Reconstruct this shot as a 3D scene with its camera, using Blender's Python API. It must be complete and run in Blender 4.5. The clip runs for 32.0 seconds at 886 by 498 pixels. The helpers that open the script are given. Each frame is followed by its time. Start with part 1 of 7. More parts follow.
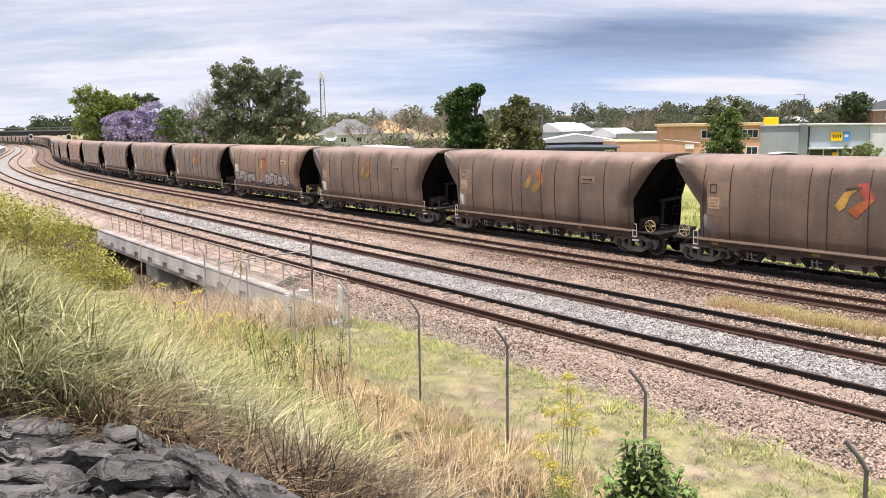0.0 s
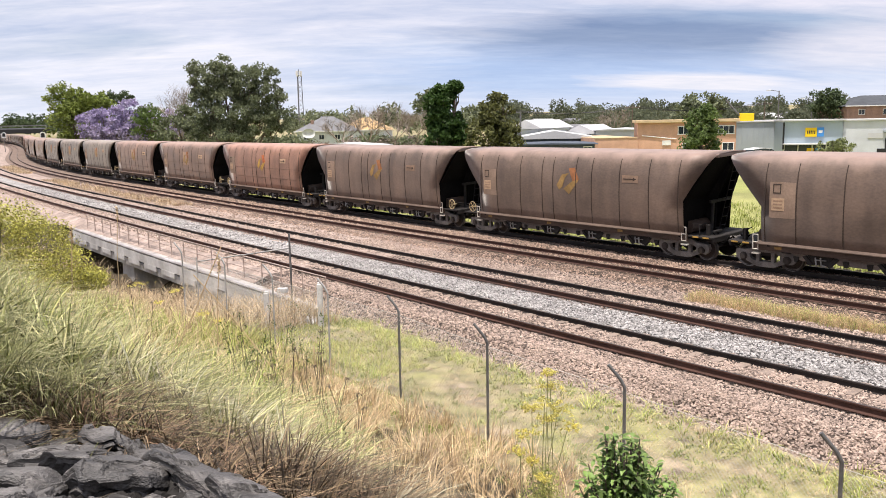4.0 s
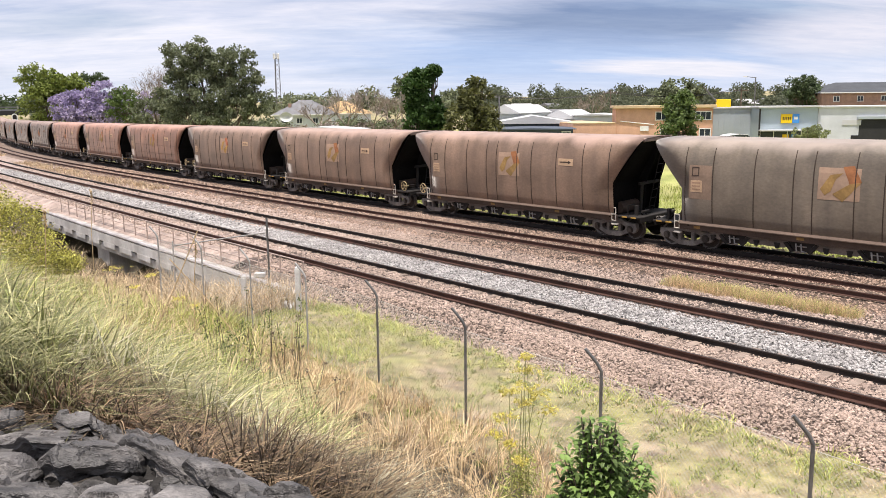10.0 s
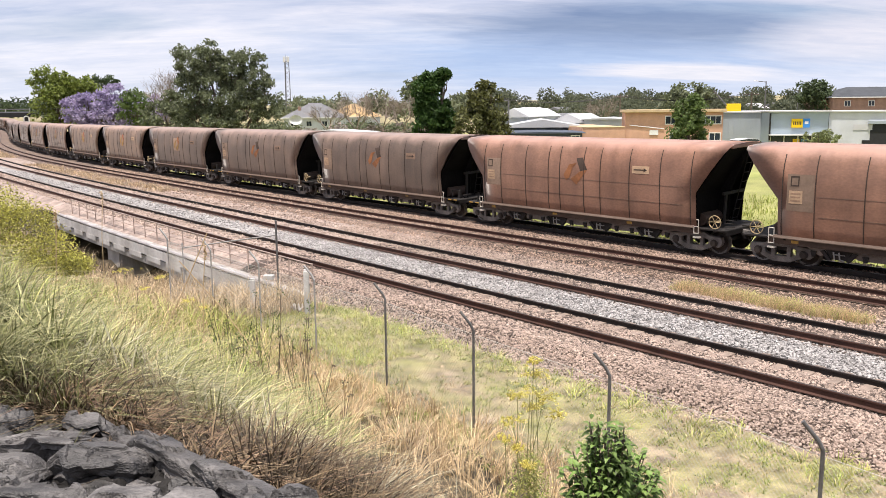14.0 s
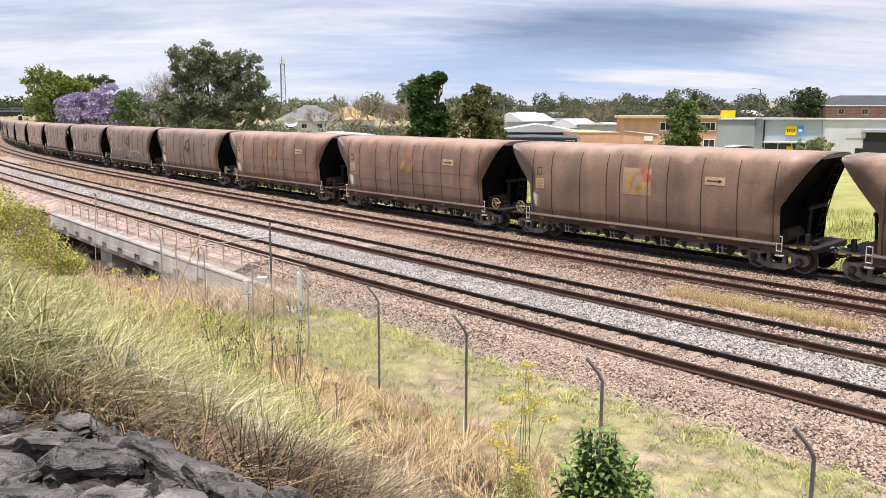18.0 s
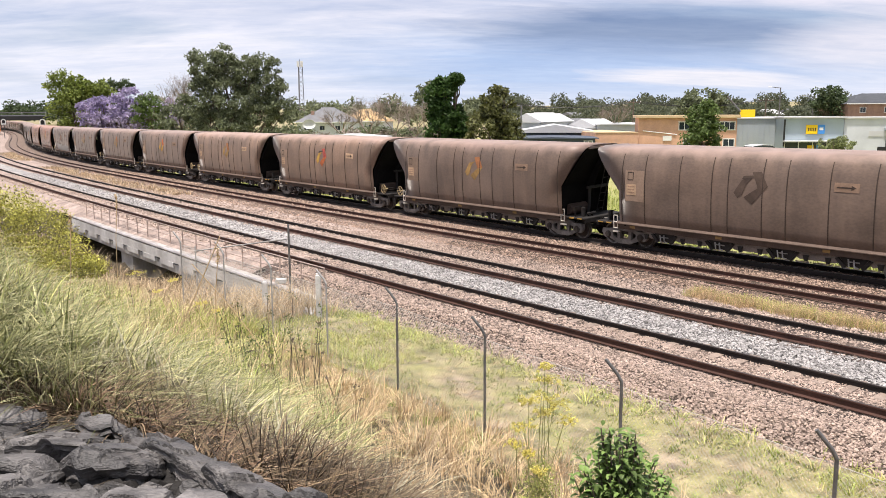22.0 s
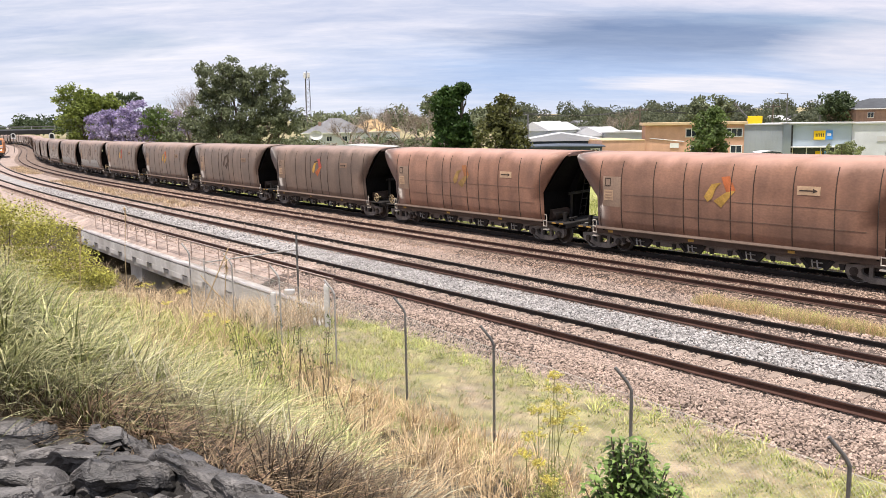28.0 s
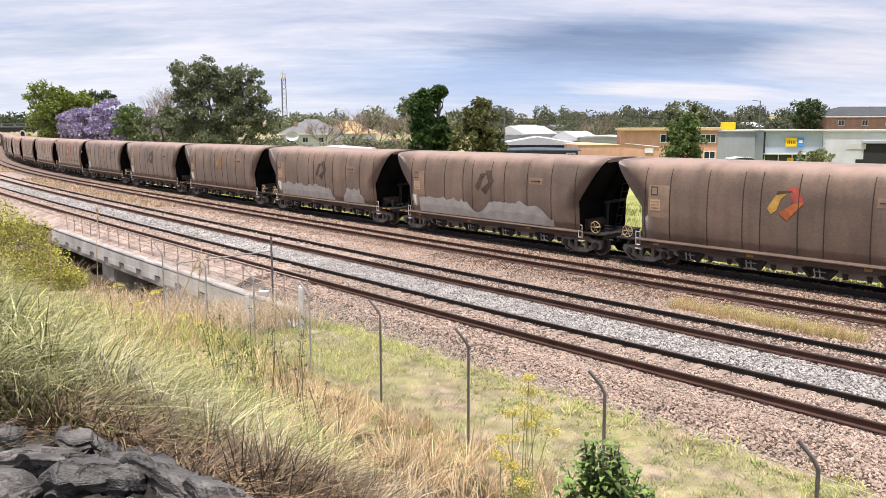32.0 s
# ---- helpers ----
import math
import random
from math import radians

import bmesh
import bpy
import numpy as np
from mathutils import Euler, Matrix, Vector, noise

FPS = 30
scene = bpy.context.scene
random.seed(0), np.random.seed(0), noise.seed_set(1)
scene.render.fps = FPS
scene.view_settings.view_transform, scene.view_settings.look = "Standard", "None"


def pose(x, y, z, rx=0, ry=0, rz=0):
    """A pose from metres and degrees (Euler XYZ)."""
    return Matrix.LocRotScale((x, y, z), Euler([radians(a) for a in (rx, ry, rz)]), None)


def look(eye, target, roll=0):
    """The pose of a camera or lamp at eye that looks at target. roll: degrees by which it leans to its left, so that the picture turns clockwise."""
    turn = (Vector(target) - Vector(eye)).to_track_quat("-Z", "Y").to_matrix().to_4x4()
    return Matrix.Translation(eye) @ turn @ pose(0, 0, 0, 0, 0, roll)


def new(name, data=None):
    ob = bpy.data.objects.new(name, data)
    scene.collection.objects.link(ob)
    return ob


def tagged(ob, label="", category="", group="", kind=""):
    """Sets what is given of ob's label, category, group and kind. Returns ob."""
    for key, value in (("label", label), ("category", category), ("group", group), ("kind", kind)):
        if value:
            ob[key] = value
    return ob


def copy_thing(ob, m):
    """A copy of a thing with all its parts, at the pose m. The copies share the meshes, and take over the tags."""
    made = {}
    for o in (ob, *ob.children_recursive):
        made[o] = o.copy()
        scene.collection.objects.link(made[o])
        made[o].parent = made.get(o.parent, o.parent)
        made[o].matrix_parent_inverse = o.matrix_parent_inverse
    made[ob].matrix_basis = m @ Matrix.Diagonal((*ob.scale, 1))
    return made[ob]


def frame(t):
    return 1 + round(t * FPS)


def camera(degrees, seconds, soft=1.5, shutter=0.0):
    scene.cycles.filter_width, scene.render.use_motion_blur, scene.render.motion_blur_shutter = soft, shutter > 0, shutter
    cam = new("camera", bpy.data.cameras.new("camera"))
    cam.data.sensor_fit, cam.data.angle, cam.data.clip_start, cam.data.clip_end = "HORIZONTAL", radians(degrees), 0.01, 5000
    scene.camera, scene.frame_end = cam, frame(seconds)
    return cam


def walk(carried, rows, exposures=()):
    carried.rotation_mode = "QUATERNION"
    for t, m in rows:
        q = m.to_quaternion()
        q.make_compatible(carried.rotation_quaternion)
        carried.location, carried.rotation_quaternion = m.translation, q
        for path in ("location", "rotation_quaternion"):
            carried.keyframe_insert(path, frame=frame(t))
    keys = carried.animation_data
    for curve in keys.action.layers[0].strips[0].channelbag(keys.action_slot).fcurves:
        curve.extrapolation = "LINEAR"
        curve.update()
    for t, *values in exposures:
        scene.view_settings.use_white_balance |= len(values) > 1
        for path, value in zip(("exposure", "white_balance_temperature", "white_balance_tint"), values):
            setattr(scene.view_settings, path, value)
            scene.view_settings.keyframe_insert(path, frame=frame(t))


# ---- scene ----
import itertools

# ---- camera: hand-held on the bank, turning a little ----
EYE = (0.0, 0.0, 5.447)
cam = camera(56.8, 32.0, soft=0.75)


def aim(yaw, pitch, roll):
    a, b = radians(yaw), radians(pitch)
    d = Vector((-math.sin(a) * math.cos(b), math.cos(a) * math.cos(b), math.sin(b)))
    return look(EYE, Vector(EYE) + d * 10, roll)


TURNS = [(0, 0, -8.48, -0.882), (0.5, -0.02, -8.557, -1.023), (1, -0.215, -8.505, -0.924), (1.5, -0.607, -8.473, -0.762),
        (2, -1.144, -8.474, -0.705), (2.5, -1.494, -8.528, -0.717), (3, -1.573, -8.624, -0.903), (3.5, -1.577, -8.704, -1.047),
        (5.5, -1.03, -8.718, -0.817), (6, -1.403, -8.946, -0.902), (6.5, -1.738, -9.139, -0.867), (7, -2.038, -9.212, -0.645),
        (7.5, -2.309, -9.266, -0.436), (8, -2.588, -9.377, -0.363), (8.5, -2.832, -9.538, -0.419), (9, -2.912, -9.656, -0.578),
        (9.5, -2.932, -9.753, -0.687), (10, -2.971, -9.807, -0.685), (10.5, -3.016, -9.816, -0.7), (11, -3.006, -9.827, -0.766),
        (11.5, -2.948, -9.869, -0.835), (12, -2.807, -9.899, -0.856), (12.5, -2.64, -9.811, -0.795), (13, -2.469, -9.653, -0.724),
        (13.5, -2.386, -9.54, -0.579), (14, -2.364, -9.568, -0.512), (14.5, -2.313, -9.604, -0.575), (16.5, -1.975, -9.493, -0.405),
        (17, -2.252, -9.36, -0.135), (17.5, -2.556, -9.261, 0.016), (18, -2.794, -9.319, 0.127), (18.5, -2.999, -9.442, 0.133),
        (19, -3.003, -9.501, 0.062), (19.5, -2.893, -9.494, 0.022), (20, -2.782, -9.494, -0.007), (20.5, -2.719, -9.455, -0.05),
        (21, -2.548, -9.402, -0.082), (21.5, -2.117, -9.312, -0.17), (22, -1.521, -9.231, -0.291), (22.5, -1.104, -9.188, -0.222),
        (23, -0.942, -9.16, -0.123), (23.5, -0.952, -9.07, 0.01), (24, -1.04, -8.922, 0.176), (24.5, -1.181, -8.809, 0.297),
        (25, -1.298, -8.724, 0.385), (25.5, -1.254, -8.563, 0.231), (27.5, -0.756, -8.4, -1.005), (28, -0.973, -8.57, -0.904),
        (28.5, -1.321, -8.823, -0.625), (29, -1.795, -9.057, -0.213), (29.5, -2.182, -9.052, 0.073), (30, -2.382, -8.952, 0.152),
        (30.5, -2.463, -8.847, 0.12), (31, -2.546, -8.747, 0.067), (31.5, -2.637, -8.6, -0.002), (32, -2.695, -8.407, -0.176)]
walk(cam, [(t, aim(y, p, r)) for t, y, p, r in TURNS], [(0, 0.43, 6420, 13), (32, 0.43, 6420, 13)])

# ---- sky and sun ----
SUN_EL, SUN_AZ = radians(75), radians(212)      # azimuth clockwise from +y
world = bpy.data.worlds.new("sky")
scene.world = world
world.use_nodes = True


def link_sky(w):
    nt = w.node_tree
    nt.nodes.clear()
    N = nt.nodes.new
    out, bg = N("ShaderNodeOutputWorld"), N("ShaderNodeBackground")
    sky = N("ShaderNodeTexSky")
    sky.sky_type, sky.sun_disc, sky.sun_elevation, sky.sun_rotation = "NISHITA", False, SUN_EL, SUN_AZ
    sky.air_density, sky.dust_density = 1.2, 2.0
    gain = N("ShaderNodeVectorMath")
    gain.operation = "SCALE"
    gain.inputs["Scale"].default_value = 0.1
    nt.links.new(sky.outputs[0], gain.inputs[0])
    co, sep = N("ShaderNodeTexCoord"), N("ShaderNodeSeparateXYZ")
    nt.links.new(co.outputs["Generated"], sep.inputs[0])
    # project the view direction onto a flat cloud deck
    zz = N("ShaderNodeMath")
    zz.operation = "ADD"
    zz.inputs[1].default_value = 0.16
    nt.links.new(sep.outputs["Z"], zz.inputs[0])
    zc = N("ShaderNodeMath")
    zc.operation = "MAXIMUM"
    zc.inputs[1].default_value = 0.03
    nt.links.new(zz.outputs[0], zc.inputs[0])
    dx, dy, comb = N("ShaderNodeMath"), N("ShaderNodeMath"), N("ShaderNodeCombineXYZ")
    for d, ax in ((dx, "X"), (dy, "Y")):
        d.operation = "DIVIDE"
        nt.links.new(sep.outputs[ax], d.inputs[0])
        nt.links.new(zc.outputs[0], d.inputs[1])
    nt.links.new(dx.outputs[0], comb.inputs[0])
    nt.links.new(dy.outputs[0], comb.inputs[1])

    def cloud(scale, detail, rough, warp, offset, stretch):
        m = N("ShaderNodeMapping")
        m.inputs["Location"].default_value = offset
        m.inputs["Scale"].default_value = stretch
        nt.links.new(comb.outputs[0], m.inputs[0])
        n = N("ShaderNodeTexNoise")
        n.inputs["Scale"].default_value, n.inputs["Detail"].default_value = scale, detail
        n.inputs["Roughness"].default_value, n.inputs["Distortion"].default_value = rough, warp
        nt.links.new(m.outputs[0], n.inputs["Vector"])
        return n.outputs[0]

    def ramp(src, stops):
        r = N("ShaderNodeValToRGB")
        r.color_ramp.elements[0].position, r.color_ramp.elements[0].color = stops[0][0], (*stops[0][1], 1)
        r.color_ramp.elements[1].position, r.color_ramp.elements[1].color = stops[-1][0], (*stops[-1][1], 1)
        for p, c in stops[1:-1]:
            r.color_ramp.elements.new(p).color = (*c, 1)
        nt.links.new(src, r.inputs[0])
        return r.outputs[0]

    def mix(fac, a, b, kind="MIX"):
        m = N("ShaderNodeMix")
        m.data_type, m.blend_type = "RGBA", kind
        for s, v in ((m.inputs["Factor"], fac), (m.inputs["A"], a), (m.inputs["B"], b)):
            if isinstance(v, (int, float)):
                s.default_value = v
            elif isinstance(v, tuple):
                s.default_value = (*v, 1)
            else:
                nt.links.new(v, s)
        return m.outputs["Result"]

    cover = ramp(cloud(0.5, 5, 0.5, 0.3, (3.1, 1.7, 0), (1.0, 1.6, 1)), [(0.30, (0, 0, 0)), (0.46, (1, 1, 1))])
    dark = ramp(cloud(0.7, 6, 0.55, 0.5, (9.3, 4.2, 0), (0.8, 1.7, 1)), [(0.44, (0.95, 0.94, 0.98)), (0.70, (0.66, 0.72, 0.84))])
    wisp = ramp(cloud(2.2, 7, 0.58, 0.7, (1.0, 2.0, 0), (0.7, 1.6, 1)), [(0.36, (0.92, 0.94, 0.98)), (0.62, (1, 1, 1))])
    body = mix(1.0, dark, wisp, "MULTIPLY")
    blue = mix(0.55, gain.outputs[0], (0.42, 0.58, 0.86))
    col = mix(cover, blue, body)

    def blot(cx, cy, rx, ry, soft, warp):
        """A soft oval on the cloud deck with a ragged edge."""
        m = N("ShaderNodeMapping")
        m.inputs["Location"].default_value = (-cx / rx, -cy / ry, 0)
        m.inputs["Scale"].default_value = (1 / rx, 1 / ry, 1)
        nt.links.new(comb.outputs[0], m.inputs[0])
        ln = N("ShaderNodeVectorMath")
        ln.operation = "LENGTH"
        nt.links.new(m.outputs[0], ln.inputs[0])
        ad = N("ShaderNodeMath")
        ad.operation = "MULTIPLY_ADD"
        nt.links.new(cloud(2.2, 6, 0.6, 0.6, (cx, cy, 0), (0.8, 2.4, 1)), ad.inputs[0])
        ad.inputs[1].default_value, ad.inputs[2].default_value = warp, -warp / 2
        sm = N("ShaderNodeMath")
        sm.operation = "ADD"
        nt.links.new(ln.outputs["Value"], sm.inputs[0])
        nt.links.new(ad.outputs[0], sm.inputs[1])
        r = N("ShaderNodeMapRange")
        for k, v in (("From Min", 1.0 - soft), ("From Max", 1.0 + soft), ("To Min", 1.0), ("To Max", 0.0)):
            r.inputs[k].default_value = v
        nt.links.new(sm.outputs[0], r.inputs["Value"])
        return r.outputs[0]

    def veil(mask, k, c):
        f = N("ShaderNodeMath")
        f.operation = "MULTIPLY"
        f.inputs[1].default_value = k
        nt.links.new(mask, f.inputs[0])
        return mix(f.outputs[0], col, c)

    col = veil(blot(0.95, 4.6, 1.25, 0.75, 0.5, 0.9), 0.9, (0.38, 0.55, 0.84))
    col = veil(blot(0.25, 3.35, 1.3, 0.35, 0.6, 1.2), 0.55, (0.50, 0.58, 0.76))
    col = veil(blot(1.05, 3.78, 0.78, 0.34, 0.4, 0.9), 0.95, (0.24, 0.33, 0.51))
    col = veil(blot(0.95, 4.15, 0.6, 0.22, 0.5, 0.9), 0.6, (0.28, 0.40, 0.64))
    col = veil(blot(2.05, 3.75, 0.36, 0.5, 0.45, 0.9), 0.85, (0.84, 0.82, 0.88))
    col = veil(blot(1.62, 4.72, 0.55, 0.24, 0.35, 1.3), 0.95, (1.0, 0.95, 0.95))
    col = veil(blot(1.35, 3.15, 0.75, 0.16, 0.5, 1.0), 0.8, (0.88, 0.86, 0.93))
    col = mix(1.0, col, ramp(cloud(3.4, 7, 0.6, 0.8, (4.0, 7.0, 0), (0.5, 1.8, 1)), [(0.33, (0.87, 0.90, 0.95)), (0.67, (1.06, 1.04, 1.03))]), "MULTIPLY")
    col = mix(1.0, col, ramp(cloud(7.5, 8, 0.66, 1.2, (2.0, 5.0, 0), (0.6, 1.2, 1)), [(0.34, (0.93, 0.95, 0.975)), (0.66, (1.045, 1.035, 1.02))]), "MULTIPLY")
    # pale haze towards the horizon
    haze = ramp(sep.outputs["Z"], [(0.0, (1, 1, 1)), (0.12, (0, 0, 0))])
    hf = N("ShaderNodeMath")
    hf.operation = "MULTIPLY"
    hf.inputs[1].default_value = 0.48
    nt.links.new(haze, hf.inputs[0])
    col = mix(hf.outputs[0], col, (0.76, 0.83, 0.93))
    nt.links.new(col, bg.inputs[0])
    bg.inputs[1].default_value = 0.76
    nt.links.new(bg.outputs[0], out.inputs[0])


link_sky(world)
sun = new("sun", bpy.data.lights.new("sun", "SUN"))
sun.data.energy, sun.data.angle, sun.data.color = 4.9, radians(3), (1.0, 0.93, 0.82)
sun.matrix_world = look((0, 0, 60), Vector((0, 0, 60)) - Vector((math.sin(SUN_AZ) * math.cos(SUN_EL), math.cos(SUN_AZ) * math.cos(SUN_EL), math.sin(SUN_EL))))


# ---- materials ----
def mat(name, base, rough=0.8, dark=0.7, light=1.15, scale=3.0, fine=40.0, bump=0.15, metal=0.0, spec=0.3, tint=None, patches=0.0,
        rnd=0.0, island=0.0, through_light=0.0, stretch=(1, 1, 1), second=None):
    """Noise at two scales over a base colour, with relief; rnd/island: change from piece to piece; tint: a second colour in patches."""
    m = bpy.data.materials.new(name)
    m.use_nodes = True
    nt = m.node_tree
    N = nt.nodes.new
    p = nt.nodes["Principled BSDF"]
    p.inputs["Roughness"].default_value, p.inputs["Metallic"].default_value = rough, metal
    p.inputs["Specular IOR Level"].default_value = spec
    co = N("ShaderNodeTexCoord")
    mp = N("ShaderNodeMapping")
    mp.inputs["Scale"].default_value = stretch
    nt.links.new(co.outputs["Object"], mp.inputs[0])
    if rnd:
        oi = N("ShaderNodeObjectInfo")
        sc = N("ShaderNodeMath")
        sc.operation = "MULTIPLY"
        sc.inputs[1].default_value = 37.0
        nt.links.new(oi.outputs["Random"], sc.inputs[0])
        nt.links.new(sc.outputs[0], mp.inputs["Location"])

    def tex(s, d):
        n = N("ShaderNodeTexNoise")
        n.inputs["Scale"].default_value, n.inputs["Detail"].default_value = s, d
        nt.links.new(mp.outputs[0], n.inputs["Vector"])
        return n.outputs[0]

    def mix(fac, a, b, kind="MIX"):
        x = N("ShaderNodeMix")
        x.data_type, x.blend_type = "RGBA", kind
        for s, v in ((x.inputs["Factor"], fac), (x.inputs["A"], a), (x.inputs["B"], b)):
            if isinstance(v, (int, float)):
                s.default_value = v
            elif isinstance(v, tuple):
                s.default_value = (*v, 1)
            else:
                nt.links.new(v, s)
        return x.outputs["Result"]

    def ramp(src, lo, hi, a=0.0, b=1.0):
        r = N("ShaderNodeMapRange")
        for k, v in (("From Min", lo), ("From Max", hi), ("To Min", a), ("To Max", b)):
            r.inputs[k].default_value = v
        nt.links.new(src, r.inputs["Value"])
        return r.outputs[0]

    big, small = tex(scale, 5), tex(fine, 3)
    col = tuple(base)
    if tint:
        col = mix(ramp(tex(scale * 0.45, 6), 0.5 - 0.28 + patches, 0.5 + 0.18 + patches), col, tuple(tint))
    col = mix(1.0, col, mix(ramp(big, 0.3, 0.7), (dark,) * 3, (light,) * 3), "MULTIPLY")
    col = mix(1.0, col, mix(ramp(small, 0.3, 0.7), (dark * 0.5 + 0.5,) * 3, (light * 0.5 + 0.5,) * 3), "MULTIPLY")
    if second:
        wn = N("ShaderNodeTexWhiteNoise")
        wn.noise_dimensions = "1D"
        nt.links.new(N("ShaderNodeNewGeometry").outputs["Random Per Island"], wn.inputs["W"])
        col = mix(ramp(wn.outputs["Value"], 0.35, 0.85), col, tuple(second))
    if rnd or island:
        src = N("ShaderNodeObjectInfo").outputs["Random"] if rnd else N("ShaderNodeNewGeometry").outputs["Random Per Island"]
        k = rnd or island
        v = N("ShaderNodeHueSaturation")
        nt.links.new(ramp(src, 0, 1, 1 - k, 1 + k), v.inputs["Value"])
        nt.links.new(col, v.inputs["Color"])
        col = v.outputs[0]
    nt.links.new(col, p.inputs["Base Color"])
    nt.links.new(ramp(big, 0.2, 0.8, max(0.05, rough - 0.1), min(1, rough + 0.1)), p.inputs["Roughness"])
    if bump:
        b = N("ShaderNodeBump")
        b.inputs["Strength"].default_value, b.inputs["Distance"].default_value = bump, 0.03
        nt.links.new(small, b.inputs["Height"])
        nt.links.new(b.outputs[0], p.inputs["Normal"])
    if through_light:
        tr, ms, out = N("ShaderNodeBsdfTranslucent"), N("ShaderNodeMixShader"), nt.nodes["Material Output"]
        nt.links.new(col, tr.inputs[0])
        ms.inputs[0].default_value = through_light
        nt.links.new(p.outputs[0], ms.inputs[1])
        nt.links.new(tr.outputs[0], ms.inputs[2])
        nt.links.new(ms.outputs[0], out.inputs[0])
    return m


def glow(name, color, strength):
    m = bpy.data.materials.new(name)
    m.use_nodes = True
    p = m.node_tree.nodes["Principled BSDF"]
    p.inputs["Base Color"].default_value = (*color, 1)
    p.inputs["Emission Color"].default_value, p.inputs["Emission Strength"].default_value = (*color, 1), strength
    return m


def glass(name, color=(0.03, 0.04, 0.05)):
    m = mat(name, color, 0.08, 0.9, 1.1, 1, 5, 0.0, spec=0.6)
    return m


def body_mat(name, base, other, dust_sheen):
    """Weathered hopper paint: blotches, rain streaks down the side; the rounded top is dusty, and its lit sheen is put
    into the colour.
    """
    m = mat(name, base, 0.56, 0.70, 1.20, 0.7, 16, 0.05, tint=other, rnd=0.07, stretch=(0.6, 1, 1.0), spec=0.45)
    nt = m.node_tree
    N = nt.nodes.new
    p = nt.nodes["Principled BSDF"]
    src = p.inputs["Base Color"].links[0].from_socket
    co, mp, oi = N("ShaderNodeTexCoord"), N("ShaderNodeMapping"), N("ShaderNodeObjectInfo")
    mp.inputs["Scale"].default_value = (0.9, 1.0, 0.16)
    k = N("ShaderNodeMath")
    k.operation = "MULTIPLY"
    k.inputs[1].default_value = 53.0
    nt.links.new(oi.outputs["Random"], k.inputs[0])
    nt.links.new(k.outputs[0], mp.inputs["Location"])
    nt.links.new(co.outputs["Object"], mp.inputs[0])
    n = N("ShaderNodeTexNoise")
    n.inputs["Scale"].default_value, n.inputs["Detail"].default_value = 1.6, 7
    nt.links.new(mp.outputs[0], n.inputs["Vector"])

    def ramp(sock, lo, hi, a, b):
        r = N("ShaderNodeMapRange")
        for key, v in (("From Min", lo), ("From Max", hi), ("To Min", a), ("To Max", b)):
            r.inputs[key].default_value = v
        nt.links.new(sock, r.inputs["Value"])
        return r.outputs[0]

    def mix(f, a, b, kind="MIX"):
        x = N("ShaderNodeMix")
        x.data_type, x.blend_type = "RGBA", kind
        for sck, v in ((x.inputs["Factor"], f), (x.inputs["A"], a), (x.inputs["B"], b)):
            if isinstance(v, tuple):
                sck.default_value = (*v, 1)
            elif isinstance(v, float):
                sck.default_value = v
            else:
                nt.links.new(v, sck)
        return x.outputs["Result"]
    streak = mix(ramp(n.outputs[0], 0.35, 0.65, 0.0, 1.0), (0.80, 0.80, 0.81), (1.13, 1.11, 1.09))
    col = mix(1.0, src, streak, "MULTIPLY")
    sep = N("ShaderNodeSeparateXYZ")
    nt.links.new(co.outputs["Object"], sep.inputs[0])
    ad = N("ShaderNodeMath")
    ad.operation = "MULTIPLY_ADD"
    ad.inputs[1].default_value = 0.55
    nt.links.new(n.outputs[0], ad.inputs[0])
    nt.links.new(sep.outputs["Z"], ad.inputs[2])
    # the dusty top, lit sheen put into its colour, hangs down between the ribs in ragged scallops
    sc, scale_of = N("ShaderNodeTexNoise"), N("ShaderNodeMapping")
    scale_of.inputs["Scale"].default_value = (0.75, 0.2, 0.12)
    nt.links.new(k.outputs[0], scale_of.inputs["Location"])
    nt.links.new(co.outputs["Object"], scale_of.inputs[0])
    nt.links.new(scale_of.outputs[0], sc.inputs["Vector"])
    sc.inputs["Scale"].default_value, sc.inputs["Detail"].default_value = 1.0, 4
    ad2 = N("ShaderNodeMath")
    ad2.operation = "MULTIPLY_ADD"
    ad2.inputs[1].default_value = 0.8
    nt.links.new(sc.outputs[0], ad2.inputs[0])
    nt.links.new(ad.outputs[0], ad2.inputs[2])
    col = mix(ramp(ad2.outputs[0], 4.44, 4.86, 0.0, 0.65), col, dust_sheen)
    nt.links.new(col, p.inputs["Base Color"])
    # sheets dented a little between the ribs
    dent = N("ShaderNodeBump")
    dent.inputs["Strength"].default_value, dent.inputs["Distance"].default_value = 0.35, 0.06
    nt.links.new(sc.outputs[0], dent.inputs["Height"])
    nt.links.new(p.inputs["Normal"].links[0].from_socket, dent.inputs["Normal"])
    nt.links.new(dent.outputs[0], p.inputs["Normal"])
    p.inputs["Sheen Weight"].default_value, p.inputs["Sheen Roughness"].default_value = 0.15, 0.35
    p.inputs["Sheen Tint"].default_value = (0.85, 0.82, 0.80, 1)
    return m


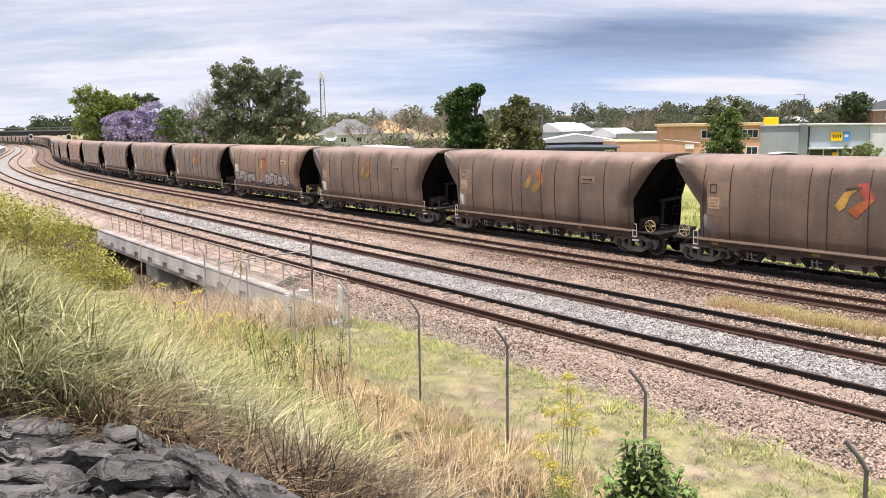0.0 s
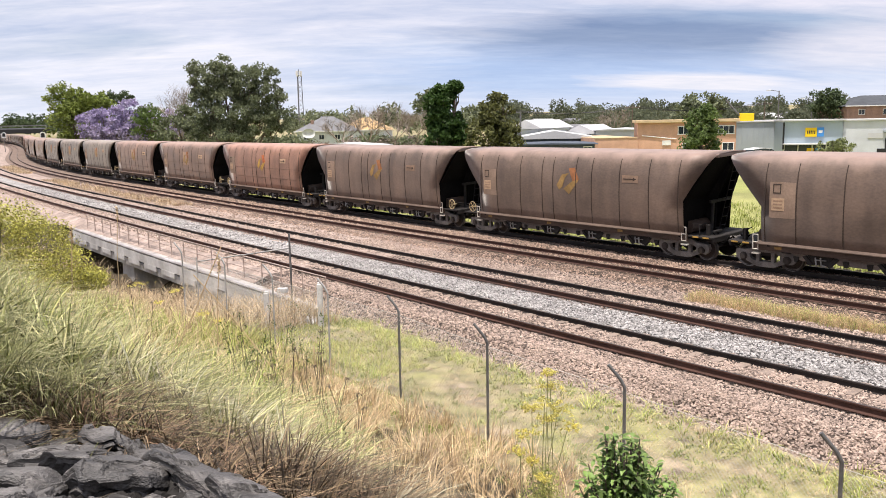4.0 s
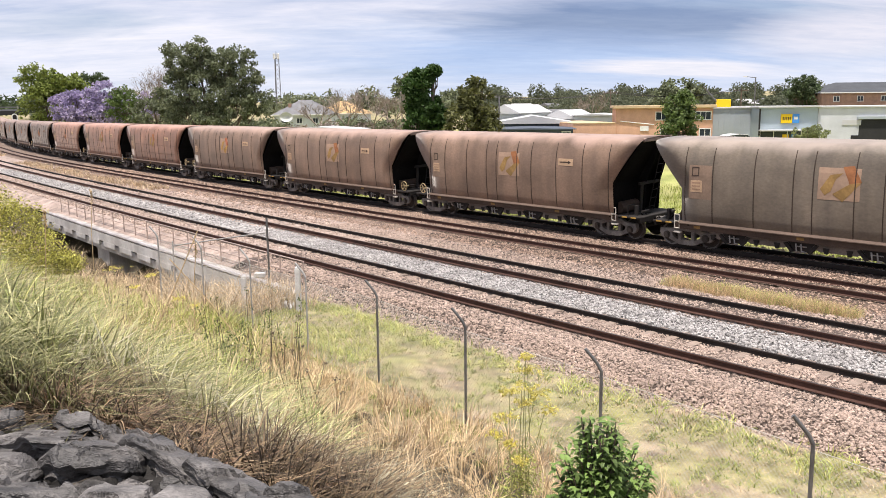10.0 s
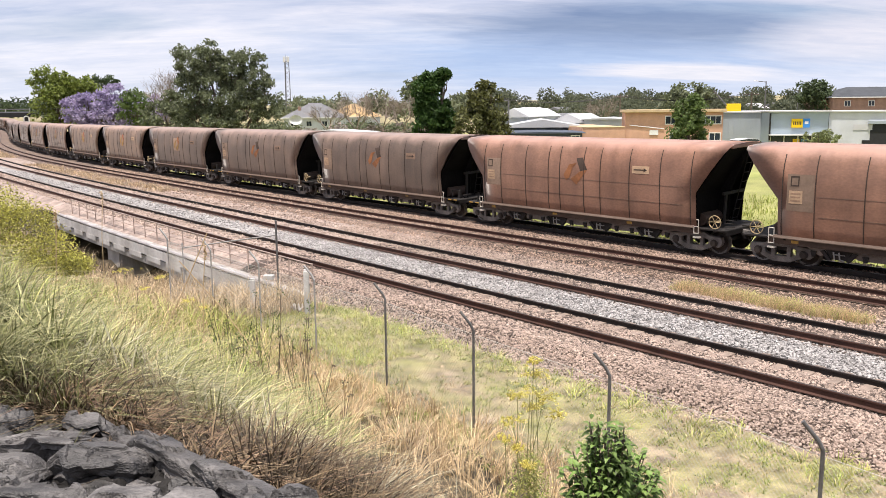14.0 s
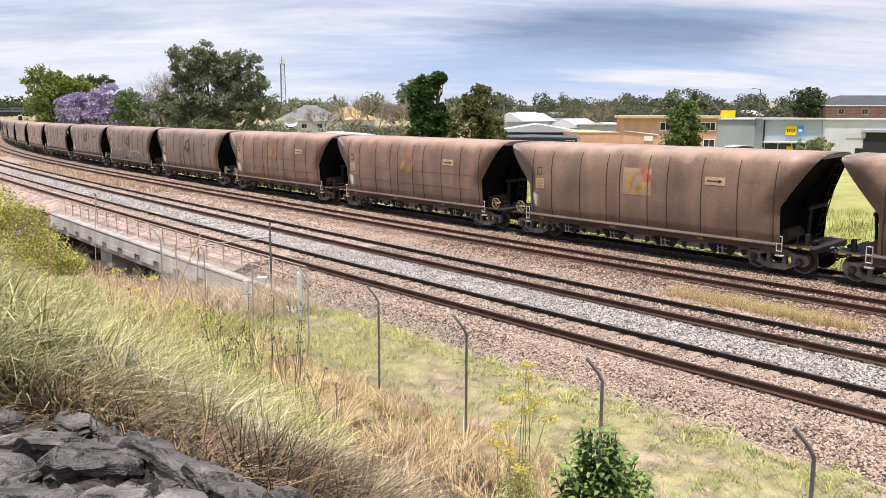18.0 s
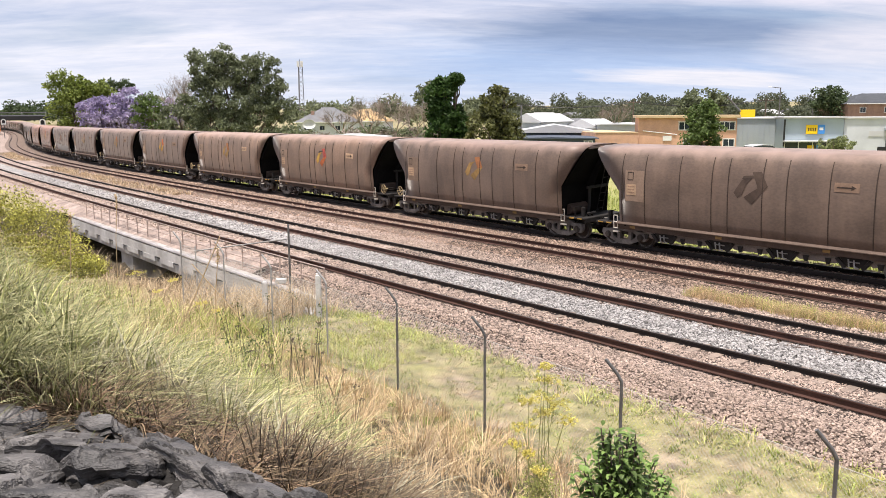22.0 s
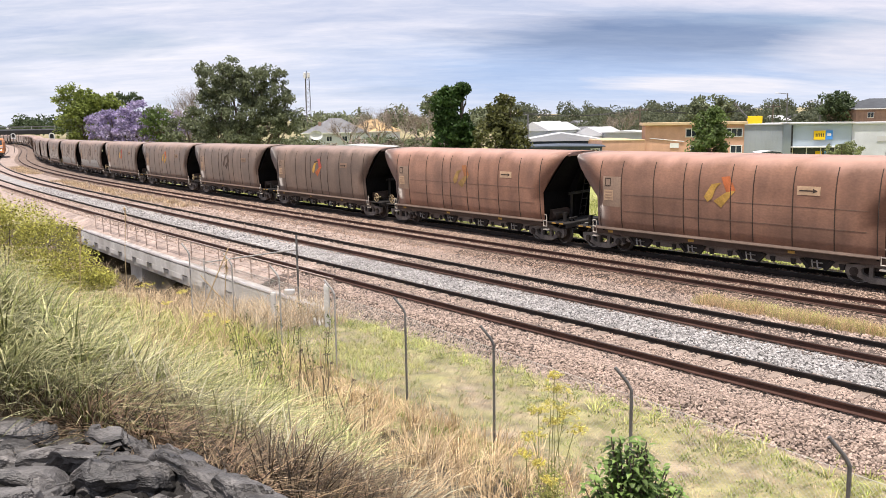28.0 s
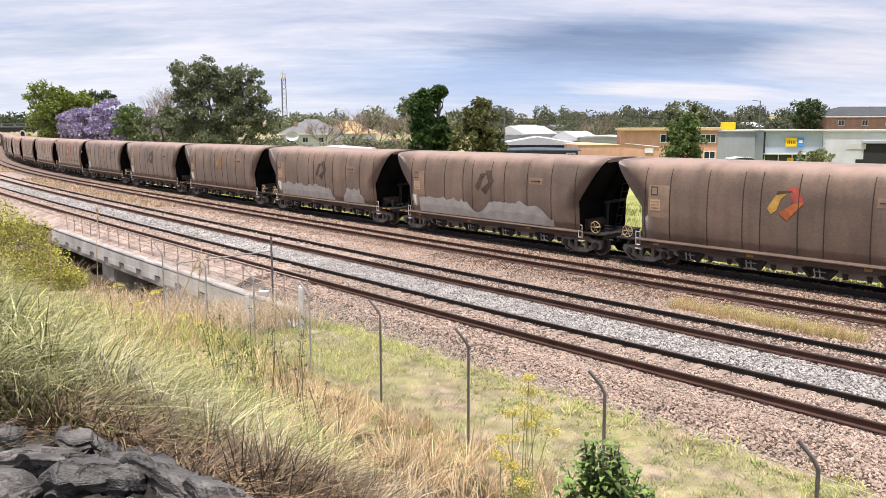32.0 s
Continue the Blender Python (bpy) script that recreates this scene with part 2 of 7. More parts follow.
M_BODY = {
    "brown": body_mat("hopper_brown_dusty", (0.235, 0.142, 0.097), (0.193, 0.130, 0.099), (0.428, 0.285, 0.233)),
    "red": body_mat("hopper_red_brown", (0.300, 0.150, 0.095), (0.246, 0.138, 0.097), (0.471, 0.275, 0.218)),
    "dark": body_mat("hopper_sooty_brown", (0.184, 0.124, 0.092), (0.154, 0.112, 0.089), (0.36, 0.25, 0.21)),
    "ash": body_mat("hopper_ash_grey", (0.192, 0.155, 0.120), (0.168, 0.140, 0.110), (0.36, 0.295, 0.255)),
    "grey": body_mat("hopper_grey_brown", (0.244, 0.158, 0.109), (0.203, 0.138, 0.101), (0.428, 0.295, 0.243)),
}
M_SEAM = mat("weld_seam_dark", (0.055, 0.038, 0.03), 0.8, 0.7, 1.2, 2, 20, 0.1)
M_SEAM2 = mat("faint_weld_line", (0.148, 0.102, 0.077), 0.8, 0.8, 1.2, 2, 20, 0.1)
# Black of hoses, and of end sheets and gussets with their shade put in.
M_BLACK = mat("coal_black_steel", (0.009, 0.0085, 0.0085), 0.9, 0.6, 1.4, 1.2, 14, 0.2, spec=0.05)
M_UNDER = mat("grimy_underframe", (0.022, 0.019, 0.018), 0.8, 0.6, 1.4, 1.5, 22, 0.25)
M_SILL = mat("dusty_sill_brown", (0.085, 0.058, 0.045), 0.75, 0.7, 1.2, 1.2, 18, 0.1)
M_HOPPER = mat("dull_hopper_bottom", (0.19, 0.16, 0.142), 0.85, 0.6, 1.3, 1.0, 18, 0.15)
M_SILVER_D = mat("dusty_silver_spray", (0.24, 0.235, 0.225), 0.6, 0.7, 1.15, 2.0, 16, 0.03)
M_PURPLE = mat("dull_purple_spray", (0.105, 0.078, 0.105), 0.7, 0.7, 1.2, 3, 16, 0.0)
M_LIME = mat("yellow_spray_line", (0.64, 0.54, 0.24), 0.6, 0.8, 1.1, 2.0, 16, 0.0)
M_LEDGE = mat("dusty_ledge", (0.125, 0.088, 0.07), 0.8, 0.7, 1.2, 1.0, 20, 0.1)
M_STEEL = mat("worn_wheel_steel", (0.058, 0.048, 0.043), 0.65, 0.6, 1.3, 3, 30, 0.1, metal=0.35)
M_TREAD = mat("bright_wheel_tread", (0.17, 0.155, 0.145), 0.45, 0.8, 1.1, 6, 40, 0.02, metal=0.6)
M_CAST = mat("cast_bogie_steel", (0.15, 0.135, 0.125), 0.7, 0.6, 1.4, 3, 30, 0.2, spec=0.4)
M_WHITEP = mat("grubby_white_paint", (0.62, 0.57, 0.50), 0.7, 0.7, 1.1, 4, 30, 0.05)
M_LEVER = mat("rubbed_steel_lever", (0.36, 0.345, 0.33), 0.5, 0.6, 1.2, 4, 30, 0.05, metal=0.3)
M_GOLD = mat("brass_yellow_wheel", (0.42, 0.32, 0.18), 0.6, 0.7, 1.2, 5, 30, 0.05)
M_YEL = mat("dusty_yellow_paint", (0.54, 0.32, 0.075), 0.7, 0.65, 1.1, 3, 18, 0.05)
M_ORANGE = mat("dusty_orange_paint", (0.52, 0.15, 0.055), 0.7, 0.65, 1.1, 3, 18, 0.05)
M_REDP = mat("dusty_red_paint", (0.40, 0.085, 0.065), 0.7, 0.65, 1.1, 3, 18, 0.05)
M_YEL_F = mat("faded_yellow_paint", (0.36, 0.22, 0.08), 0.75, 0.65, 1.1, 3, 14, 0.05)
M_ORANGE_F = mat("faded_orange_paint", (0.34, 0.14, 0.06), 0.75, 0.65, 1.1, 3, 14, 0.05)
M_YEL_M = mat("dulled_yellow_paint", (0.48, 0.28, 0.09), 0.75, 0.6, 1.1, 4, 14, 0.05)
M_ORANGE_M = mat("dulled_orange_paint", (0.46, 0.16, 0.085), 0.75, 0.6, 1.1, 4, 14, 0.05)
M_DARKP = mat("soot_dark_decal", (0.085, 0.058, 0.045), 0.8, 0.7, 1.2, 3, 14, 0.05)
M_PALE = mat("cleaned_pale_patch", (0.36, 0.245, 0.175), 0.75, 0.8, 1.1, 2, 14, 0.05)
M_PANEL = mat("wiped_side_panel", (0.265, 0.185, 0.135), 0.65, 0.75, 1.15, 1.4, 12, 0.05, rnd=0.12)
M_PLAC = mat("faded_placard", (0.50, 0.34, 0.22), 0.75, 0.75, 1.1, 4, 20, 0.05)
M_PLAC_D = mat("sooty_placard", (0.25, 0.165, 0.115), 0.75, 0.75, 1.15, 4, 20, 0.05)
M_PLACW = mat("faded_placard_writing", (0.34, 0.22, 0.145), 0.75, 0.75, 1.1, 4, 20, 0.05)
M_SILVER = mat("silver_grey_primer", (0.36, 0.34, 0.32), 0.6, 0.8, 1.1, 2.0, 16, 0.05)
M_RUST = mat("rust_brown_rail", (0.062, 0.030, 0.023), 0.75, 0.65, 1.3, 1.5, 30, 0.15)
M_RUST_D = mat("sooty_rail", (0.022, 0.017, 0.016), 0.7, 0.65, 1.3, 1.5, 30, 0.15)
M_RAILTOP = mat("dull_rail_head", (0.07, 0.055, 0.05), 0.45, 0.8, 1.2, 2, 30, 0.03, metal=0.6)
M_SLEEPER = mat("weathered_concrete_sleeper", (0.27, 0.21, 0.175), 0.9, 0.7, 1.15, 3, 30, 0.2, rnd=0.12)
# Near bed under loose stones: shade in their gaps is put into the colour.
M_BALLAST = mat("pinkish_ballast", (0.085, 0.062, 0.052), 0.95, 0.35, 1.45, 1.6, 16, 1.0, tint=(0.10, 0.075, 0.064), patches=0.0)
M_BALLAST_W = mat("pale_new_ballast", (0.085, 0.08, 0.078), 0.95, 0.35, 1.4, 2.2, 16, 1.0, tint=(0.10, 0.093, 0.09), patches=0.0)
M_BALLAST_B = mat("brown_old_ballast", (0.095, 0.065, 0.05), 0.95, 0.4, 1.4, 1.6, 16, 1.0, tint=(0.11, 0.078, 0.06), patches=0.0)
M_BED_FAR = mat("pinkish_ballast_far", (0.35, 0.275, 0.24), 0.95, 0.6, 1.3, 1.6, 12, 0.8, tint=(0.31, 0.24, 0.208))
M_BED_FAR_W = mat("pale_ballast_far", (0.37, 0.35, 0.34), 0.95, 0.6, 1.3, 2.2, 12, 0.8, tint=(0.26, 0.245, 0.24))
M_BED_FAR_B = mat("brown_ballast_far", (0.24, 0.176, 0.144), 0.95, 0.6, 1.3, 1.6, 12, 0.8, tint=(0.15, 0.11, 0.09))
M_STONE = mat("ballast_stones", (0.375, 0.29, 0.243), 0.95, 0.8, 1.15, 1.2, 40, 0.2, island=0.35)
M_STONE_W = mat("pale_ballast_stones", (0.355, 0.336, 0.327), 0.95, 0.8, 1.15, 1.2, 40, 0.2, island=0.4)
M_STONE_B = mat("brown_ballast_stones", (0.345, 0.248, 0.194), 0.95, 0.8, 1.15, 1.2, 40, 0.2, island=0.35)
M_GROUND = mat("dry_grass_ground", (0.36, 0.268, 0.215), 0.95, 0.45, 1.35, 2.2, 20, 1.0, tint=(0.27, 0.26, 0.10), patches=0.0)
M_FIELD = mat("green_field", (0.25, 0.28, 0.08), 0.95, 0.7, 1.2, 0.5, 14, 0.6, tint=(0.32, 0.30, 0.13), patches=0.05)
# Brown soil darkened: shade under the bank grass is put into the colour.
M_SOIL_SHADE = mat("brown_soil_litter", (0.08, 0.056, 0.036), 0.95, 0.5, 1.3, 1.3, 16, 0.8, tint=(0.06, 0.05, 0.03), patches=0.0)
M_CONC = mat("grey_concrete", (0.66, 0.645, 0.645), 0.9, 0.7, 1.12, 1.1, 20, 0.15, tint=(0.42, 0.395, 0.385), patches=0.08, stretch=(1, 1, 0.35))
M_DECK = mat("stained_deck_concrete", (0.56, 0.525, 0.505), 0.9, 0.6, 1.15, 1.4, 20, 0.15, tint=(0.34, 0.305, 0.28))
M_CONC_W = mat("white_painted_concrete", (0.60, 0.585, 0.59), 0.85, 0.75, 1.1, 2, 20, 0.1)
M_PIPE = mat("dull_lavender_pipe", (0.55, 0.535, 0.56), 0.6, 0.7, 1.1, 1.5, 16, 0.05, tint=(0.33, 0.30, 0.30))
# Paler copy of the post steel: distance haze is put into the colour.
M_GALV_L = mat("chalky_galvanised_steel", (0.36, 0.35, 0.345), 0.7, 0.75, 1.15, 4, 30, 0.05)
M_GALV = mat("galvanised_steel", (0.16, 0.155, 0.155), 0.55, 0.75, 1.2, 4, 30, 0.05, metal=0.4)
M_RAILP = mat("faded_pinkish_handrail", (0.40, 0.31, 0.27), 0.6, 0.7, 1.2, 3, 20, 0.05)
M_WIRE = mat("galvanised_wire", (0.47, 0.455, 0.42), 0.6, 0.9, 1.1, 2, 10, 0.0, metal=0.2)
M_ROCK = mat("dark_grey_rock", (0.034, 0.033, 0.034), 0.5, 0.45, 1.6, 7.0, 55, 0.65, tint=(0.145, 0.134, 0.128), patches=0.01, spec=0.45, rnd=0.25, stretch=(0.6, 1.1, 1.3))
# Bed below the blocks: near-black stands for shade in the clefts between them.
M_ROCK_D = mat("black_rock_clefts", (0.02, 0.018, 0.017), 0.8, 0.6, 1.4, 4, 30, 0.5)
M_GRASS = {
    "green": mat("grass_green", (0.19, 0.23, 0.065), 0.55, 0.65, 1.3, 0.6, 6, 0.0, island=0.6, through_light=0.1, second=(0.54, 0.50, 0.26), tint=(0.19, 0.20, 0.075)),
    "grey": mat("grass_grey_green", (0.125, 0.14, 0.042), 0.6, 0.5, 1.3, 0.6, 6, 0.0, island=0.65, through_light=0.08, second=(0.43, 0.41, 0.23), tint=(0.12, 0.125, 0.038), spec=0.2),
    "straw": mat("grass_straw", (0.74, 0.57, 0.36), 0.7, 0.75, 1.15, 0.6, 6, 0.0, island=0.45, through_light=0.25, second=(0.46, 0.33, 0.19)),
    "dead": mat("grass_dead_brown", (0.066, 0.047, 0.031), 0.75, 0.7, 1.2, 0.8, 6, 0.0, island=0.7, through_light=0.05, second=(0.19, 0.135, 0.078)),
    "russet": mat("grass_russet", (0.30, 0.185, 0.125), 0.7, 0.7, 1.2, 0.8, 6, 0.0, island=0.5, through_light=0.1, second=(0.42, 0.31, 0.20)),
    "bleached": mat("grass_bleached", (0.50, 0.47, 0.34), 0.5, 0.7, 1.15, 0.8, 6, 0.0, island=0.45, through_light=0.15, second=(0.30, 0.25, 0.15), spec=0.4),
    "pale": mat("grass_pale_short", (0.70, 0.55, 0.37), 0.75, 0.65, 1.2, 0.8, 6, 0.0, island=0.45, through_light=0.25, second=(0.36, 0.265, 0.165)),
    "lime": mat("grass_bright_green", (0.30, 0.39, 0.085), 0.65, 0.65, 1.25, 0.7, 6, 0.0, island=0.45, through_light=0.3, second=(0.62, 0.56, 0.24), tint=(0.42, 0.46, 0.13)),
    "lawn": mat("grass_lawn_tufts", (0.23, 0.29, 0.07), 0.6, 0.65, 1.25, 0.7, 6, 0.0, island=0.5, through_light=0.15, second=(0.42, 0.40, 0.16)),
    "field": mat("grass_field_green", (0.25, 0.31, 0.06), 0.65, 0.75, 1.2, 0.5, 6, 0.0, island=0.45, through_light=0.2, second=(0.36, 0.36, 0.12)),
}
M_BARK = mat("grey_bark", (0.14, 0.11, 0.085), 0.9, 0.6, 1.3, 3, 20, 0.5)
M_TWIG = mat("bare_grey_twigs", (0.27, 0.22, 0.185), 0.9, 0.7, 1.2, 2, 12, 0.2)


def leaf_mat(name, c, t=0.3, k=0.4):
    return mat(name, c, 0.55, 0.8, 1.2, 0.8, 3, 0.0, island=k, through_light=t)


M_LEAF = {
    "dark": leaf_mat("leaf_dark_green", (0.065, 0.092, 0.04)),
    "mid": leaf_mat("leaf_mid_green", (0.105, 0.15, 0.045)),
    "bright": leaf_mat("leaf_bright_green", (0.18, 0.22, 0.048), 0.3, 0.5),
    "olive": leaf_mat("leaf_olive_green", (0.155, 0.175, 0.10), 0.3, 0.5),
    "lilac": leaf_mat("blossom_lilac", (0.36, 0.305, 0.46)),
    "yellow": leaf_mat("leaf_yellow_green", (0.42, 0.40, 0.10), 0.3, 0.65),
    "ivy": leaf_mat("leaf_ivy_green", (0.045, 0.088, 0.02)),
    "bush": leaf_mat("leaf_bush_green", (0.15, 0.228, 0.06), 0.2, 0.55),
    "flower": leaf_mat("umbel_yellow", (0.70, 0.62, 0.17)),
    "pale": leaf_mat("leaf_pale_green", (0.24, 0.27, 0.12), 0.3, 0.5),
    "brownish": leaf_mat("leaf_brown_tipped", (0.12, 0.125, 0.045), 0.3, 0.6),
    "hazy": leaf_mat("leaf_hazy_olive", (0.12, 0.135, 0.085), 0.5, 0.2),
}
M_BRICK = mat("orange_brick", (0.60, 0.36, 0.25), 0.9, 0.85, 1.1, 1.2, 12, 0.1)
M_BRICK_D = mat("brown_brick", (0.33, 0.215, 0.165), 0.9, 0.75, 1.15, 1.2, 12, 0.1)
M_SHED = mat("blue_grey_cladding", (0.36, 0.40, 0.44), 0.6, 0.9, 1.06, 0.5, 10, 0.02)
M_SHEDL = mat("pale_blue_cladding", (0.38, 0.45, 0.50), 0.6, 0.9, 1.06, 0.5, 10, 0.02)
M_NAVY = mat("slate_blue_wall", (0.075, 0.09, 0.12), 0.7, 0.85, 1.1, 0.6, 10, 0.02)
M_WALLW = mat("white_render", (0.57, 0.59, 0.625), 0.8, 0.85, 1.05, 0.8, 12, 0.05)
M_ROOFW = mat("white_metal_roof", (0.52, 0.52, 0.53), 0.5, 0.9, 1.04, 0.5, 10, 0.02)
M_ROOFG = mat("grey_tile_roof", (0.17, 0.17, 0.18), 0.8, 0.8, 1.15, 0.8, 12, 0.2)
M_SLATE = mat("dark_slate_roof", (0.075, 0.08, 0.09), 0.85, 0.8, 1.15, 0.8, 12, 0.2, spec=0.15)
M_ROOFT = mat("tan_tile_roof", (0.46, 0.31, 0.16), 0.8, 0.8, 1.15, 0.8, 12, 0.2)
M_CREAM = mat("cream_fascia", (0.56, 0.42, 0.26), 0.8, 0.85, 1.1, 1, 12, 0.03)
M_GLASS = glass("dark_window_glass")
M_FRAME = mat("white_window_frame", (0.72, 0.72, 0.70), 0.6, 0.9, 1.05, 2, 12, 0.0)
M_SIGN_Y = mat("sign_yellow", (0.80, 0.52, 0.01), 0.5, 0.95, 1.03, 1, 8, 0.0)
M_SIGN_B = mat("sign_blue", (0.06, 0.25, 0.62), 0.5, 0.95, 1.03, 1, 8, 0.0)
M_INK = mat("sign_black", (0.02, 0.02, 0.02), 0.5, 0.9, 1.1, 1, 8, 0.0)
M_CARW = mat("white_car_paint", (0.75, 0.75, 0.76), 0.25, 0.95, 1.03, 1, 6, 0.0, spec=0.6)
M_CARR = mat("red_car_paint", (0.55, 0.03, 0.03), 0.25, 0.95, 1.03, 1, 6, 0.0, spec=0.6)
M_LOCO = mat("loco_orange", (0.66, 0.27, 0.11), 0.5, 0.85, 1.08, 1, 10, 0.02)
M_DARKIN = mat("dark_interior", (0.03, 0.03, 0.032), 0.9, 0.8, 1.2, 1, 8, 0.0)


# ---- mesh helpers ----
def part(name, bm, material, parent=None, label=""):
    me = bpy.data.meshes.new(name)
    bm.to_mesh(me)
    bm.free()
    for m in material if isinstance(material, (list, tuple)) else (material,):
        me.materials.append(m)
    ob = new(name, me)
    if parent:
        ob.parent = parent
    return tagged(ob, label=label)


def mesh_ob(name, verts, faces, material, parent=None, smooth=False, index=None):
    me = bpy.data.meshes.new(name)
    me.from_pydata([tuple(v) for v in verts], [], [tuple(int(i) for i in f) for f in faces])
    for m in material if isinstance(material, (list, tuple)) else (material,):
        me.materials.append(m)
    if index is not None:
        me.polygons.foreach_set("material_index", np.asarray(index, dtype=np.int32))
    if smooth:
        me.polygons.foreach_set("use_smooth", np.ones(len(me.polygons), dtype=bool))
    me.update()
    ob = new(name, me)
    if parent:
        ob.parent = parent
    return ob


def again(ob, parent, m=None):
    """One more object on the same mesh."""
    o = new(ob.name.split(".")[0], ob.data)
    o.parent = parent
    if m is not None:
        o.matrix_basis = m
    if ob.get("label"):
        o["label"] = ob["label"]
    return o


def box(bm, c, size, bevel=0.0, rot=None, mi=0):
    r = bmesh.ops.create_cube(bm, size=1.0)
    vs = r["verts"]
    m = Matrix.Translation(c) @ (rot.to_4x4() if rot else Matrix.Identity(4)) @ Matrix.Diagonal((*size, 1))
    bmesh.ops.transform(bm, matrix=m, verts=vs)
    fs = {f for v in vs for f in v.link_faces}
    for f in fs:
        f.material_index = mi
    if bevel:
        es = list({e for v in vs for e in v.link_edges})
        bmesh.ops.bevel(bm, geom=es, offset=bevel, segments=1, affect="EDGES", profile=0.5)
    return bm


def rod(bm, a, b, r, n=8, r2=None, mi=0):
    a, b = Vector(a), Vector(b)
    d = b - a
    q = bmesh.ops.create_cone(bm, cap_ends=True, segments=n, radius1=r, radius2=r if r2 is None else r2, depth=d.length)
    m = Matrix.Translation((a + b) / 2) @ d.to_track_quat("Z", "Y").to_matrix().to_4x4()
    bmesh.ops.transform(bm, matrix=m, verts=q["verts"])
    for f in {f for v in q["verts"] for f in v.link_faces}:
        f.material_index = mi
    return bm


def prism(bm, pts, y0, y1, axis="y"):
    """A flat outline (x, z) drawn out from y0 to y1 (axis y), or (y, z) along x."""
    put = (lambda p, t: (p[0], t, p[1])) if axis == "y" else (lambda p, t: (t, p[0], p[1])) if axis == "x" else (lambda p, t: (p[0], p[1], t))
    a = [bm.verts.new(put(p, y0)) for p in pts]
    b = [bm.verts.new(put(p, y1)) for p in pts]
    n = len(pts)
    bm.faces.new(a), bm.faces.new(b[::-1])
    for i in range(n):
        bm.faces.new((a[i], b[i], b[(i + 1) % n], a[(i + 1) % n]))
    bmesh.ops.recalc_face_normals(bm, faces=bm.faces)
    return bm


def B():
    return bmesh.new()


def thing(name, label, category, group="", at=None):
    e = new(name)
    if at is not None:
        e.matrix_basis = at
    return tagged(e, label, category, group)


def tube(bm, pts, r, n=6):
    """One bent pipe through pts."""
    pts = [Vector(p) for p in pts]
    rings = []
    for i, p in enumerate(pts):
        d = (pts[min(i + 1, len(pts) - 1)] - pts[max(i - 1, 0)]).normalized()
        u = d.orthogonal().normalized() if abs(d.z) > 0.95 else d.cross(Vector((0, 0, 1))).normalized()
        v = d.cross(u)
        rings.append([bm.verts.new(p + (u * math.cos(2 * math.pi * k / n) + v * math.sin(2 * math.pi * k / n)) * r) for k in range(n)])
    for a, b in zip(rings, rings[1:]):
        for k in range(n):
            bm.faces.new((a[k], a[(k + 1) % n], b[(k + 1) % n], b[k]))
    bm.faces.new(rings[0]), bm.faces.new(rings[-1])
    bmesh.ops.recalc_face_normals(bm, faces=bm.faces)
    return bm


# ---- the line of the railway: distance s runs to the far end of the train, offset towards its far side ----
TH, OFF4 = 0.89723, 28.833
KNOTS = [0, 60, 120, 180, 240, 300, 380, 480, 620]
BENDS = [0.00105, 0.00044, 0.00176, 0.00129, -0.0003, -0.0004, -0.0006, -0.0009, -0.0012]
S0, S1, DS = -720.0, 1240.0, 1.0
S = np.arange(S0, S1 + DS, DS)
_k = np.where(S < 620, np.interp(S, KNOTS, BENDS), -0.0004)
_n = np.array([math.sin(TH), math.cos(TH)])
_h0 = math.atan2(_n[0], -_n[1])
_i0 = int(-S0 / DS)
HEAD = np.concatenate([[0], np.cumsum((_k[1:] + _k[:-1]) / 2 * DS)])
HEAD = _h0 - (HEAD - HEAD[_i0])
_d = np.stack([np.cos(HEAD), np.sin(HEAD)], -1)
LINE = np.concatenate([[[0, 0]], np.cumsum((_d[1:] + _d[:-1]) / 2 * DS, 0)])
LINE = LINE - LINE[_i0] + _n * OFF4


def on_line(s, off=0.0):
    x, y, h = np.interp(s, S, LINE[:, 0]), np.interp(s, S, LINE[:, 1]), np.interp(s, S, HEAD)
    return x + off * np.sin(h), y - off * np.cos(h), h


def to_line(x, y):
    """s and offset of places in the plan."""
    p = np.stack([np.asarray(x, float).ravel(), np.asarray(y, float).ravel()], -1)
    s, o = np.empty(len(p)), np.empty(len(p))
    for i in range(0, len(p), 4000):
        q = p[i:i + 4000]
        j = ((q[:, None] - LINE[None, ::4]) ** 2).sum(-1).argmin(1) * 4
        r = q - LINE[j]
        c, n = np.cos(HEAD[j]), np.sin(HEAD[j])
        al = r[:, 0] * c + r[:, 1] * n
        s[i:i + 4000] = S[j] + al
        o[i:i + 4000] = r[:, 0] * n - r[:, 1] * c + 0.5 * al ** 2 * _k[j]
    return s, o


def place(s, off, z, turn=0.0):
    """Pose on the line: +x points the way the train runs (towards falling s), +y to the far side... turned by degrees."""
    x, y, h = on_line(s, off)
    return Matrix.Translation((x, y, z)) @ Matrix.Rotation(h + math.pi + radians(turn), 4, "Z")


T1, T2, T3, T4 = -12.473, -8.733, -3.749, 0.0


def smooth(x, a, b):
    t = np.clip((np.asarray(x, float) - a) / (b - a), 0, 1)
    return t * t * (3 - 2 * t)


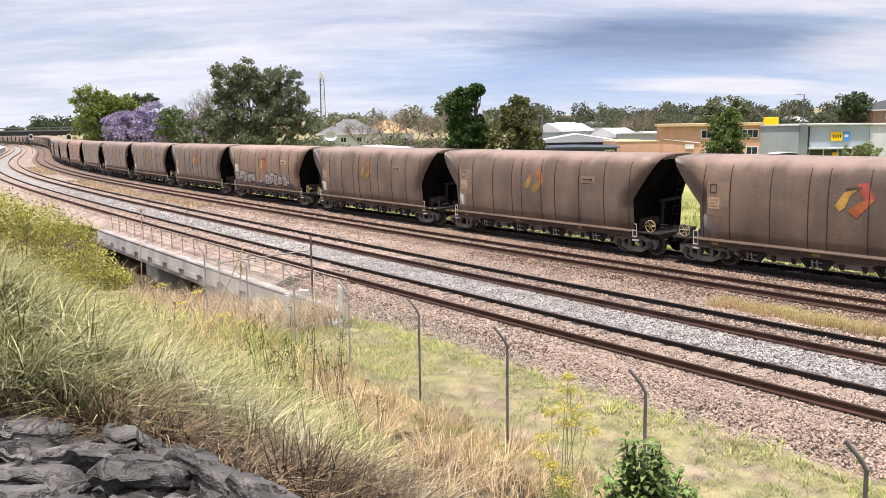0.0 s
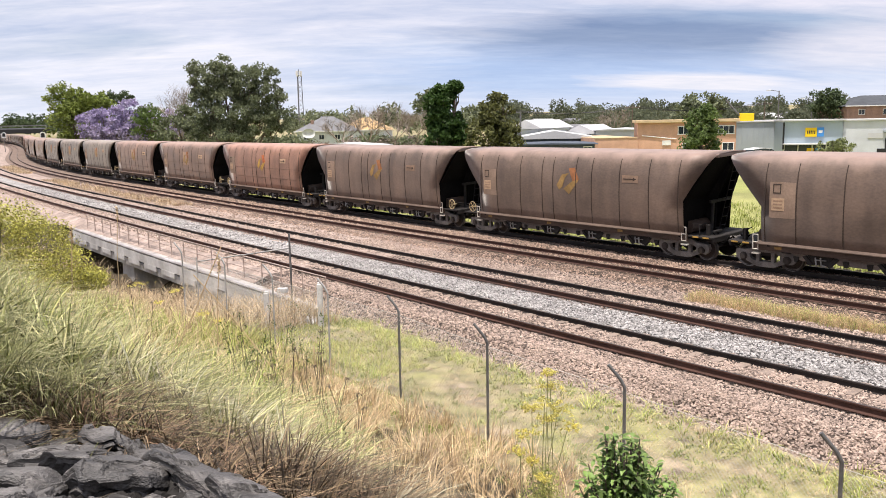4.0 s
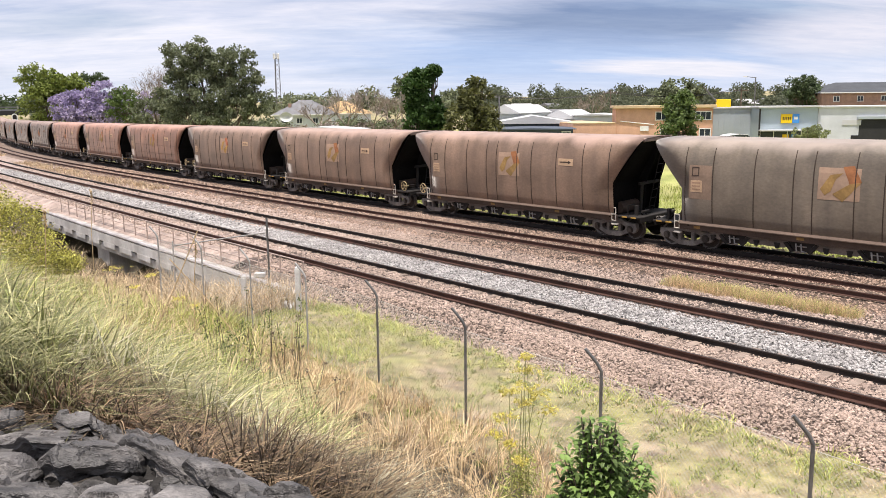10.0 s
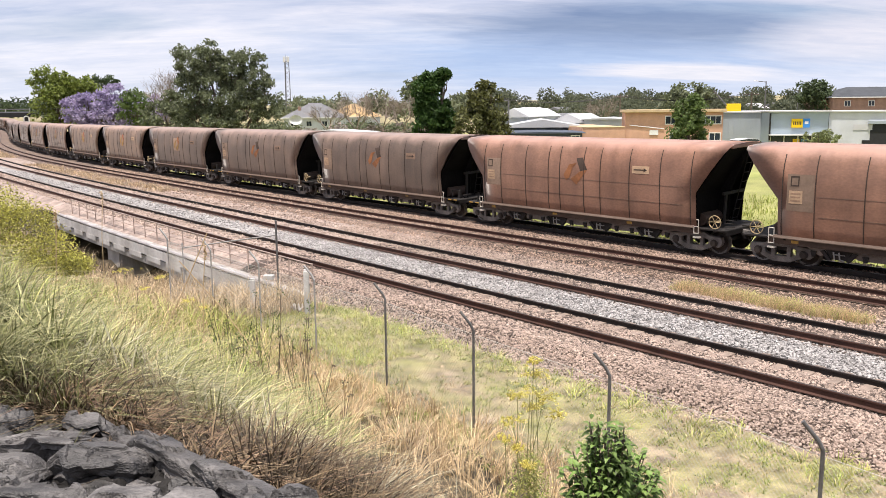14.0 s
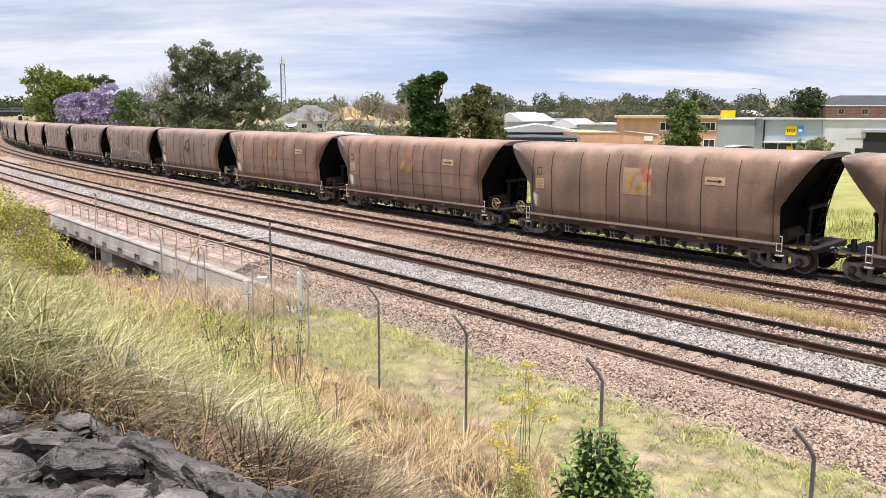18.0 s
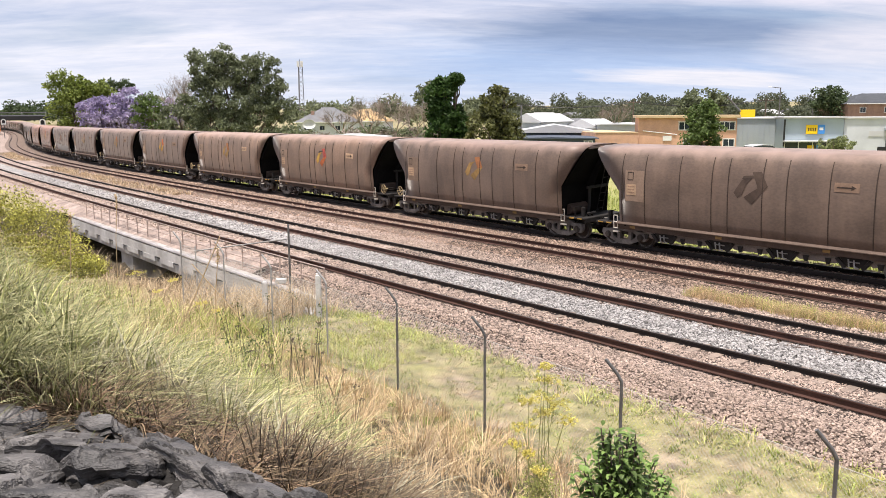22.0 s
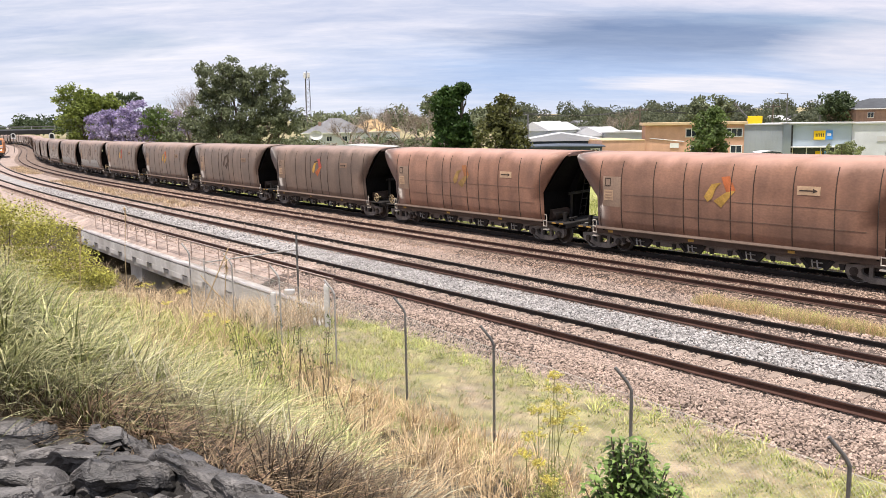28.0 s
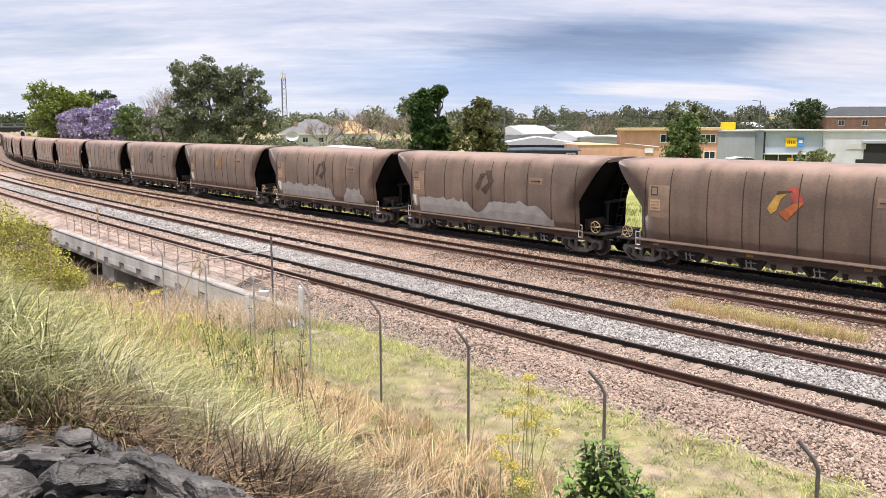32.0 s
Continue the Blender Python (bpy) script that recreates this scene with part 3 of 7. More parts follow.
def ground_z(s, o):
    s, o = np.asarray(s, float), np.asarray(o, float)
    z = np.full(o.shape, -0.55)
    # bank on the camera's side, with a gully at the bridge
    bank = np.interp(-o, [18.0, 19.5, 21.5, 23.5, 25.1, 26.4, 27.4, 30.0, 40.0, 80.0], [-0.5, -0.38, 0.15, 0.95, 1.85, 2.85, 3.5, 3.8, 4.6, 6.0])
    z = np.where(o < -15.3, bank, z)
    gul = smooth(s, 20, 30) * (1 - smooth(s, 47, 60)) * smooth(-o, 13.2, 15.5) * (1 - smooth(-o, 18.0, 24.0))
    z = z - 1.3 * gul
    z = z - 1.7 * smooth(s, 22, 26) * (1 - smooth(s, 47, 52)) * smooth(-o, 10.8, 11.4) * (1 - smooth(-o, 14.8, 15.6))
    # far side: a grassy rise, then town and hill
    far = -0.55 + 1.9 * smooth(o, 1.5, 24.0) + 9.0 * smooth(o, 120, 420) + 10 * smooth(o, 400, 900)
    z = np.where(o > 2.6, far, z)
    w = smooth(np.abs(o + 6), 25, 60)
    return z + w * 0.25 * np.sin(s * 0.11 + o * 0.05) * np.sin(o * 0.13)


def rough_ground(x, y):
    return 0.10 * np.sin(x * 1.7 + 0.6 * y) * np.sin(y * 1.3 - 0.4 * x) + 0.05 * np.sin(3.9 * x + 1.1) * np.sin(4.3 * y)


def height(x, y):
    s, o = to_line(x, y)
    x, y = np.asarray(x, float).ravel(), np.asarray(y, float).ravel()
    bank = smooth(-o, 16, 21)
    under = smooth(y, 2.0, 3.0) * (1 - smooth(y - np.minimum(5.7, 3.92 - 0.74 * x), -0.5, 0.3)) * smooth(x, -6.5, -5.5)
    return ground_z(s, o) - 0.7 * under + rough_ground(x, y) * (0.25 + 0.75 * bank) * (1 - smooth(np.hypot(x, y), 80, 160)) * np.where((o > -15.4) & (o < 3), 0.1, 1)


# ground: rings round the bank that widen to the horizon
_rad = np.concatenate([np.arange(0.4, 12, 0.4), np.arange(12, 60, 0.8), np.geomspace(60, 3500, 70)])
_ang = np.linspace(0, 2 * math.pi, 361)[:-1]
_A, _R = np.meshgrid(_ang, _rad)
_X, _Y = (_R * np.sin(_A)).ravel(), (_R * np.cos(_A)).ravel()
_Z = height(_X, _Y)
_n1, _n2 = len(_rad), len(_ang)
_verts = np.concatenate([np.stack([_X, _Y, _Z], -1), [[0, 0, float(height([0], [0])[0])]]])
_faces = [(i * _n2 + j, i * _n2 + (j + 1) % _n2, (i + 1) * _n2 + (j + 1) % _n2, (i + 1) * _n2 + j) for i in range(_n1 - 1) for j in range(_n2)]
_faces += [(len(_verts) - 1, (j + 1) % _n2, j) for j in range(_n2)]
_c = np.array([_verts[list(f)].mean(0) for f in _faces])
_cs, _co = to_line(_c[:, 0], _c[:, 1])
# Bank below the grass takes the shade-darkened soil, the brown gully too.
_soil_shade = ((_co < -20.3 + 0.6 * np.sin(_cs * 0.9)) & (_co > -45)) | ((_cs > 23) & (_cs < 58) & (_co < -10) & (_co > -21))
ground = mesh_ob("ground", _verts, _faces, [M_GROUND, M_SOIL_SHADE, M_FIELD], smooth=True, index=np.where((_co > 2.5) & (_co < 70) & (np.abs(_cs) < 140), 2, _soil_shade.astype(int)))
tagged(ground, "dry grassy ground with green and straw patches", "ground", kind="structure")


def ribbon(name, s_list, outline, material, index=None, closed=True):
    """An outline (offset, z) drawn out along the line."""
    vs, fs, mi = [], [], []
    n = len(outline)
    for s in s_list:
        for k, (o, z) in enumerate(outline):
            x, y, _ = on_line(s, o)
            vs.append((x, y, z))
    m = n if closed else n - 1
    for i in range(len(s_list) - 1):
        for k in range(m):
            fs.append((i * n + k, i * n + (k + 1) % n, (i + 1) * n + (k + 1) % n, (i + 1) * n + k))
            mi.append(index[k] if index else 0)
    if closed:
        fs += [tuple(range(n))[::-1], tuple((len(s_list) - 1) * n + k for k in range(n))]
        mi += [0, 0]
    return mesh_ob(name, vs, fs, material, index=mi)


S_NEAR = np.concatenate([np.arange(-700, -60, 20.0), np.arange(-60, 120, 2.0), np.arange(120, 1200, 6.0)])
# ballast beds: pinkish shoulder, pale new stone between the near tracks, brown old stone under the far ones
BED = [(-15.2, -0.62), (-14.2, -0.22), (-13.35, -0.19), (-11.6, -0.19), (-11.3, -0.17), (-9.9, -0.17), (-9.6, -0.19), (-7.8, -0.19), (-7.2, -0.24), (-6.1, -0.32),
       (-5.3, -0.28), (-4.8, -0.2), (-2.6, -0.2), (-2.1, -0.22), (-1.1, -0.19), (1.1, -0.19), (1.8, -0.25), (2.9, -0.62)]
# Near stretch darkened for shaded gaps between stones; far stretch averages stone and gap.
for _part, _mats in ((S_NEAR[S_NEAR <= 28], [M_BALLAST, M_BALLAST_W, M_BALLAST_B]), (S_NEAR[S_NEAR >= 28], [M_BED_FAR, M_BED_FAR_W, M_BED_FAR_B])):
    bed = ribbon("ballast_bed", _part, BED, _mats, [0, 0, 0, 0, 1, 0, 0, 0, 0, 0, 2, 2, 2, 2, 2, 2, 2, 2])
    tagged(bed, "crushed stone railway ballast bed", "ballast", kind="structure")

RAIL = [(-0.07, -0.17), (-0.07, -0.158), (-0.012, -0.135), (-0.012, -0.045), (-0.035, -0.03), (-0.035, -0.004), (-0.028, 0.0),
        (0.028, 0.0), (0.035, -0.004), (0.035, -0.03), (0.012, -0.045), (0.012, -0.135), (0.07, -0.158), (0.07, -0.17)]


def track(name, off, sleepers, rust, sunk=0.0, rust_far=None):
    tr = thing(name, "curved railway track with rusty rails on concrete sleepers in ballast", "railway track")
    cant = 0.034
    for side in (-1, 1):
        r = ribbon("rail", S_NEAR, [(off + side * 0.7525 + a, z - side * cant) for a, z in RAIL], [rust if side < 0 or rust_far is None else rust_far, M_RAILTOP], [1 if k == 6 else 0 for k in range(14)])
        r.parent = tr
    bm = B()
    prism(bm, [(-1.25, -0.24), (-1.25, -0.075), (-1.2, -0.06), (-0.35, -0.06), (-0.3, -0.085), (0.3, -0.085), (0.35, -0.06), (1.2, -0.06), (1.25, -0.075), (1.25, -0.24)], -0.11, 0.11, axis="x")
    bmesh.ops.translate(bm, verts=bm.verts, vec=(0, 0, -0.118 - sunk))
    first = None
    for k in range(sleepers):
        s = -16 + k * 0.62
        m = place(s, off, 0.0) @ Matrix.Rotation(0.022, 4, "X")
        if first is None:
            first = part("sleeper", bm, M_SLEEPER, tr)
            first.matrix_basis = m
        else:
            again(first, tr, m)
    return tr


# ---- the coal train ----
PITCH, FIRST = 15.1, 12.6
PROFILE = [(1.30, 1.04), (1.40, 1.12), (1.445, 1.45), (1.465, 1.9), (1.47, 2.39), (1.455, 2.85), (1.42, 3.25), (1.35, 3.6), (1.25, 3.87), (1.13, 4.05), (0.98, 4.13), (0.75, 4.175), (0.02, 4.20)]


FRONT = 0.28        # the leading end is steeper than the trailing one


def end_x(z, e=-1):
    k = FRONT if e > 0 else 0.0
    return 5.8 + k + (0 if z < 2.39 else min(1.0, (z - 2.39) / (4.12 - 2.39)) * (1.47 - k))


def skin_y(z):
    return float(np.interp(z, [p[1] for p in PROFILE], [p[0] for p in PROFILE]))


def build_side(side):
    bm = B()
    cols = np.linspace(-1, 1, 13)
    for inner in (0, 1):
        rows = [[bm.verts.new((c * (end_x(z, c) - 0.05 * inner), side * (y - 0.045 * inner), z)) for c in cols] for y, z in PROFILE]
        for a, b in zip(rows, rows[1:]):
            for i in range(len(cols) - 1):
                bm.faces.new((a[i], a[i + 1], b[i + 1], b[i])).smooth = True
        if inner == 0:
            outer = rows
    for r0, r1 in ((outer[0], rows[0]), (outer[-1], rows[-1])):
        for i in range(len(cols) - 1):
            bm.faces.new((r0[i], r0[i + 1], r1[i + 1], r1[i]))
    for j in (0, -1):
        for i in range(len(PROFILE) - 1):
            bm.faces.new((outer[i][j], outer[i + 1][j], rows[i + 1][j], rows[i][j]))
    bmesh.ops.recalc_face_normals(bm, faces=bm.faces)
    return bm


def strip_on_skin(x0, x1, z0, z1, proud, n=7, sx=0.0):
    """A thin plate that follows the curved side."""
    bm = B()
    zs = np.linspace(z0, z1, n)
    fr = [[bm.verts.new((x + sx * (z - z0), -(skin_y(z) + p), z)) for x, p in ((x0, -0.01), (x0, proud), (x1, proud), (x1, -0.01))] for z in zs]
    for a, b in zip(fr, fr[1:]):
        for i in range(3):
            bm.faces.new((a[i], a[i + 1], b[i + 1], b[i]))
    bm.faces.new(fr[0]), bm.faces.new(fr[-1][::-1])
    bmesh.ops.recalc_face_normals(bm, faces=bm.faces)
    return bm


def poly_on_skin(bm, pts, proud, mi=0):
    """A flat painted shape (x, z) laid on the side, cut into strips so that it follows the curve."""
    zs = sorted({round(float(z), 3) for z in np.linspace(min(p[1] for p in pts), max(p[1] for p in pts), 7)} | {round(p[1], 3) for p in pts})

    def span(z):
        xs = []
        for (xa, za), (xb, zb) in zip(pts, pts[1:] + pts[:1]):
            if abs(za - zb) < 1e-6:
                if abs(za - z) < 1e-3:
                    xs += [xa, xb]
            elif min(za, zb) - 1e-4 <= z <= max(za, zb) + 1e-4:
                xs.append(xa + (xb - xa) * (z - za) / (zb - za))
        return (min(xs), max(xs)) if xs else None
    for a, b in zip(zs, zs[1:]):
        p, q = span(a), span(b)
        if not p or not q:
            continue
        v = [bm.verts.new((x, -(skin_y(z) + proud), z)) for x, z in ((p[0], a), (p[1], a), (q[1], b), (q[0], b))]
        try:
            f = bm.faces.new(v)
            f.material_index = mi
        except ValueError:
            pass
    return bm


RIBS = (-5.67, -4.52, -2.90, -1.48, -0.80, 0.56, 1.46, 2.96, 4.44, 5.84)


def build_bogie(parent, x):
    bg = new("bogie")
    bg.parent = parent
    bg.location = (x, 0, 0)
    for side in (-1, 1):
        bm = B()
        y0, y1 = side * 0.94, side * 1.12
        prism(bm, [(-1.18, 0.50), (-1.14, 0.70), (-0.66, 0.72), (-0.38, 0.86), (0.38, 0.86), (0.66, 0.72), (1.14, 0.70), (1.18, 0.50), (0.66, 0.55), (0.34, 0.66), (-0.34, 0.66), (-0.66, 0.55)], y0, y1)
        prism(bm, [(-0.42, 0.16), (-0.40, 0.32), (0.40, 0.32), (0.42, 0.16), (0.30, 0.12), (-0.30, 0.12)], y0, y1)
        for e in (-1, 1):
            prism(bm, [(e * 0.62, 0.56), (e * 0.78, 0.60), (e * 0.74, 0.30), (e * 0.40, 0.16), (e * 0.38, 0.32), (e * 0.58, 0.42)], y0, y1)
            prism(bm, [(e * 0.22, 0.28), (e * 0.36, 0.28), (e * 0.36, 0.68), (e * 0.22, 0.68)], side * 0.95, side * 1.11)
            prism(bm, [(e * 0.70, 0.34), (e * 1.02, 0.30), (e * 1.14, 0.40), (e * 1.17, 0.53), (e * 0.70, 0.60)], side * 0.96, side * 1.10)
        part("side_frame", bm, M_CAST, bg)
        for ax in (-0.84, 0.84):
            bm = B()
            rod(bm, (ax, side * 0.90, 0.46), (ax, side * 1.15, 0.46), 0.15, 12)
            rod(bm, (ax, side * 1.15, 0.46), (ax, side * 1.19, 0.46), 0.10, 10)
            part("axlebox", bm, M_STEEL, bg, "pale worn axle box cover")
        bm = B()
        pts = [(0.19 * (1 if k % 2 else -1), side * 1.0, 0.30 + 0.028 * k) for k in range(12)]
        tube(bm, pts, 0.03, 6)
        part("spring_nest", bm, M_UNDER, bg)
    bm = B()
    box(bm, (0, 0, 0.62), (0.42, 2.1, 0.22), 0.03)
    part("bolster", bm, M_UNDER, bg)
    for ax in (-0.84, 0.84):
        WHEELS.append((bg, ax))
    return bg


def wheelset_mesh():
    bm = B()
    prof = [(0.0, 0.075), (0.09, 0.075), (0.10, 0.05), (0.14, 0.02), (0.33, 0.0), (0.39, 0.03), (0.455, 0.055), (0.46, -0.05), (0.487, -0.062), (0.487, -0.078), (0.39, -0.075), (0.36, -0.05), (0.14, -0.05), (0.0, -0.05)]
    n = 20
    for side in (-1, 1):
        rings = []
        for r, o in prof:
            rings.append([bm.verts.new((r * math.cos(2 * math.pi * k / n), side * (0.74 + o), r * math.sin(2 * math.pi * k / n))) for k in range(n)] if r else None)
        for j, (a, b) in enumerate(zip(rings, rings[1:])):
            if a is None or b is None:
                continue
            for k in range(n):
                f = bm.faces.new((a[k], a[(k + 1) % n], b[(k + 1) % n], b[k]))
                f.material_index = 1 if j in (5, 6, 7) else 0
        bm.faces.new(rings[1]), bm.faces.new(rings[-2])
        # balance mark that shows the turn
        box(bm, (0.24, side * 0.768, 0), (0.10, 0.012, 0.05))
    rod(bm, (0, -0.8, 0), (0, 0.8, 0), 0.075, 10)
    bmesh.ops.recalc_face_normals(bm, faces=bm.faces)
    return bm


WHEELS, WHEELSETS = [], []


def build_wagon(tone, wheel_end):
    """wheel_end: the end that is close-coupled to its mate and carries the hand brake wheel; hoses hang at the other."""
    body_m = M_BODY[tone]
    w = thing("coal_hopper_wagon", "dusty brown steel coal hopper wagon on two bogies", "hopper wagon", "wagons of the coal train")
    for side in (-1, 1):
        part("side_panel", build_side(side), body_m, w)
        bm = B()
        prism(bm, [(side * 1.36, 0.80), (side * 1.36, 1.02), (side * 1.24, 1.04), (side * 1.24, 0.80)], -6.15, 6.15, axis="x")
        part("side_sill", bm, M_SILL, w)
        bm = B()
        prism(bm, [(side * 1.25, 1.03), (side * 1.47, 1.015), (side * 1.47, 1.045), (side * 1.40, 1.12), (side * 1.25, 1.12)], -5.95, 5.95, axis="x")
        part("ledge", bm, M_LEDGE, w)
    if tone in ("red", "brown"):
        for z in (1.86, 2.55):
            part("weld_line", strip_on_skin(-4.4, 5.5, z, z + 0.014, 0.008, 2), M_SEAM2, w)
    for x in RIBS:
        part("rib", strip_on_skin(x - 0.016, x + 0.016, 1.14, 3.93, 0.018, 9), M_SEAM, w)
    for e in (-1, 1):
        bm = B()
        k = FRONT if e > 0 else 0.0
        # The overhang's shade is put into the near-black of this sheet.
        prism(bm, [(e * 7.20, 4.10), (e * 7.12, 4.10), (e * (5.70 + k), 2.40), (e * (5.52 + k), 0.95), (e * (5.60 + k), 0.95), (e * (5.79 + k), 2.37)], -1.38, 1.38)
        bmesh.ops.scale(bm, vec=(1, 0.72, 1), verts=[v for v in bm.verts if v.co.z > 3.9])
        part("end_slope_sheet", bm, M_BLACK, w, "sloping end sheet with overhang shade in its black")
        bm = B()
        box(bm, (e * 7.20, 0, 4.10), (0.09, 1.9, 0.14), 0.02)
        part("end_rim", bm, body_m, w)
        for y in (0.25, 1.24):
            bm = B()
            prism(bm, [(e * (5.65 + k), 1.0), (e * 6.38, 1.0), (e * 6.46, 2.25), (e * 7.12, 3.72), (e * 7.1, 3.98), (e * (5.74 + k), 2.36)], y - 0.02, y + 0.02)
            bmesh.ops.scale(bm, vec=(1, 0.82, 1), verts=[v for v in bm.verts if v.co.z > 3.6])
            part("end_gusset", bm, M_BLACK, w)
        bm = B()
        prism(bm, [(e * 6.34, 1.0), (e * 6.40, 1.0), (e * 6.48, 2.25), (e * 6.42, 2.27)], -0.07, 0.07)
        box(bm, (e * 6.43, 0.52, 2.22), (0.09, 1.4, 0.12))
        part("end_brace", bm, M_UNDER, w)
        bm = B()
        for y in (0.55, 0.93):
            rod(bm, (e * 6.35, y, 1.0), (e * 7.05, y, 3.9), 0.024, 6)
        for k in range(8):
            t = (k + 0.5) / 8
            rod(bm, (e * (6.35 + 0.7 * t), 0.55, 1.0 + 2.9 * t), (e * (6.35 + 0.7 * t), 0.93, 1.0 + 2.9 * t), 0.018, 6)
        part("ladder", bm, M_UNDER, w)
        bm = B()
        box(bm, (e * 6.55, 0, 0.98), (1.35, 2.55, 0.07), 0.01)
        box(bm, (e * 7.18, 0, 0.9), (0.12, 2.4, 0.22), 0.02)
        part("end_platform", bm, M_UNDER, w)
        bm = B()
        rod(bm, (e * 5.95, 0.2, 1.28), (e * 5.95, -0.95, 1.28), 0.25, 14)
        part("air_tank", bm, M_SILL, w, "brown air brake tank on the end platform")
        bm = B()
        for x in (5.95, 6.15):
            rod(bm, (e * x, -1.385, 0.80), (e * x, -1.385, 1.36), 0.018, 6)
        for z in (0.82, 1.08, 1.35):
            rod(bm, (e * 5.94, -1.385, z), (e * 6.16, -1.385, z), 0.018, 6)
        box(bm, (e * 6.05, -1.33, 0.66), (0.28, 0.14, 0.05))
        part("step", bm, M_WHITEP, w, "pale painted corner step")
        bm = B()
        box(bm, (e * 7.38, 0, 0.82), (0.5, 0.22, 0.2), 0.03)
        box(bm, (e * 7.53, 0.07, 0.82), (0.12, 0.24, 0.28), 0.04)
        part("coupler", bm, M_CAST, w)
        bm = B()
        pts = [Vector((e * (7.1 + 0.45 * t), 0.35 - 0.1 * t, 0.85 - 0.45 * math.sin(math.pi * t))) for t in np.linspace(0, 1, 7)]
        for a, b in zip(pts, pts[1:]):
            rod(bm, a, b, 0.025, 6)
        part("brake_hose", bm, M_BLACK, w)
        if e != wheel_end:
            bm = B()
            for y, drop in ((-0.62, 0.34), (-0.38, 0.26)):
                tube(bm, [(e * (6.85 + 0.72 * t), y, 1.12 - drop * math.sin(math.pi * t) - 0.12 * t) for t in np.linspace(0, 1, 8)], 0.028, 6)
            part("air_hose", bm, M_BLACK, w, "drooping black air hoses")
            bm = B()
            box(bm, (e * 6.78, -0.82, 1.22), (0.16, 0.14, 0.44), 0.02)
            box(bm, (e * 6.98, -0.5, 1.16), (0.10, 0.5, 0.10), 0.02)
            rod(bm, (e * 6.60, -1.16, 1.0), (e * 6.60, -1.16, 1.46), 0.02, 6)
            rod(bm, (e * 6.60, -1.16, 1.45), (e * 6.60, -0.7, 1.45), 0.02, 6)
            part("brake_valve", bm, M_UNDER, w)
            for x in (6.5, 6.95):
                part("platform_mark", box(B(), (e * x, -1.278, 0.985), (0.26, 0.012, 0.055)), M_YEL, w, "worn yellow edge mark")
            continue
        # hand wheel on the near side of the platform
        bm = B()
        c = Vector((e * 6.72, -1.18, 1.28))
        n = 18
        ring = [c + Vector((0.25 * math.cos(2 * math.pi * k / n), 0, 0.25 * math.sin(2 * math.pi * k / n))) for k in range(n)]
        tube(bm, ring + ring[:2], 0.019, 6)
        for k in range(0, n, 3):
            rod(bm, c, ring[k], 0.015, 5)
        rod(bm, c, c + Vector((0, 0.3, 0)), 0.035, 8)
        part("hand_wheel", bm, M_GOLD, w, "brass-coloured spoked brake wheel")
        bm = B()
        for z in (1.12, 1.24, 1.36):
            rod(bm, (e * 7.0, -0.95, z), (e * 7.42, -0.95, z), 0.018, 6)
        part("guard_rail", bm, M_UNDER, w)
    # centre sill and discharge hoppers
    bm = B()
    box(bm, (0, 0, 0.80), (13.6, 0.42, 0.36), 0.02)
    part("centre_sill", bm, M_UNDER, w)
    bm = B()
    low = [(4.9, 0.80), (4.55, 0.56)]
    for x in (3.75, 1.25, -1.25, -3.75):
        low += [(x + 0.62, 0.50), (x + 0.36, 0.66), (x - 0.36, 0.66), (x - 0.62, 0.50)]
    prism(bm, [(-4.95, 0.98), (4.95, 0.98)] + low + [(-4.55, 0.56), (-4.9, 0.80)], -1.16, 1.16)
    part("hopper_bottom", bm, M_HOPPER, w)
    gates = (-3.75, -1.25, 1.25, 3.75)
    for x in gates:
        bm = B()
        prism(bm, [(x - 0.50, 0.80), (x + 0.50, 0.80), (x + 0.24, 0.44), (x - 0.24, 0.44)], -1.185, 1.0)
        prism(bm, [(x - 0.62, 0.70), (x - 0.50, 0.74), (x - 0.24, 0.44), (x - 0.34, 0.38)], -1.24, -1.10)
        prism(bm, [(x + 0.62, 0.70), (x + 0.50, 0.74), (x + 0.24, 0.44), (x + 0.34, 0.38)], -1.24, -1.10)
        for d in (-0.86, 0.86):
            prism(bm, [(x + d - 0.10, 0.66), (x + d + 0.10, 0.66), (x + d + 0.05, 0.46), (x + d - 0.05, 0.46)], -1.22, -1.10)
        part("discharge_chute", bm, M_UNDER, w)
        bm = B()
        for d in (-0.16, 0.02):
            rod(bm, (x + d, -1.25, 0.72), (x + d + 0.05, -1.28, 0.46), 0.026, 6)
        rod(bm, (x + 0.06, -1.28, 0.47), (x + 0.2, -1.28, 0.45), 0.026, 6)
        rod(bm, (x - 0.2, -1.19, 0.62), (x + 0.2, -1.19, 0.62), 0.022, 6)
        part("door_lever", bm, M_LEVER, w, "bare metal discharge door lever")
    for x in (-5.82, 5.82):
        build_bogie(w, x)
    # marks on the side
    part("cleaned_panel", strip_on_skin(-5.5, -4.56, 2.02, 3.28, 0.004, 8), M_PANEL, w, "paler wiped panel round the notices")
    part("number_placard", strip_on_skin(-5.42, -4.95, 2.28, 2.72, 0.012, 4), M_PLAC, w, "faded square notice plate")
    bm = B()
    for k in range(3):
        poly_on_skin(bm, [(-5.36, 2.36 + k * 0.12), (-5.01, 2.36 + k * 0.12), (-5.01, 2.41 + k * 0.12), (-5.36, 2.41 + k * 0.12)], 0.016)
    part("placard_writing", bm, M_PLACW, w)
    bm = B()
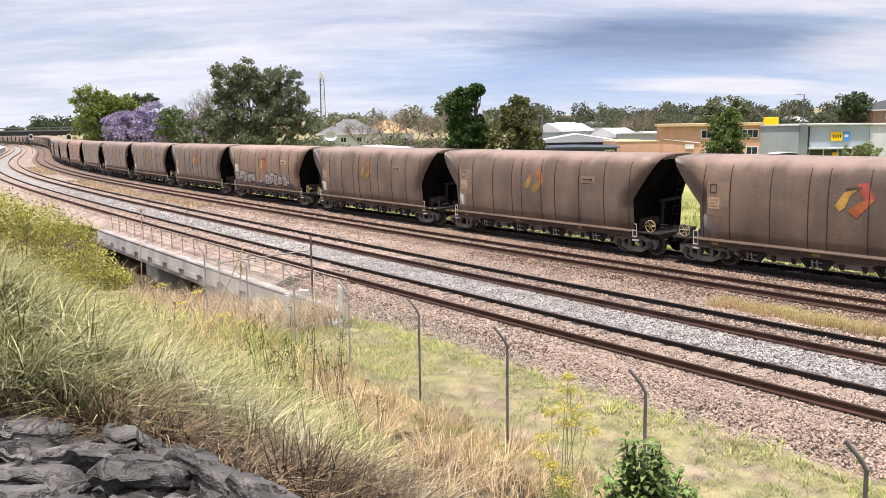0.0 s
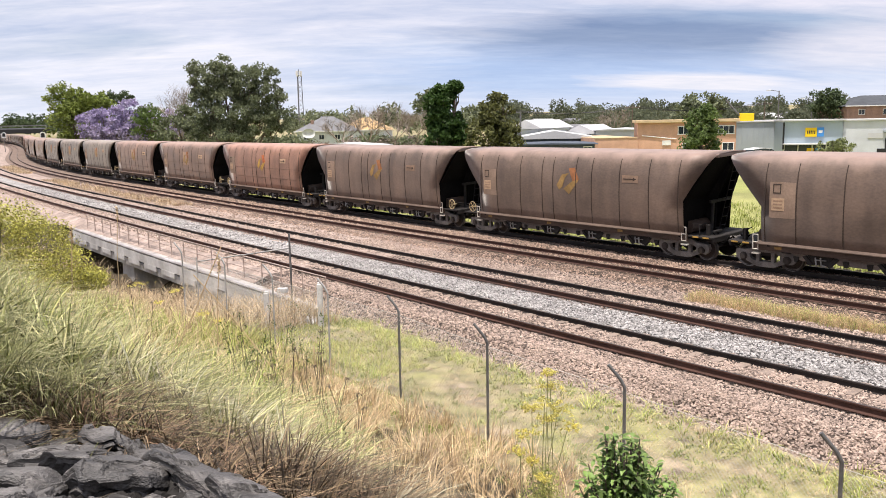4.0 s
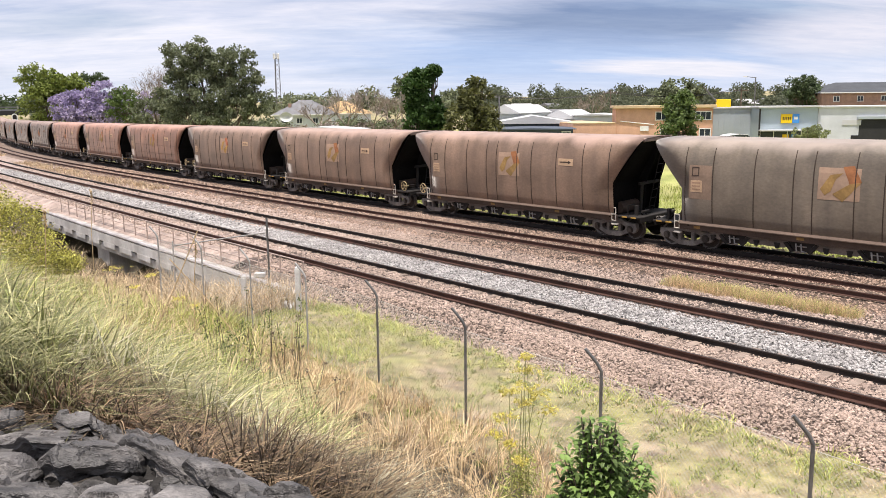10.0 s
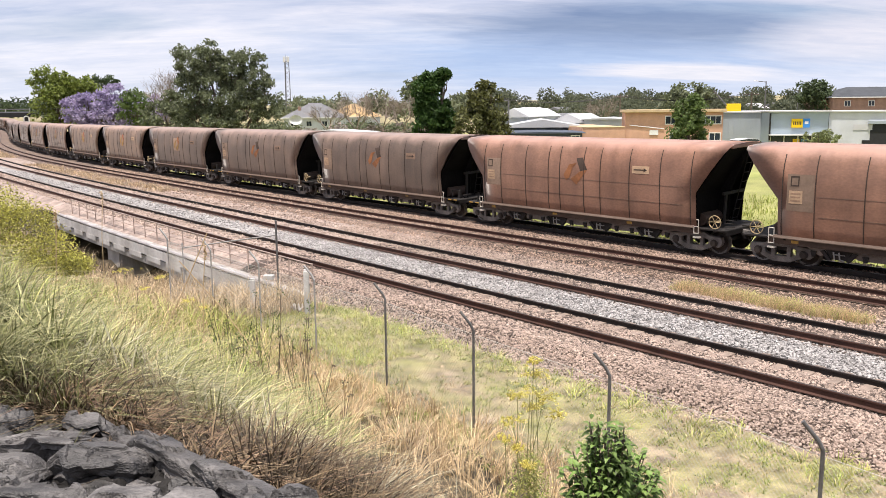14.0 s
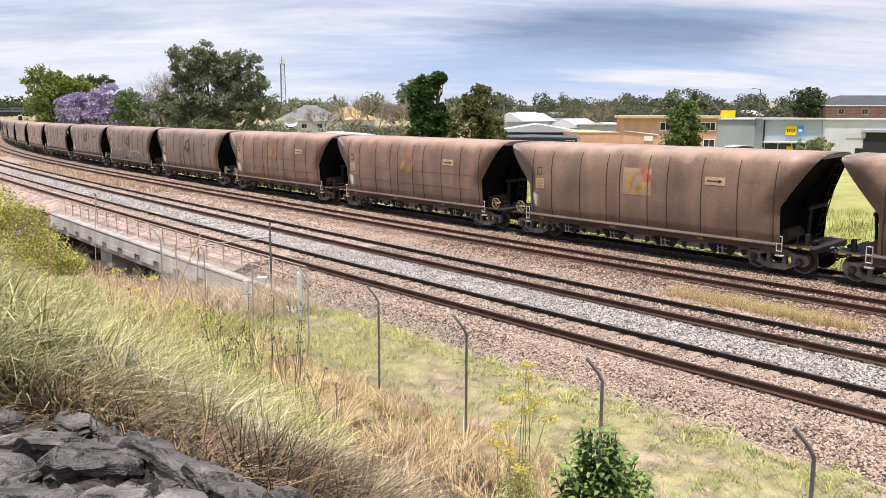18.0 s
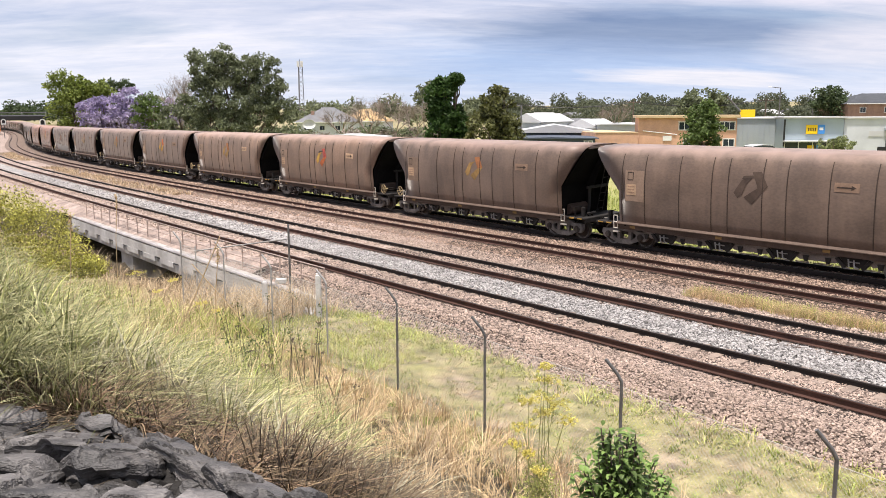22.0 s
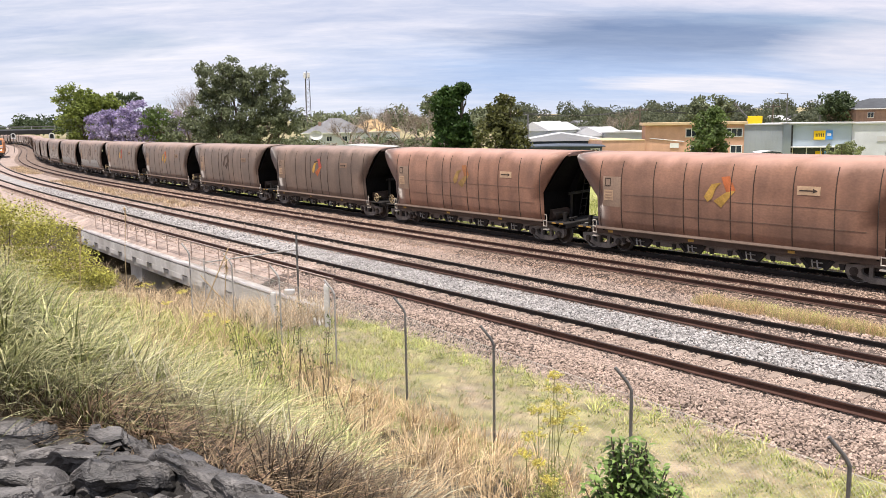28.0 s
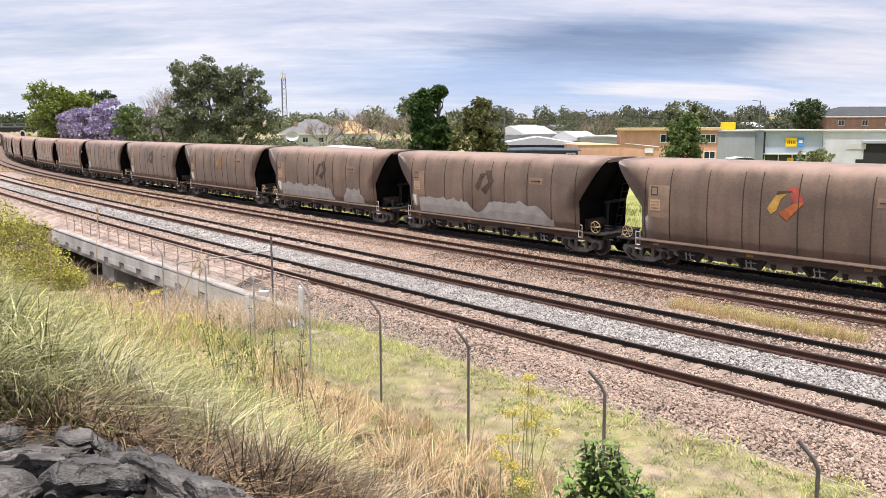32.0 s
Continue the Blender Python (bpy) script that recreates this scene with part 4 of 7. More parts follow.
    for a, b, c, d in ((-5.38, -5.34, 2.92, 3.18), (-5.12, -5.08, 2.92, 3.18), (-5.38, -5.08, 2.88, 2.92), (-5.38, -5.08, 3.18, 3.22)):
        poly_on_skin(bm, [(a, c), (b, c), (b, d), (a, d)], 0.012)
    part("square_mark", bm, M_SEAM, w)
    part("arrow_placard", strip_on_skin(3.10, 3.92, 2.97, 3.27, 0.012, 4), M_PLAC_D if tone == "dark" else M_PLAC, w, "faded placard with an arrow")
    bm = B()
    poly_on_skin(bm, [(3.18, 3.10), (3.68, 3.10), (3.68, 3.14), (3.18, 3.14)], 0.018)
    poly_on_skin(bm, [(3.66, 3.04), (3.83, 3.12), (3.66, 3.20)], 0.018)
    part("arrow", bm, M_SEAM, w)
    for x in (-5.2, -1.2, 2.9):
        bm = B()
        box(bm, (x, -1.365, 0.92), (0.26, 0.012, 0.10))
        part("reflector", bm, M_YEL_F if tone != "red" else M_YEL, w)
    return w


# painted emblem: two bent bars round a lozenge gap
EMBLEM_A = [(-0.66, 2.74), (-0.35, 3.22), (0.06, 3.30), (-0.17, 3.08), (-0.31, 2.69), (-0.50, 2.54)]
EMBLEM_B = [(0.03, 3.50), (0.38, 3.54), (0.66, 3.03), (0.27, 2.95), (0.24, 3.06)]
EMBLEM_C = [(0.66, 3.028), (0.27, 2.948), (-0.25, 2.60), (0.08, 2.36)]
EMBLEM_X = 0.10


def emblem(wagon, kind):
    sh = lambda pts: [(x + EMBLEM_X, z - 0.04) for x, z in pts]
    cols = {"O": (M_YEL, M_ORANGE, M_YEL), "F": (M_YEL_F, M_ORANGE_F, M_YEL_F), "K": (M_YEL, M_REDP, M_ORANGE), "D": (M_DARKP, M_DARKP, M_DARKP), "P": (M_YEL_F, M_ORANGE_F, M_YEL_F), "Q": (M_YEL_M, M_ORANGE_M, M_YEL_M), "N": (M_ORANGE_F, M_SILL, M_ORANGE_F)}[kind]
    key = "emblem_" + kind
    if key not in EMBLEMS:
        bm = B()
        poly_on_skin(bm, sh(EMBLEM_A), 0.012, 0)
        poly_on_skin(bm, sh(EMBLEM_B), 0.013, 1)
        poly_on_skin(bm, sh(EMBLEM_C), 0.012, 2)
        if kind in "KD":
            poly_on_skin(bm, sh([(-0.36, 3.235), (-0.30, 3.36), (0.20, 3.40), (0.24, 3.33), (0.06, 3.31)]), 0.0135, 3)
        EMBLEMS[key] = part("emblem", bm, [*cols, M_DARKP], wagon, {"O": "orange and yellow bent-bar emblem", "D": "sooty dark bent-bar emblem"}.get(kind, "faded orange bent-bar emblem"))
    else:
        again(EMBLEMS[key], wagon)
    if kind in "PQ":
        if "patch" not in EMBLEMS:
            EMBLEMS["patch"] = part("cleaned_patch", strip_on_skin(-0.64, 0.72, 2.36, 3.42, 0.006, 7), M_PALE, wagon, "paler cleaned patch round the emblem")
        else:
            again(EMBLEMS["patch"], wagon)


EMBLEMS = {}
KINDS = "KFFKKFFF" "OPPPQPPPQ" "FFNNNPQQFFDDDFKFOFFN" "OFKDOKDD" "FDFKFPDFOFNFDPFFKFDFOFNFDPFFKF"
TONES = "dddgdddd" + "r" + "bb" + "aaaggg" + "rrrdd" + "dgg" + "bb" + "dddd" + "gg" + "dddd" + "rr" + "d" * 9 + "bgbrbbgbbrbgbbbgbrbbgbbgbrbb" * 2
COUNT, NEAR = 76, 61
WAGONS = []
PROTO = {}
TONE_NAMES = {"b": "brown", "r": "red", "g": "grey", "d": "dark", "a": "ash"}


def far_wagon(tone):
    """The wagons at the tail, which stay several hundred metres off."""
    w = thing("coal_hopper_wagon", "dusty brown steel coal hopper wagon on two bogies", "hopper wagon", "wagons of the coal train")
    for side in (-1, 1):
        part("side_panel", build_side(side), M_BODY[tone], w)
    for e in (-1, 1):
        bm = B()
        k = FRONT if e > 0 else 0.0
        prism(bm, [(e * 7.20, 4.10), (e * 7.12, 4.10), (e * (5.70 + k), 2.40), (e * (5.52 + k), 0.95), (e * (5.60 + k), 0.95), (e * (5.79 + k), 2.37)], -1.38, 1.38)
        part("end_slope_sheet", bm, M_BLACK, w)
        bm = B()
        box(bm, (e * 6.55, 0, 0.92), (1.9, 2.55, 0.2), 0.01)
        part("end_platform", bm, M_UNDER, w)
    bm = B()
    box(bm, (0, 0, 0.76), (11.6, 2.3, 0.5), 0.02)
    part("hopper_bottom", bm, M_HOPPER, w)
    for x in (-5.82, 5.82):
        build_bogie(w, x)
    return w


for i in range(COUNT):
    tn = TONE_NAMES[TONES[i]]
    key = (tn, i % 2) if i < NEAR else (tn, "tail")
    if key not in PROTO:
        PROTO[key] = build_wagon(tn, 1 if i % 2 else -1) if i < NEAR else far_wagon(tn)
        WAGONS.append(PROTO[key])
    else:
        WAGONS.append(copy_thing(PROTO[key], Matrix.Identity(4)))
for i, w in enumerate(WAGONS):
    if i < NEAR:
        emblem(w, KINDS[i % len(KINDS)])
_labels = {"brown": "dusty brown steel coal hopper wagon on two bogies", "red": "reddish brown steel coal hopper wagon on two bogies", "grey": "grey-brown steel coal hopper wagon on two bogies", "ash": "ash-grey dusty steel coal hopper wagon on two bogies", "dark": "dark sooty brown steel coal hopper wagon on two bogies"}
for i, w in enumerate(WAGONS):
    w["label"] = _labels[TONE_NAMES[TONES[i]]]


def band_on_skin(bm, x0, x1, low, tops, proud, mi=0, smooth_top=False):
    """A painted band between x0 and x1 from low up to a ragged upper edge through the heights in tops."""
    n = 48
    xs = np.linspace(x0, x1, n + 1)
    hs = np.interp(xs, np.linspace(x0, x1, len(tops)), tops)
    for a in range(n):
        h0, h1 = hs[a], hs[a + 1]
        if min(h0, h1) - low < 0.02:
            continue
        for f0, f1 in ((0, 0.5), (0.5, 1)):
            v = [bm.verts.new((x, -(skin_y(z) + proud), z)) for x, z in ((xs[a], low + (h0 - low) * f0), (xs[a + 1], low + (h1 - low) * f0), (xs[a + 1], low + (h1 - low) * f1), (xs[a], low + (h0 - low) * f1))]
            bm.faces.new(v).material_index = mi
    return bm


def bar_on_skin(bm, x0, z0, x1, z1, w, proud, mi=0):
    """A painted stroke between two places on the side."""
    n = max(2, int(abs(z1 - z0) / 0.2))
    d = Vector((x1 - x0, z1 - z0)).normalized() * w / 2
    for k in range(n):
        a, b = k / n, (k + 1) / n
        p, q = (x0 + (x1 - x0) * a, z0 + (z1 - z0) * a), (x0 + (x1 - x0) * b, z0 + (z1 - z0) * b)
        v = [bm.verts.new((x, -(skin_y(z) + proud), z)) for x, z in ((p[0] - d.y, p[1] + d.x), (p[0] + d.y, p[1] - d.x), (q[0] + d.y, q[1] - d.x), (q[0] - d.y, q[1] + d.x))]
        bm.faces.new(v).material_index = mi


def tag_letters(wagon, spans, label, seed, dabs=()):
    """Silver block shapes with thick dark edges, leaning and overlapping, that stand for a sprayed tag; pale and purple dabs between."""
    rnd = random.Random(seed)
    for x0, x1, z0, z1, n in spans:
        bm = B()
        w = (x1 - x0) / n
        for k in range(n):
            a = x0 + k * w
            lean, top, low = rnd.uniform(-0.3, 0.35), z1 - rnd.uniform(0, 0.3), z0 + rnd.uniform(0, 0.25)
            zm = low + (top - low) * rnd.uniform(0.4, 0.65)
            pts = [(a + rnd.uniform(-0.15, 0.1), low), (a + w * rnd.uniform(0.8, 1.15), low + rnd.uniform(-0.02, 0.3)), (a + w * rnd.uniform(0.65, 1.15), zm), (a + w * 1.02 + lean, top - rnd.uniform(0, 0.15)), (a + w * 0.4 + lean, top + 0.04), (a + lean, top - rnd.uniform(0, 0.2)), (a + w * rnd.uniform(-0.1, 0.12), zm)]
            cx, cz = sum(p[0] for p in pts) / 7, sum(p[1] for p in pts) / 7
            lift = 0.026 + 0.0012 * (k % 2)
            poly_on_skin(bm, pts, lift, 1)
            poly_on_skin(bm, [(cx + (x - cx) * 0.84, cz + (z - cz) * 0.88) for x, z in pts], lift + 0.003, 0)
            zs = low + (top - low) * rnd.uniform(0.3, 0.5)
            bar_on_skin(bm, cx + rnd.uniform(-0.1, 0.05), low + 0.08, cx + rnd.uniform(-0.05, 0.12), zs + 0.1, 0.07, lift + 0.005, 1)
            bar_on_skin(bm, cx - 0.12, zs + 0.22, cx + 0.16, zs + 0.16 + rnd.uniform(-0.05, 0.12), 0.055, lift + 0.0055, 1)
        part("graffiti", bm, [M_SILVER, M_INK], wagon, label)
    for x, z, rx, rz, m in dabs:
        bm = B()
        poly_on_skin(bm, [(x + rx * math.cos(q), z + rz * math.sin(q)) for q in np.linspace(0, 2 * math.pi, 11)[:-1]], 0.0245, 0)
        part("spray_dab", bm, m, wagon)


def outline_tag(wagon, spans, label, seed):
    """Dull silver fill under one wavering pale line, with dark strokes in it."""
    rnd = random.Random(seed)
    for x0, x1, tops in spans:
        bm = B()
        xs = np.linspace(x0, x1, 40)
        hs = np.interp(xs, np.linspace(x0, x1, len(tops)), tops)
        hs = (hs + np.roll(hs, 1) + np.roll(hs, -1)) / 3 + 0.03 * np.sin(xs * 9)
        hs[0], hs[-1] = tops[0], tops[-1]
        band_on_skin(bm, x0, x1, 1.12, list(hs), 0.026, 0)
        for k in range(39):
            bar_on_skin(bm, xs[k], hs[k], xs[k + 1] + 0.02, hs[k + 1], 0.045, 0.030, 2)
        x = x0 + 0.25
        while x < x1 - 0.3:
            t = float(np.interp(x, xs, hs))
            r = rnd.uniform(0.18, 0.34)
            arc = [(x + r * math.cos(q), 1.16 + (t - 1.3) * max(0.0, math.sin(q))) for q in np.linspace(0.1, rnd.uniform(2.0, 3.0), 8)]
            for p, q in zip(arc, arc[1:]):
                bar_on_skin(bm, *p, *q, 0.06, 0.029, 1)
            x += rnd.uniform(0.38, 0.7)
        part("graffiti", bm, [M_SILVER_D, M_DARKP, M_LIME], wagon, label)


def primer(wagon, x0, x1, tops, low=1.14):
    """Roller strokes side by side, each ending at its own height."""
    rnd = random.Random(int(x0 * 100) + len(tops))
    bm = B()
    xs = np.arange(x0, x1, 0.21)
    ragged = [float(np.interp(x, np.linspace(x0, x1, len(tops)), tops)) + rnd.uniform(-0.10, 0.10) for x in xs]
    band_on_skin(bm, x0, x1, low, [h for h in ragged for _ in (0, 1)], 0.027)
    part("primer_patch", bm, M_SILVER, wagon, "silver-grey primer painted over the lower side")


tag_letters(WAGONS[3], [(-5.45, -1.6, 1.16, 2.36, 5), (0.15, 4.2, 1.13, 2.34, 5)], "silver spray-painted graffiti with dark outlines", 1,
            [(-1.5, 1.35, 0.4, 0.2, M_PURPLE), (-0.5, 1.35, 0.6, 0.22, M_PURPLE), (4.5, 1.4, 0.7, 0.24, M_PURPLE), (-2.4, 2.02, 0.16, 0.08, M_WHITEP), (-0.6, 1.55, 0.2, 0.08, M_WHITEP), (-1.6, 1.5, 0.14, 0.07, M_WHITEP), (2.2, 2.12, 0.13, 0.07, M_WHITEP), (4.2, 1.66, 0.2, 0.09, M_WHITEP)])
part("blank_notice", strip_on_skin(-5.5, -4.85, 2.15, 2.78, 0.03, 4), M_WHITEP, WAGONS[3], "clean white square notice plate")
outline_tag(WAGONS[28], [(-5.2, -1.2, [1.7, 2.25, 2.2, 1.9, 2.28, 2.2, 1.95, 2.3, 1.6, 1.3]), (-0.1, 5.7, [1.2, 1.7, 2.0, 2.05, 1.95, 2.1, 2.0, 1.9, 1.75, 1.5, 1.35, 1.6, 1.9])], "silver graffiti with yellow outline and dark strokes", 2)
primer(WAGONS[36], -3.3, 5.0, [1.7, 2.05, 1.85, 2.1, 1.75, 2.0, 1.9, 2.1, 1.7, 1.95, 1.6, 2.0, 1.8, 2.05, 1.65, 1.95, 1.5])
primer(WAGONS[43], -5.0, 4.6, [1.85, 2.0, 1.95, 2.02, 1.95, 2.0, 1.9, 1.95, 1.5, 1.45, 2.05, 2.1, 2.0, 2.05, 2.1, 2.0, 2.05, 1.6, 1.3])
primer(WAGONS[44], -5.0, 1.6, [1.8, 2.0, 1.9, 2.0, 1.9, 1.95, 2.0, 1.9, 1.95, 1.2])
primer(WAGONS[44], 2.6, 4.8, [1.4, 2.0, 1.95, 2.0, 1.9, 1.3])

def wheel_all():
    """Wheelsets on every bogie, all on one mesh; each sits at its bogie's axle through the parent offset, so one turn serves them all."""
    first = None
    for w in WAGONS:
        for bg in [c for c in w.children if c.name.split(".")[0] == "bogie"]:
            for ax in (-0.84, 0.84):
                if first is None:
                    o = part("wheelset", wheelset_mesh(), [M_STEEL, M_TREAD], bg)
                    first = o
                else:
                    o = again(first, bg)
                o.matrix_parent_inverse = Matrix.Translation((ax, 0, 0.46))
                WHEELSETS.append(o)


wheel_all()
RUN_T = [0, 6, 9, 13, 19, 23, 28, 32]
RUN_D = [0, 118.5, 177.8, 256.7, 375.3, 455.0, 554.3, 633.4]


def run(t):
    return float(np.interp(t, RUN_T, RUN_D))


def wagon_pose(i, t):
    s = FIRST + PITCH * i - run(t)
    xa, ya, _ = on_line(s - 5.82, T4)
    xb, yb, _ = on_line(s + 5.82, T4)
    m = Matrix.Translation(((xa + xb) / 2, (ya + yb) / 2, 0.0)) @ Matrix.Rotation(math.atan2(ya - yb, xa - xb), 4, "Z")
    return m @ Matrix.Rotation(0.045, 4, "X")


# ---- tracks ----
track("railway_track", T1, 150, M_RUST, 0.0, M_RUST_D)
track("railway_track", T2, 150, M_RUST, 0.03, M_RUST_D)
track("railway_track", T3, 110, M_RUST, 0.05)
track("railway_track", T4, 60, M_RUST_D, 0.03)


def far(tan, d, z=0.0):
    """A place d metres ahead, tan to the side."""
    return Vector((tan * d, d, z))


def gz(x, y):
    return float(height([x], [y])[0])


# ---- bridge over the gully: precast beams, kerb, pipe handrail ----
def build_bridge():
    br = thing("rail_bridge", "grey concrete bridge walkway beside the track with pipe rails", "bridge")
    s_list = np.arange(22.6, 53.0, 2.2)
    for nm, ol, m in (("deck", [(-15.352, -0.86), (-15.35, -0.50), (-14.3, -0.50), (-14.3, -0.86)], M_DECK),
                      ("kerb", [(-15.55, -0.90), (-15.55, -0.50), (-15.36, -0.50), (-15.36, -0.90)], M_CONC),
                      ("pipe", [(-15.48 + 0.085 * math.cos(a), -0.42 + 0.085 * math.sin(a)) for a in np.linspace(0, 2 * math.pi, 9)[:-1]], M_PIPE),
                      ("soffit", [(-15.2, -1.27), (-15.2, -0.87), (-3.0, -0.87), (-3.0, -1.27)], M_CONC)):
        o = ribbon(nm, s_list, ol, m)
        o.parent = br
    for k in range(13):
        a = 22.7 + k * 2.3
        for nm, s0, s1, ol in (("beam_panel", a, a + 2.27, [(-15.46, -1.36), (-15.5, -1.02), (-15.5, -0.98), (-15.21, -0.98), (-15.21, -1.36)]), ("corbel", a + 0.3, a + 1.9, [(-15.56, -1.14), (-15.56, -0.90), (-15.505, -0.90), (-15.505, -1.14)])):
            o = ribbon(nm, [s0, s1], ol, M_CONC)
            o.parent = br
    for s, w in ((22.8, 11.3), (40.8, 1.8), (51.0, 0.8)):
        o = ribbon("pier", [s, s + w], [(-15.3, -3.4), (-15.3, -1.37), (-11.5, -1.37), (-11.5, -3.4)], M_CONC)
        o.parent = br
    for k in range(19):
        x, y, _ = on_line(22.9 + k * 1.55, -14.75)
        bm = B()
        rod(bm, (x, y, -0.52), (x, y, 0.45), 0.028, 6)
        part("rail_post", bm, M_RAILP, br)
    for z in (-0.02, 0.43):
        part("hand_rail", tube(B(), [(*on_line(s, -14.75)[:2], z) for s in np.arange(22.9, 51.0, 2.0)], 0.022), M_RAILP, br)
    return br


build_bridge()


# ---- chain-link fence with cranked posts ----
def build_fence():
    fe = thing("chain_link_fence", "chain-link fence on cranked galvanised posts", "fence")
    spots = [(6.9, 6.3), (4.94, 9.13), (3.01, 11.84), (1.14, 14.45), (-0.54, 17.11), (-2.29, 19.27), (-4.0, 21.48), (-5.8, 23.8), (-7.7, 26.1)]
    tops = []
    for k, (x, y) in enumerate(spots):
        s, o = to_line([x], [y])
        z = gz(x, y)
        h = 1.95 if k < 5 else 1.95 + 0.1 * (k - 4)
        zt = 1.5 - {0: 0.16, 1: 0.12, 2: 0.04}.get(k, 0.0)
        d = Vector((-0.9, 0.25, 0)).normalized()
        bm = B()
        rod(bm, (x, y, z - 0.2), (x, y, zt), 0.026 if k < 5 else 0.021, 10)
        rod(bm, (x, y, zt - 0.01), Vector((x, y, zt)) + d * 0.06 + Vector((0, 0, 0.11)), 0.026, 10)
        rod(bm, Vector((x, y, zt + 0.005)) + d * 0.055 + Vector((0, 0, 0.10)), Vector((x, y, zt)) + d * 0.25 + Vector((0, 0, 0.34)), 0.026, 10)
        # Farther posts get the steel with haze in its colour.
        part("post", bm, M_GALV if k < 5 else M_GALV_L, fe)
        tops.append((Vector((x, y, zt - 0.08)), Vector((x, y, z + 0.02)), Vector((x, y, zt)) + d * 0.24 + Vector((0, 0, 0.33))))
    for a, b in zip(tops, tops[1:]):
        L = (b[0] - a[0]).length
        for k in (0, 1):
            part("line_wire", rod(B(), a[k], b[k], 0.0042, 4), M_WIRE, fe)
        # diamond mesh
        vs, fs = [], []
        pitch = 0.075
        n = int(L / pitch)

        def wire(p, q, r=0.0022):
            up = Vector((0, 0, r))
            sd = (q - p).cross(up).normalized() * r
            i = len(vs)
            for c in (p, q):
                vs.extend((c + up, c - up * 0.5 + sd, c - up * 0.5 - sd))
            for j in range(3):
                fs.append((i + j, i + (j + 1) % 3, i + 3 + (j + 1) % 3, i + 3 + j))
        for dirn in (1, -1):
            for j in range(-26, n + 26):
                u0, u1 = j * pitch / L, (j + dirn * 26 * 0.8) * pitch / L
                lo, hi = 0.0, 1.0
                if u1 != u0:
                    ta, tb = sorted(((0 - u0) / (u1 - u0), (1 - u0) / (u1 - u0)))
                    lo, hi = max(lo, ta), min(hi, tb)
                if hi - lo < 0.02:
                    continue
                pt = lambda t: (a[1].lerp(b[1], u0 + (u1 - u0) * t)).lerp(a[0].lerp(b[0], u0 + (u1 - u0) * t), t)
                wire(pt(lo), pt(hi))
        mesh_ob("wire_mesh", vs, fs, M_WIRE, fe)
    return fe


build_fence()


def white_marker(x, y, h, label):
    z = gz(x, y)
    p = thing("marker_post", label, "post", "white posts by the bridge")
    bm = B()
    box(bm, (x, y, z + h / 2 - 0.1), (0.16, 0.16, h + 0.2), 0.02)
    part("post", bm, M_CONC_W, p)
    bm = B()
    box(bm, (x, y, z + h + 0.02), (0.13, 0.13, 0.04), 0.012)
    part("cap", bm, M_CONC_W, p)


def rubble():
    rng = random.Random(12)
    for k in range(9):
        x, y = -4.3 + 0.14 * k + rng.uniform(-0.15, 0.15), 26.3 - 0.28 * k + rng.uniform(-0.3, 0.3)
        g = thing("concrete_rubble", "broken grey concrete lump beside the bridge end", "rubble", "rubble by the bridge", at=Matrix.Translation((x, y, gz(x, y) + 0.08)))
        bm = B()
        bmesh.ops.create_icosphere(bm, subdivisions=2, radius=rng.uniform(0.16, 0.3))
        for v in bm.verts:
            v.co *= 0.75 + 0.5 * noise.noise(v.co * 5 + Vector((k * 3.1, 0, 0)))
            v.co.z = max(-0.12, v.co.z * 0.7)
        part("lump", bm, M_CONC if k % 3 else M_UNDER, g)


rubble()
white_marker(-3.08, 24.0, 1.3, "white square concrete post beside the fence")
white_marker(-4.75, 24.4, 1.1, "white square concrete post near the bridge end")


def wire_pole():
    p = thing("signal_wire_post", "thin galvanised post with a slanting stay bar", "post")
    x, y = -4.4, 27.0
    bm = B()
    rod(bm, (x, y, gz(x, y) - 0.3), (x, y, 1.93), 0.034, 10)
    part("post", bm, M_GALV, p)
    bm = B()
    rod(bm, (x, y, 1.45), (-8.6, 31.0, 0.42), 0.024, 8)
    part("stay", bm, M_GALV_L, p)
    bm = B()
    rod(bm, (-8.6, 31.0, 0.6), (-8.6, 31.0, -1.9), 0.026, 8)
    part("stay", bm, M_GALV_L, p)
    bm = B()
    box(bm, (x - 0.35, y + 0.25, -0.02), (0.35, 0.25, 0.16), 0.02)
    part("junction_box", bm, M_CONC_W, p)


wire_pole()


# ---- signals with white arched boards ----
def signal(s, off, z0, tall):
    x, y, h = on_line(s, off)
    g = thing("railway_signal", "railway signal with a white-edged arched board", "signal", "railway signals")
    g.matrix_basis = Matrix.Translation((x, y, z0)) @ Matrix.Rotation(math.atan2(-x, y) , 4, "Z")
    bm = B()
    rod(bm, (0, 0, 0), (0, 0, tall), 0.08, 8)
    part("mast", bm, M_GALV, g)
    for nm, r, y0, m in (("border", 0.62, 0.0, M_FRAME), ("board", 0.40, -0.03, M_INK)):
        bm = B()
        zc = tall + 0.9
        pts = [(-r, zc - 1.0 * r / 0.62), (r, zc - 1.0 * r / 0.62)] + [(r * math.cos(a), zc + r * math.sin(a)) for a in np.linspace(0, math.pi, 11)]
        prism(bm, pts, y0 - 0.02, y0 + 0.02)
        part(nm, bm, m, g)


signal(205, 2.9 - 0.3, -0.3, 4.0)
signal(262, -6.2, -0.3, 4.0)


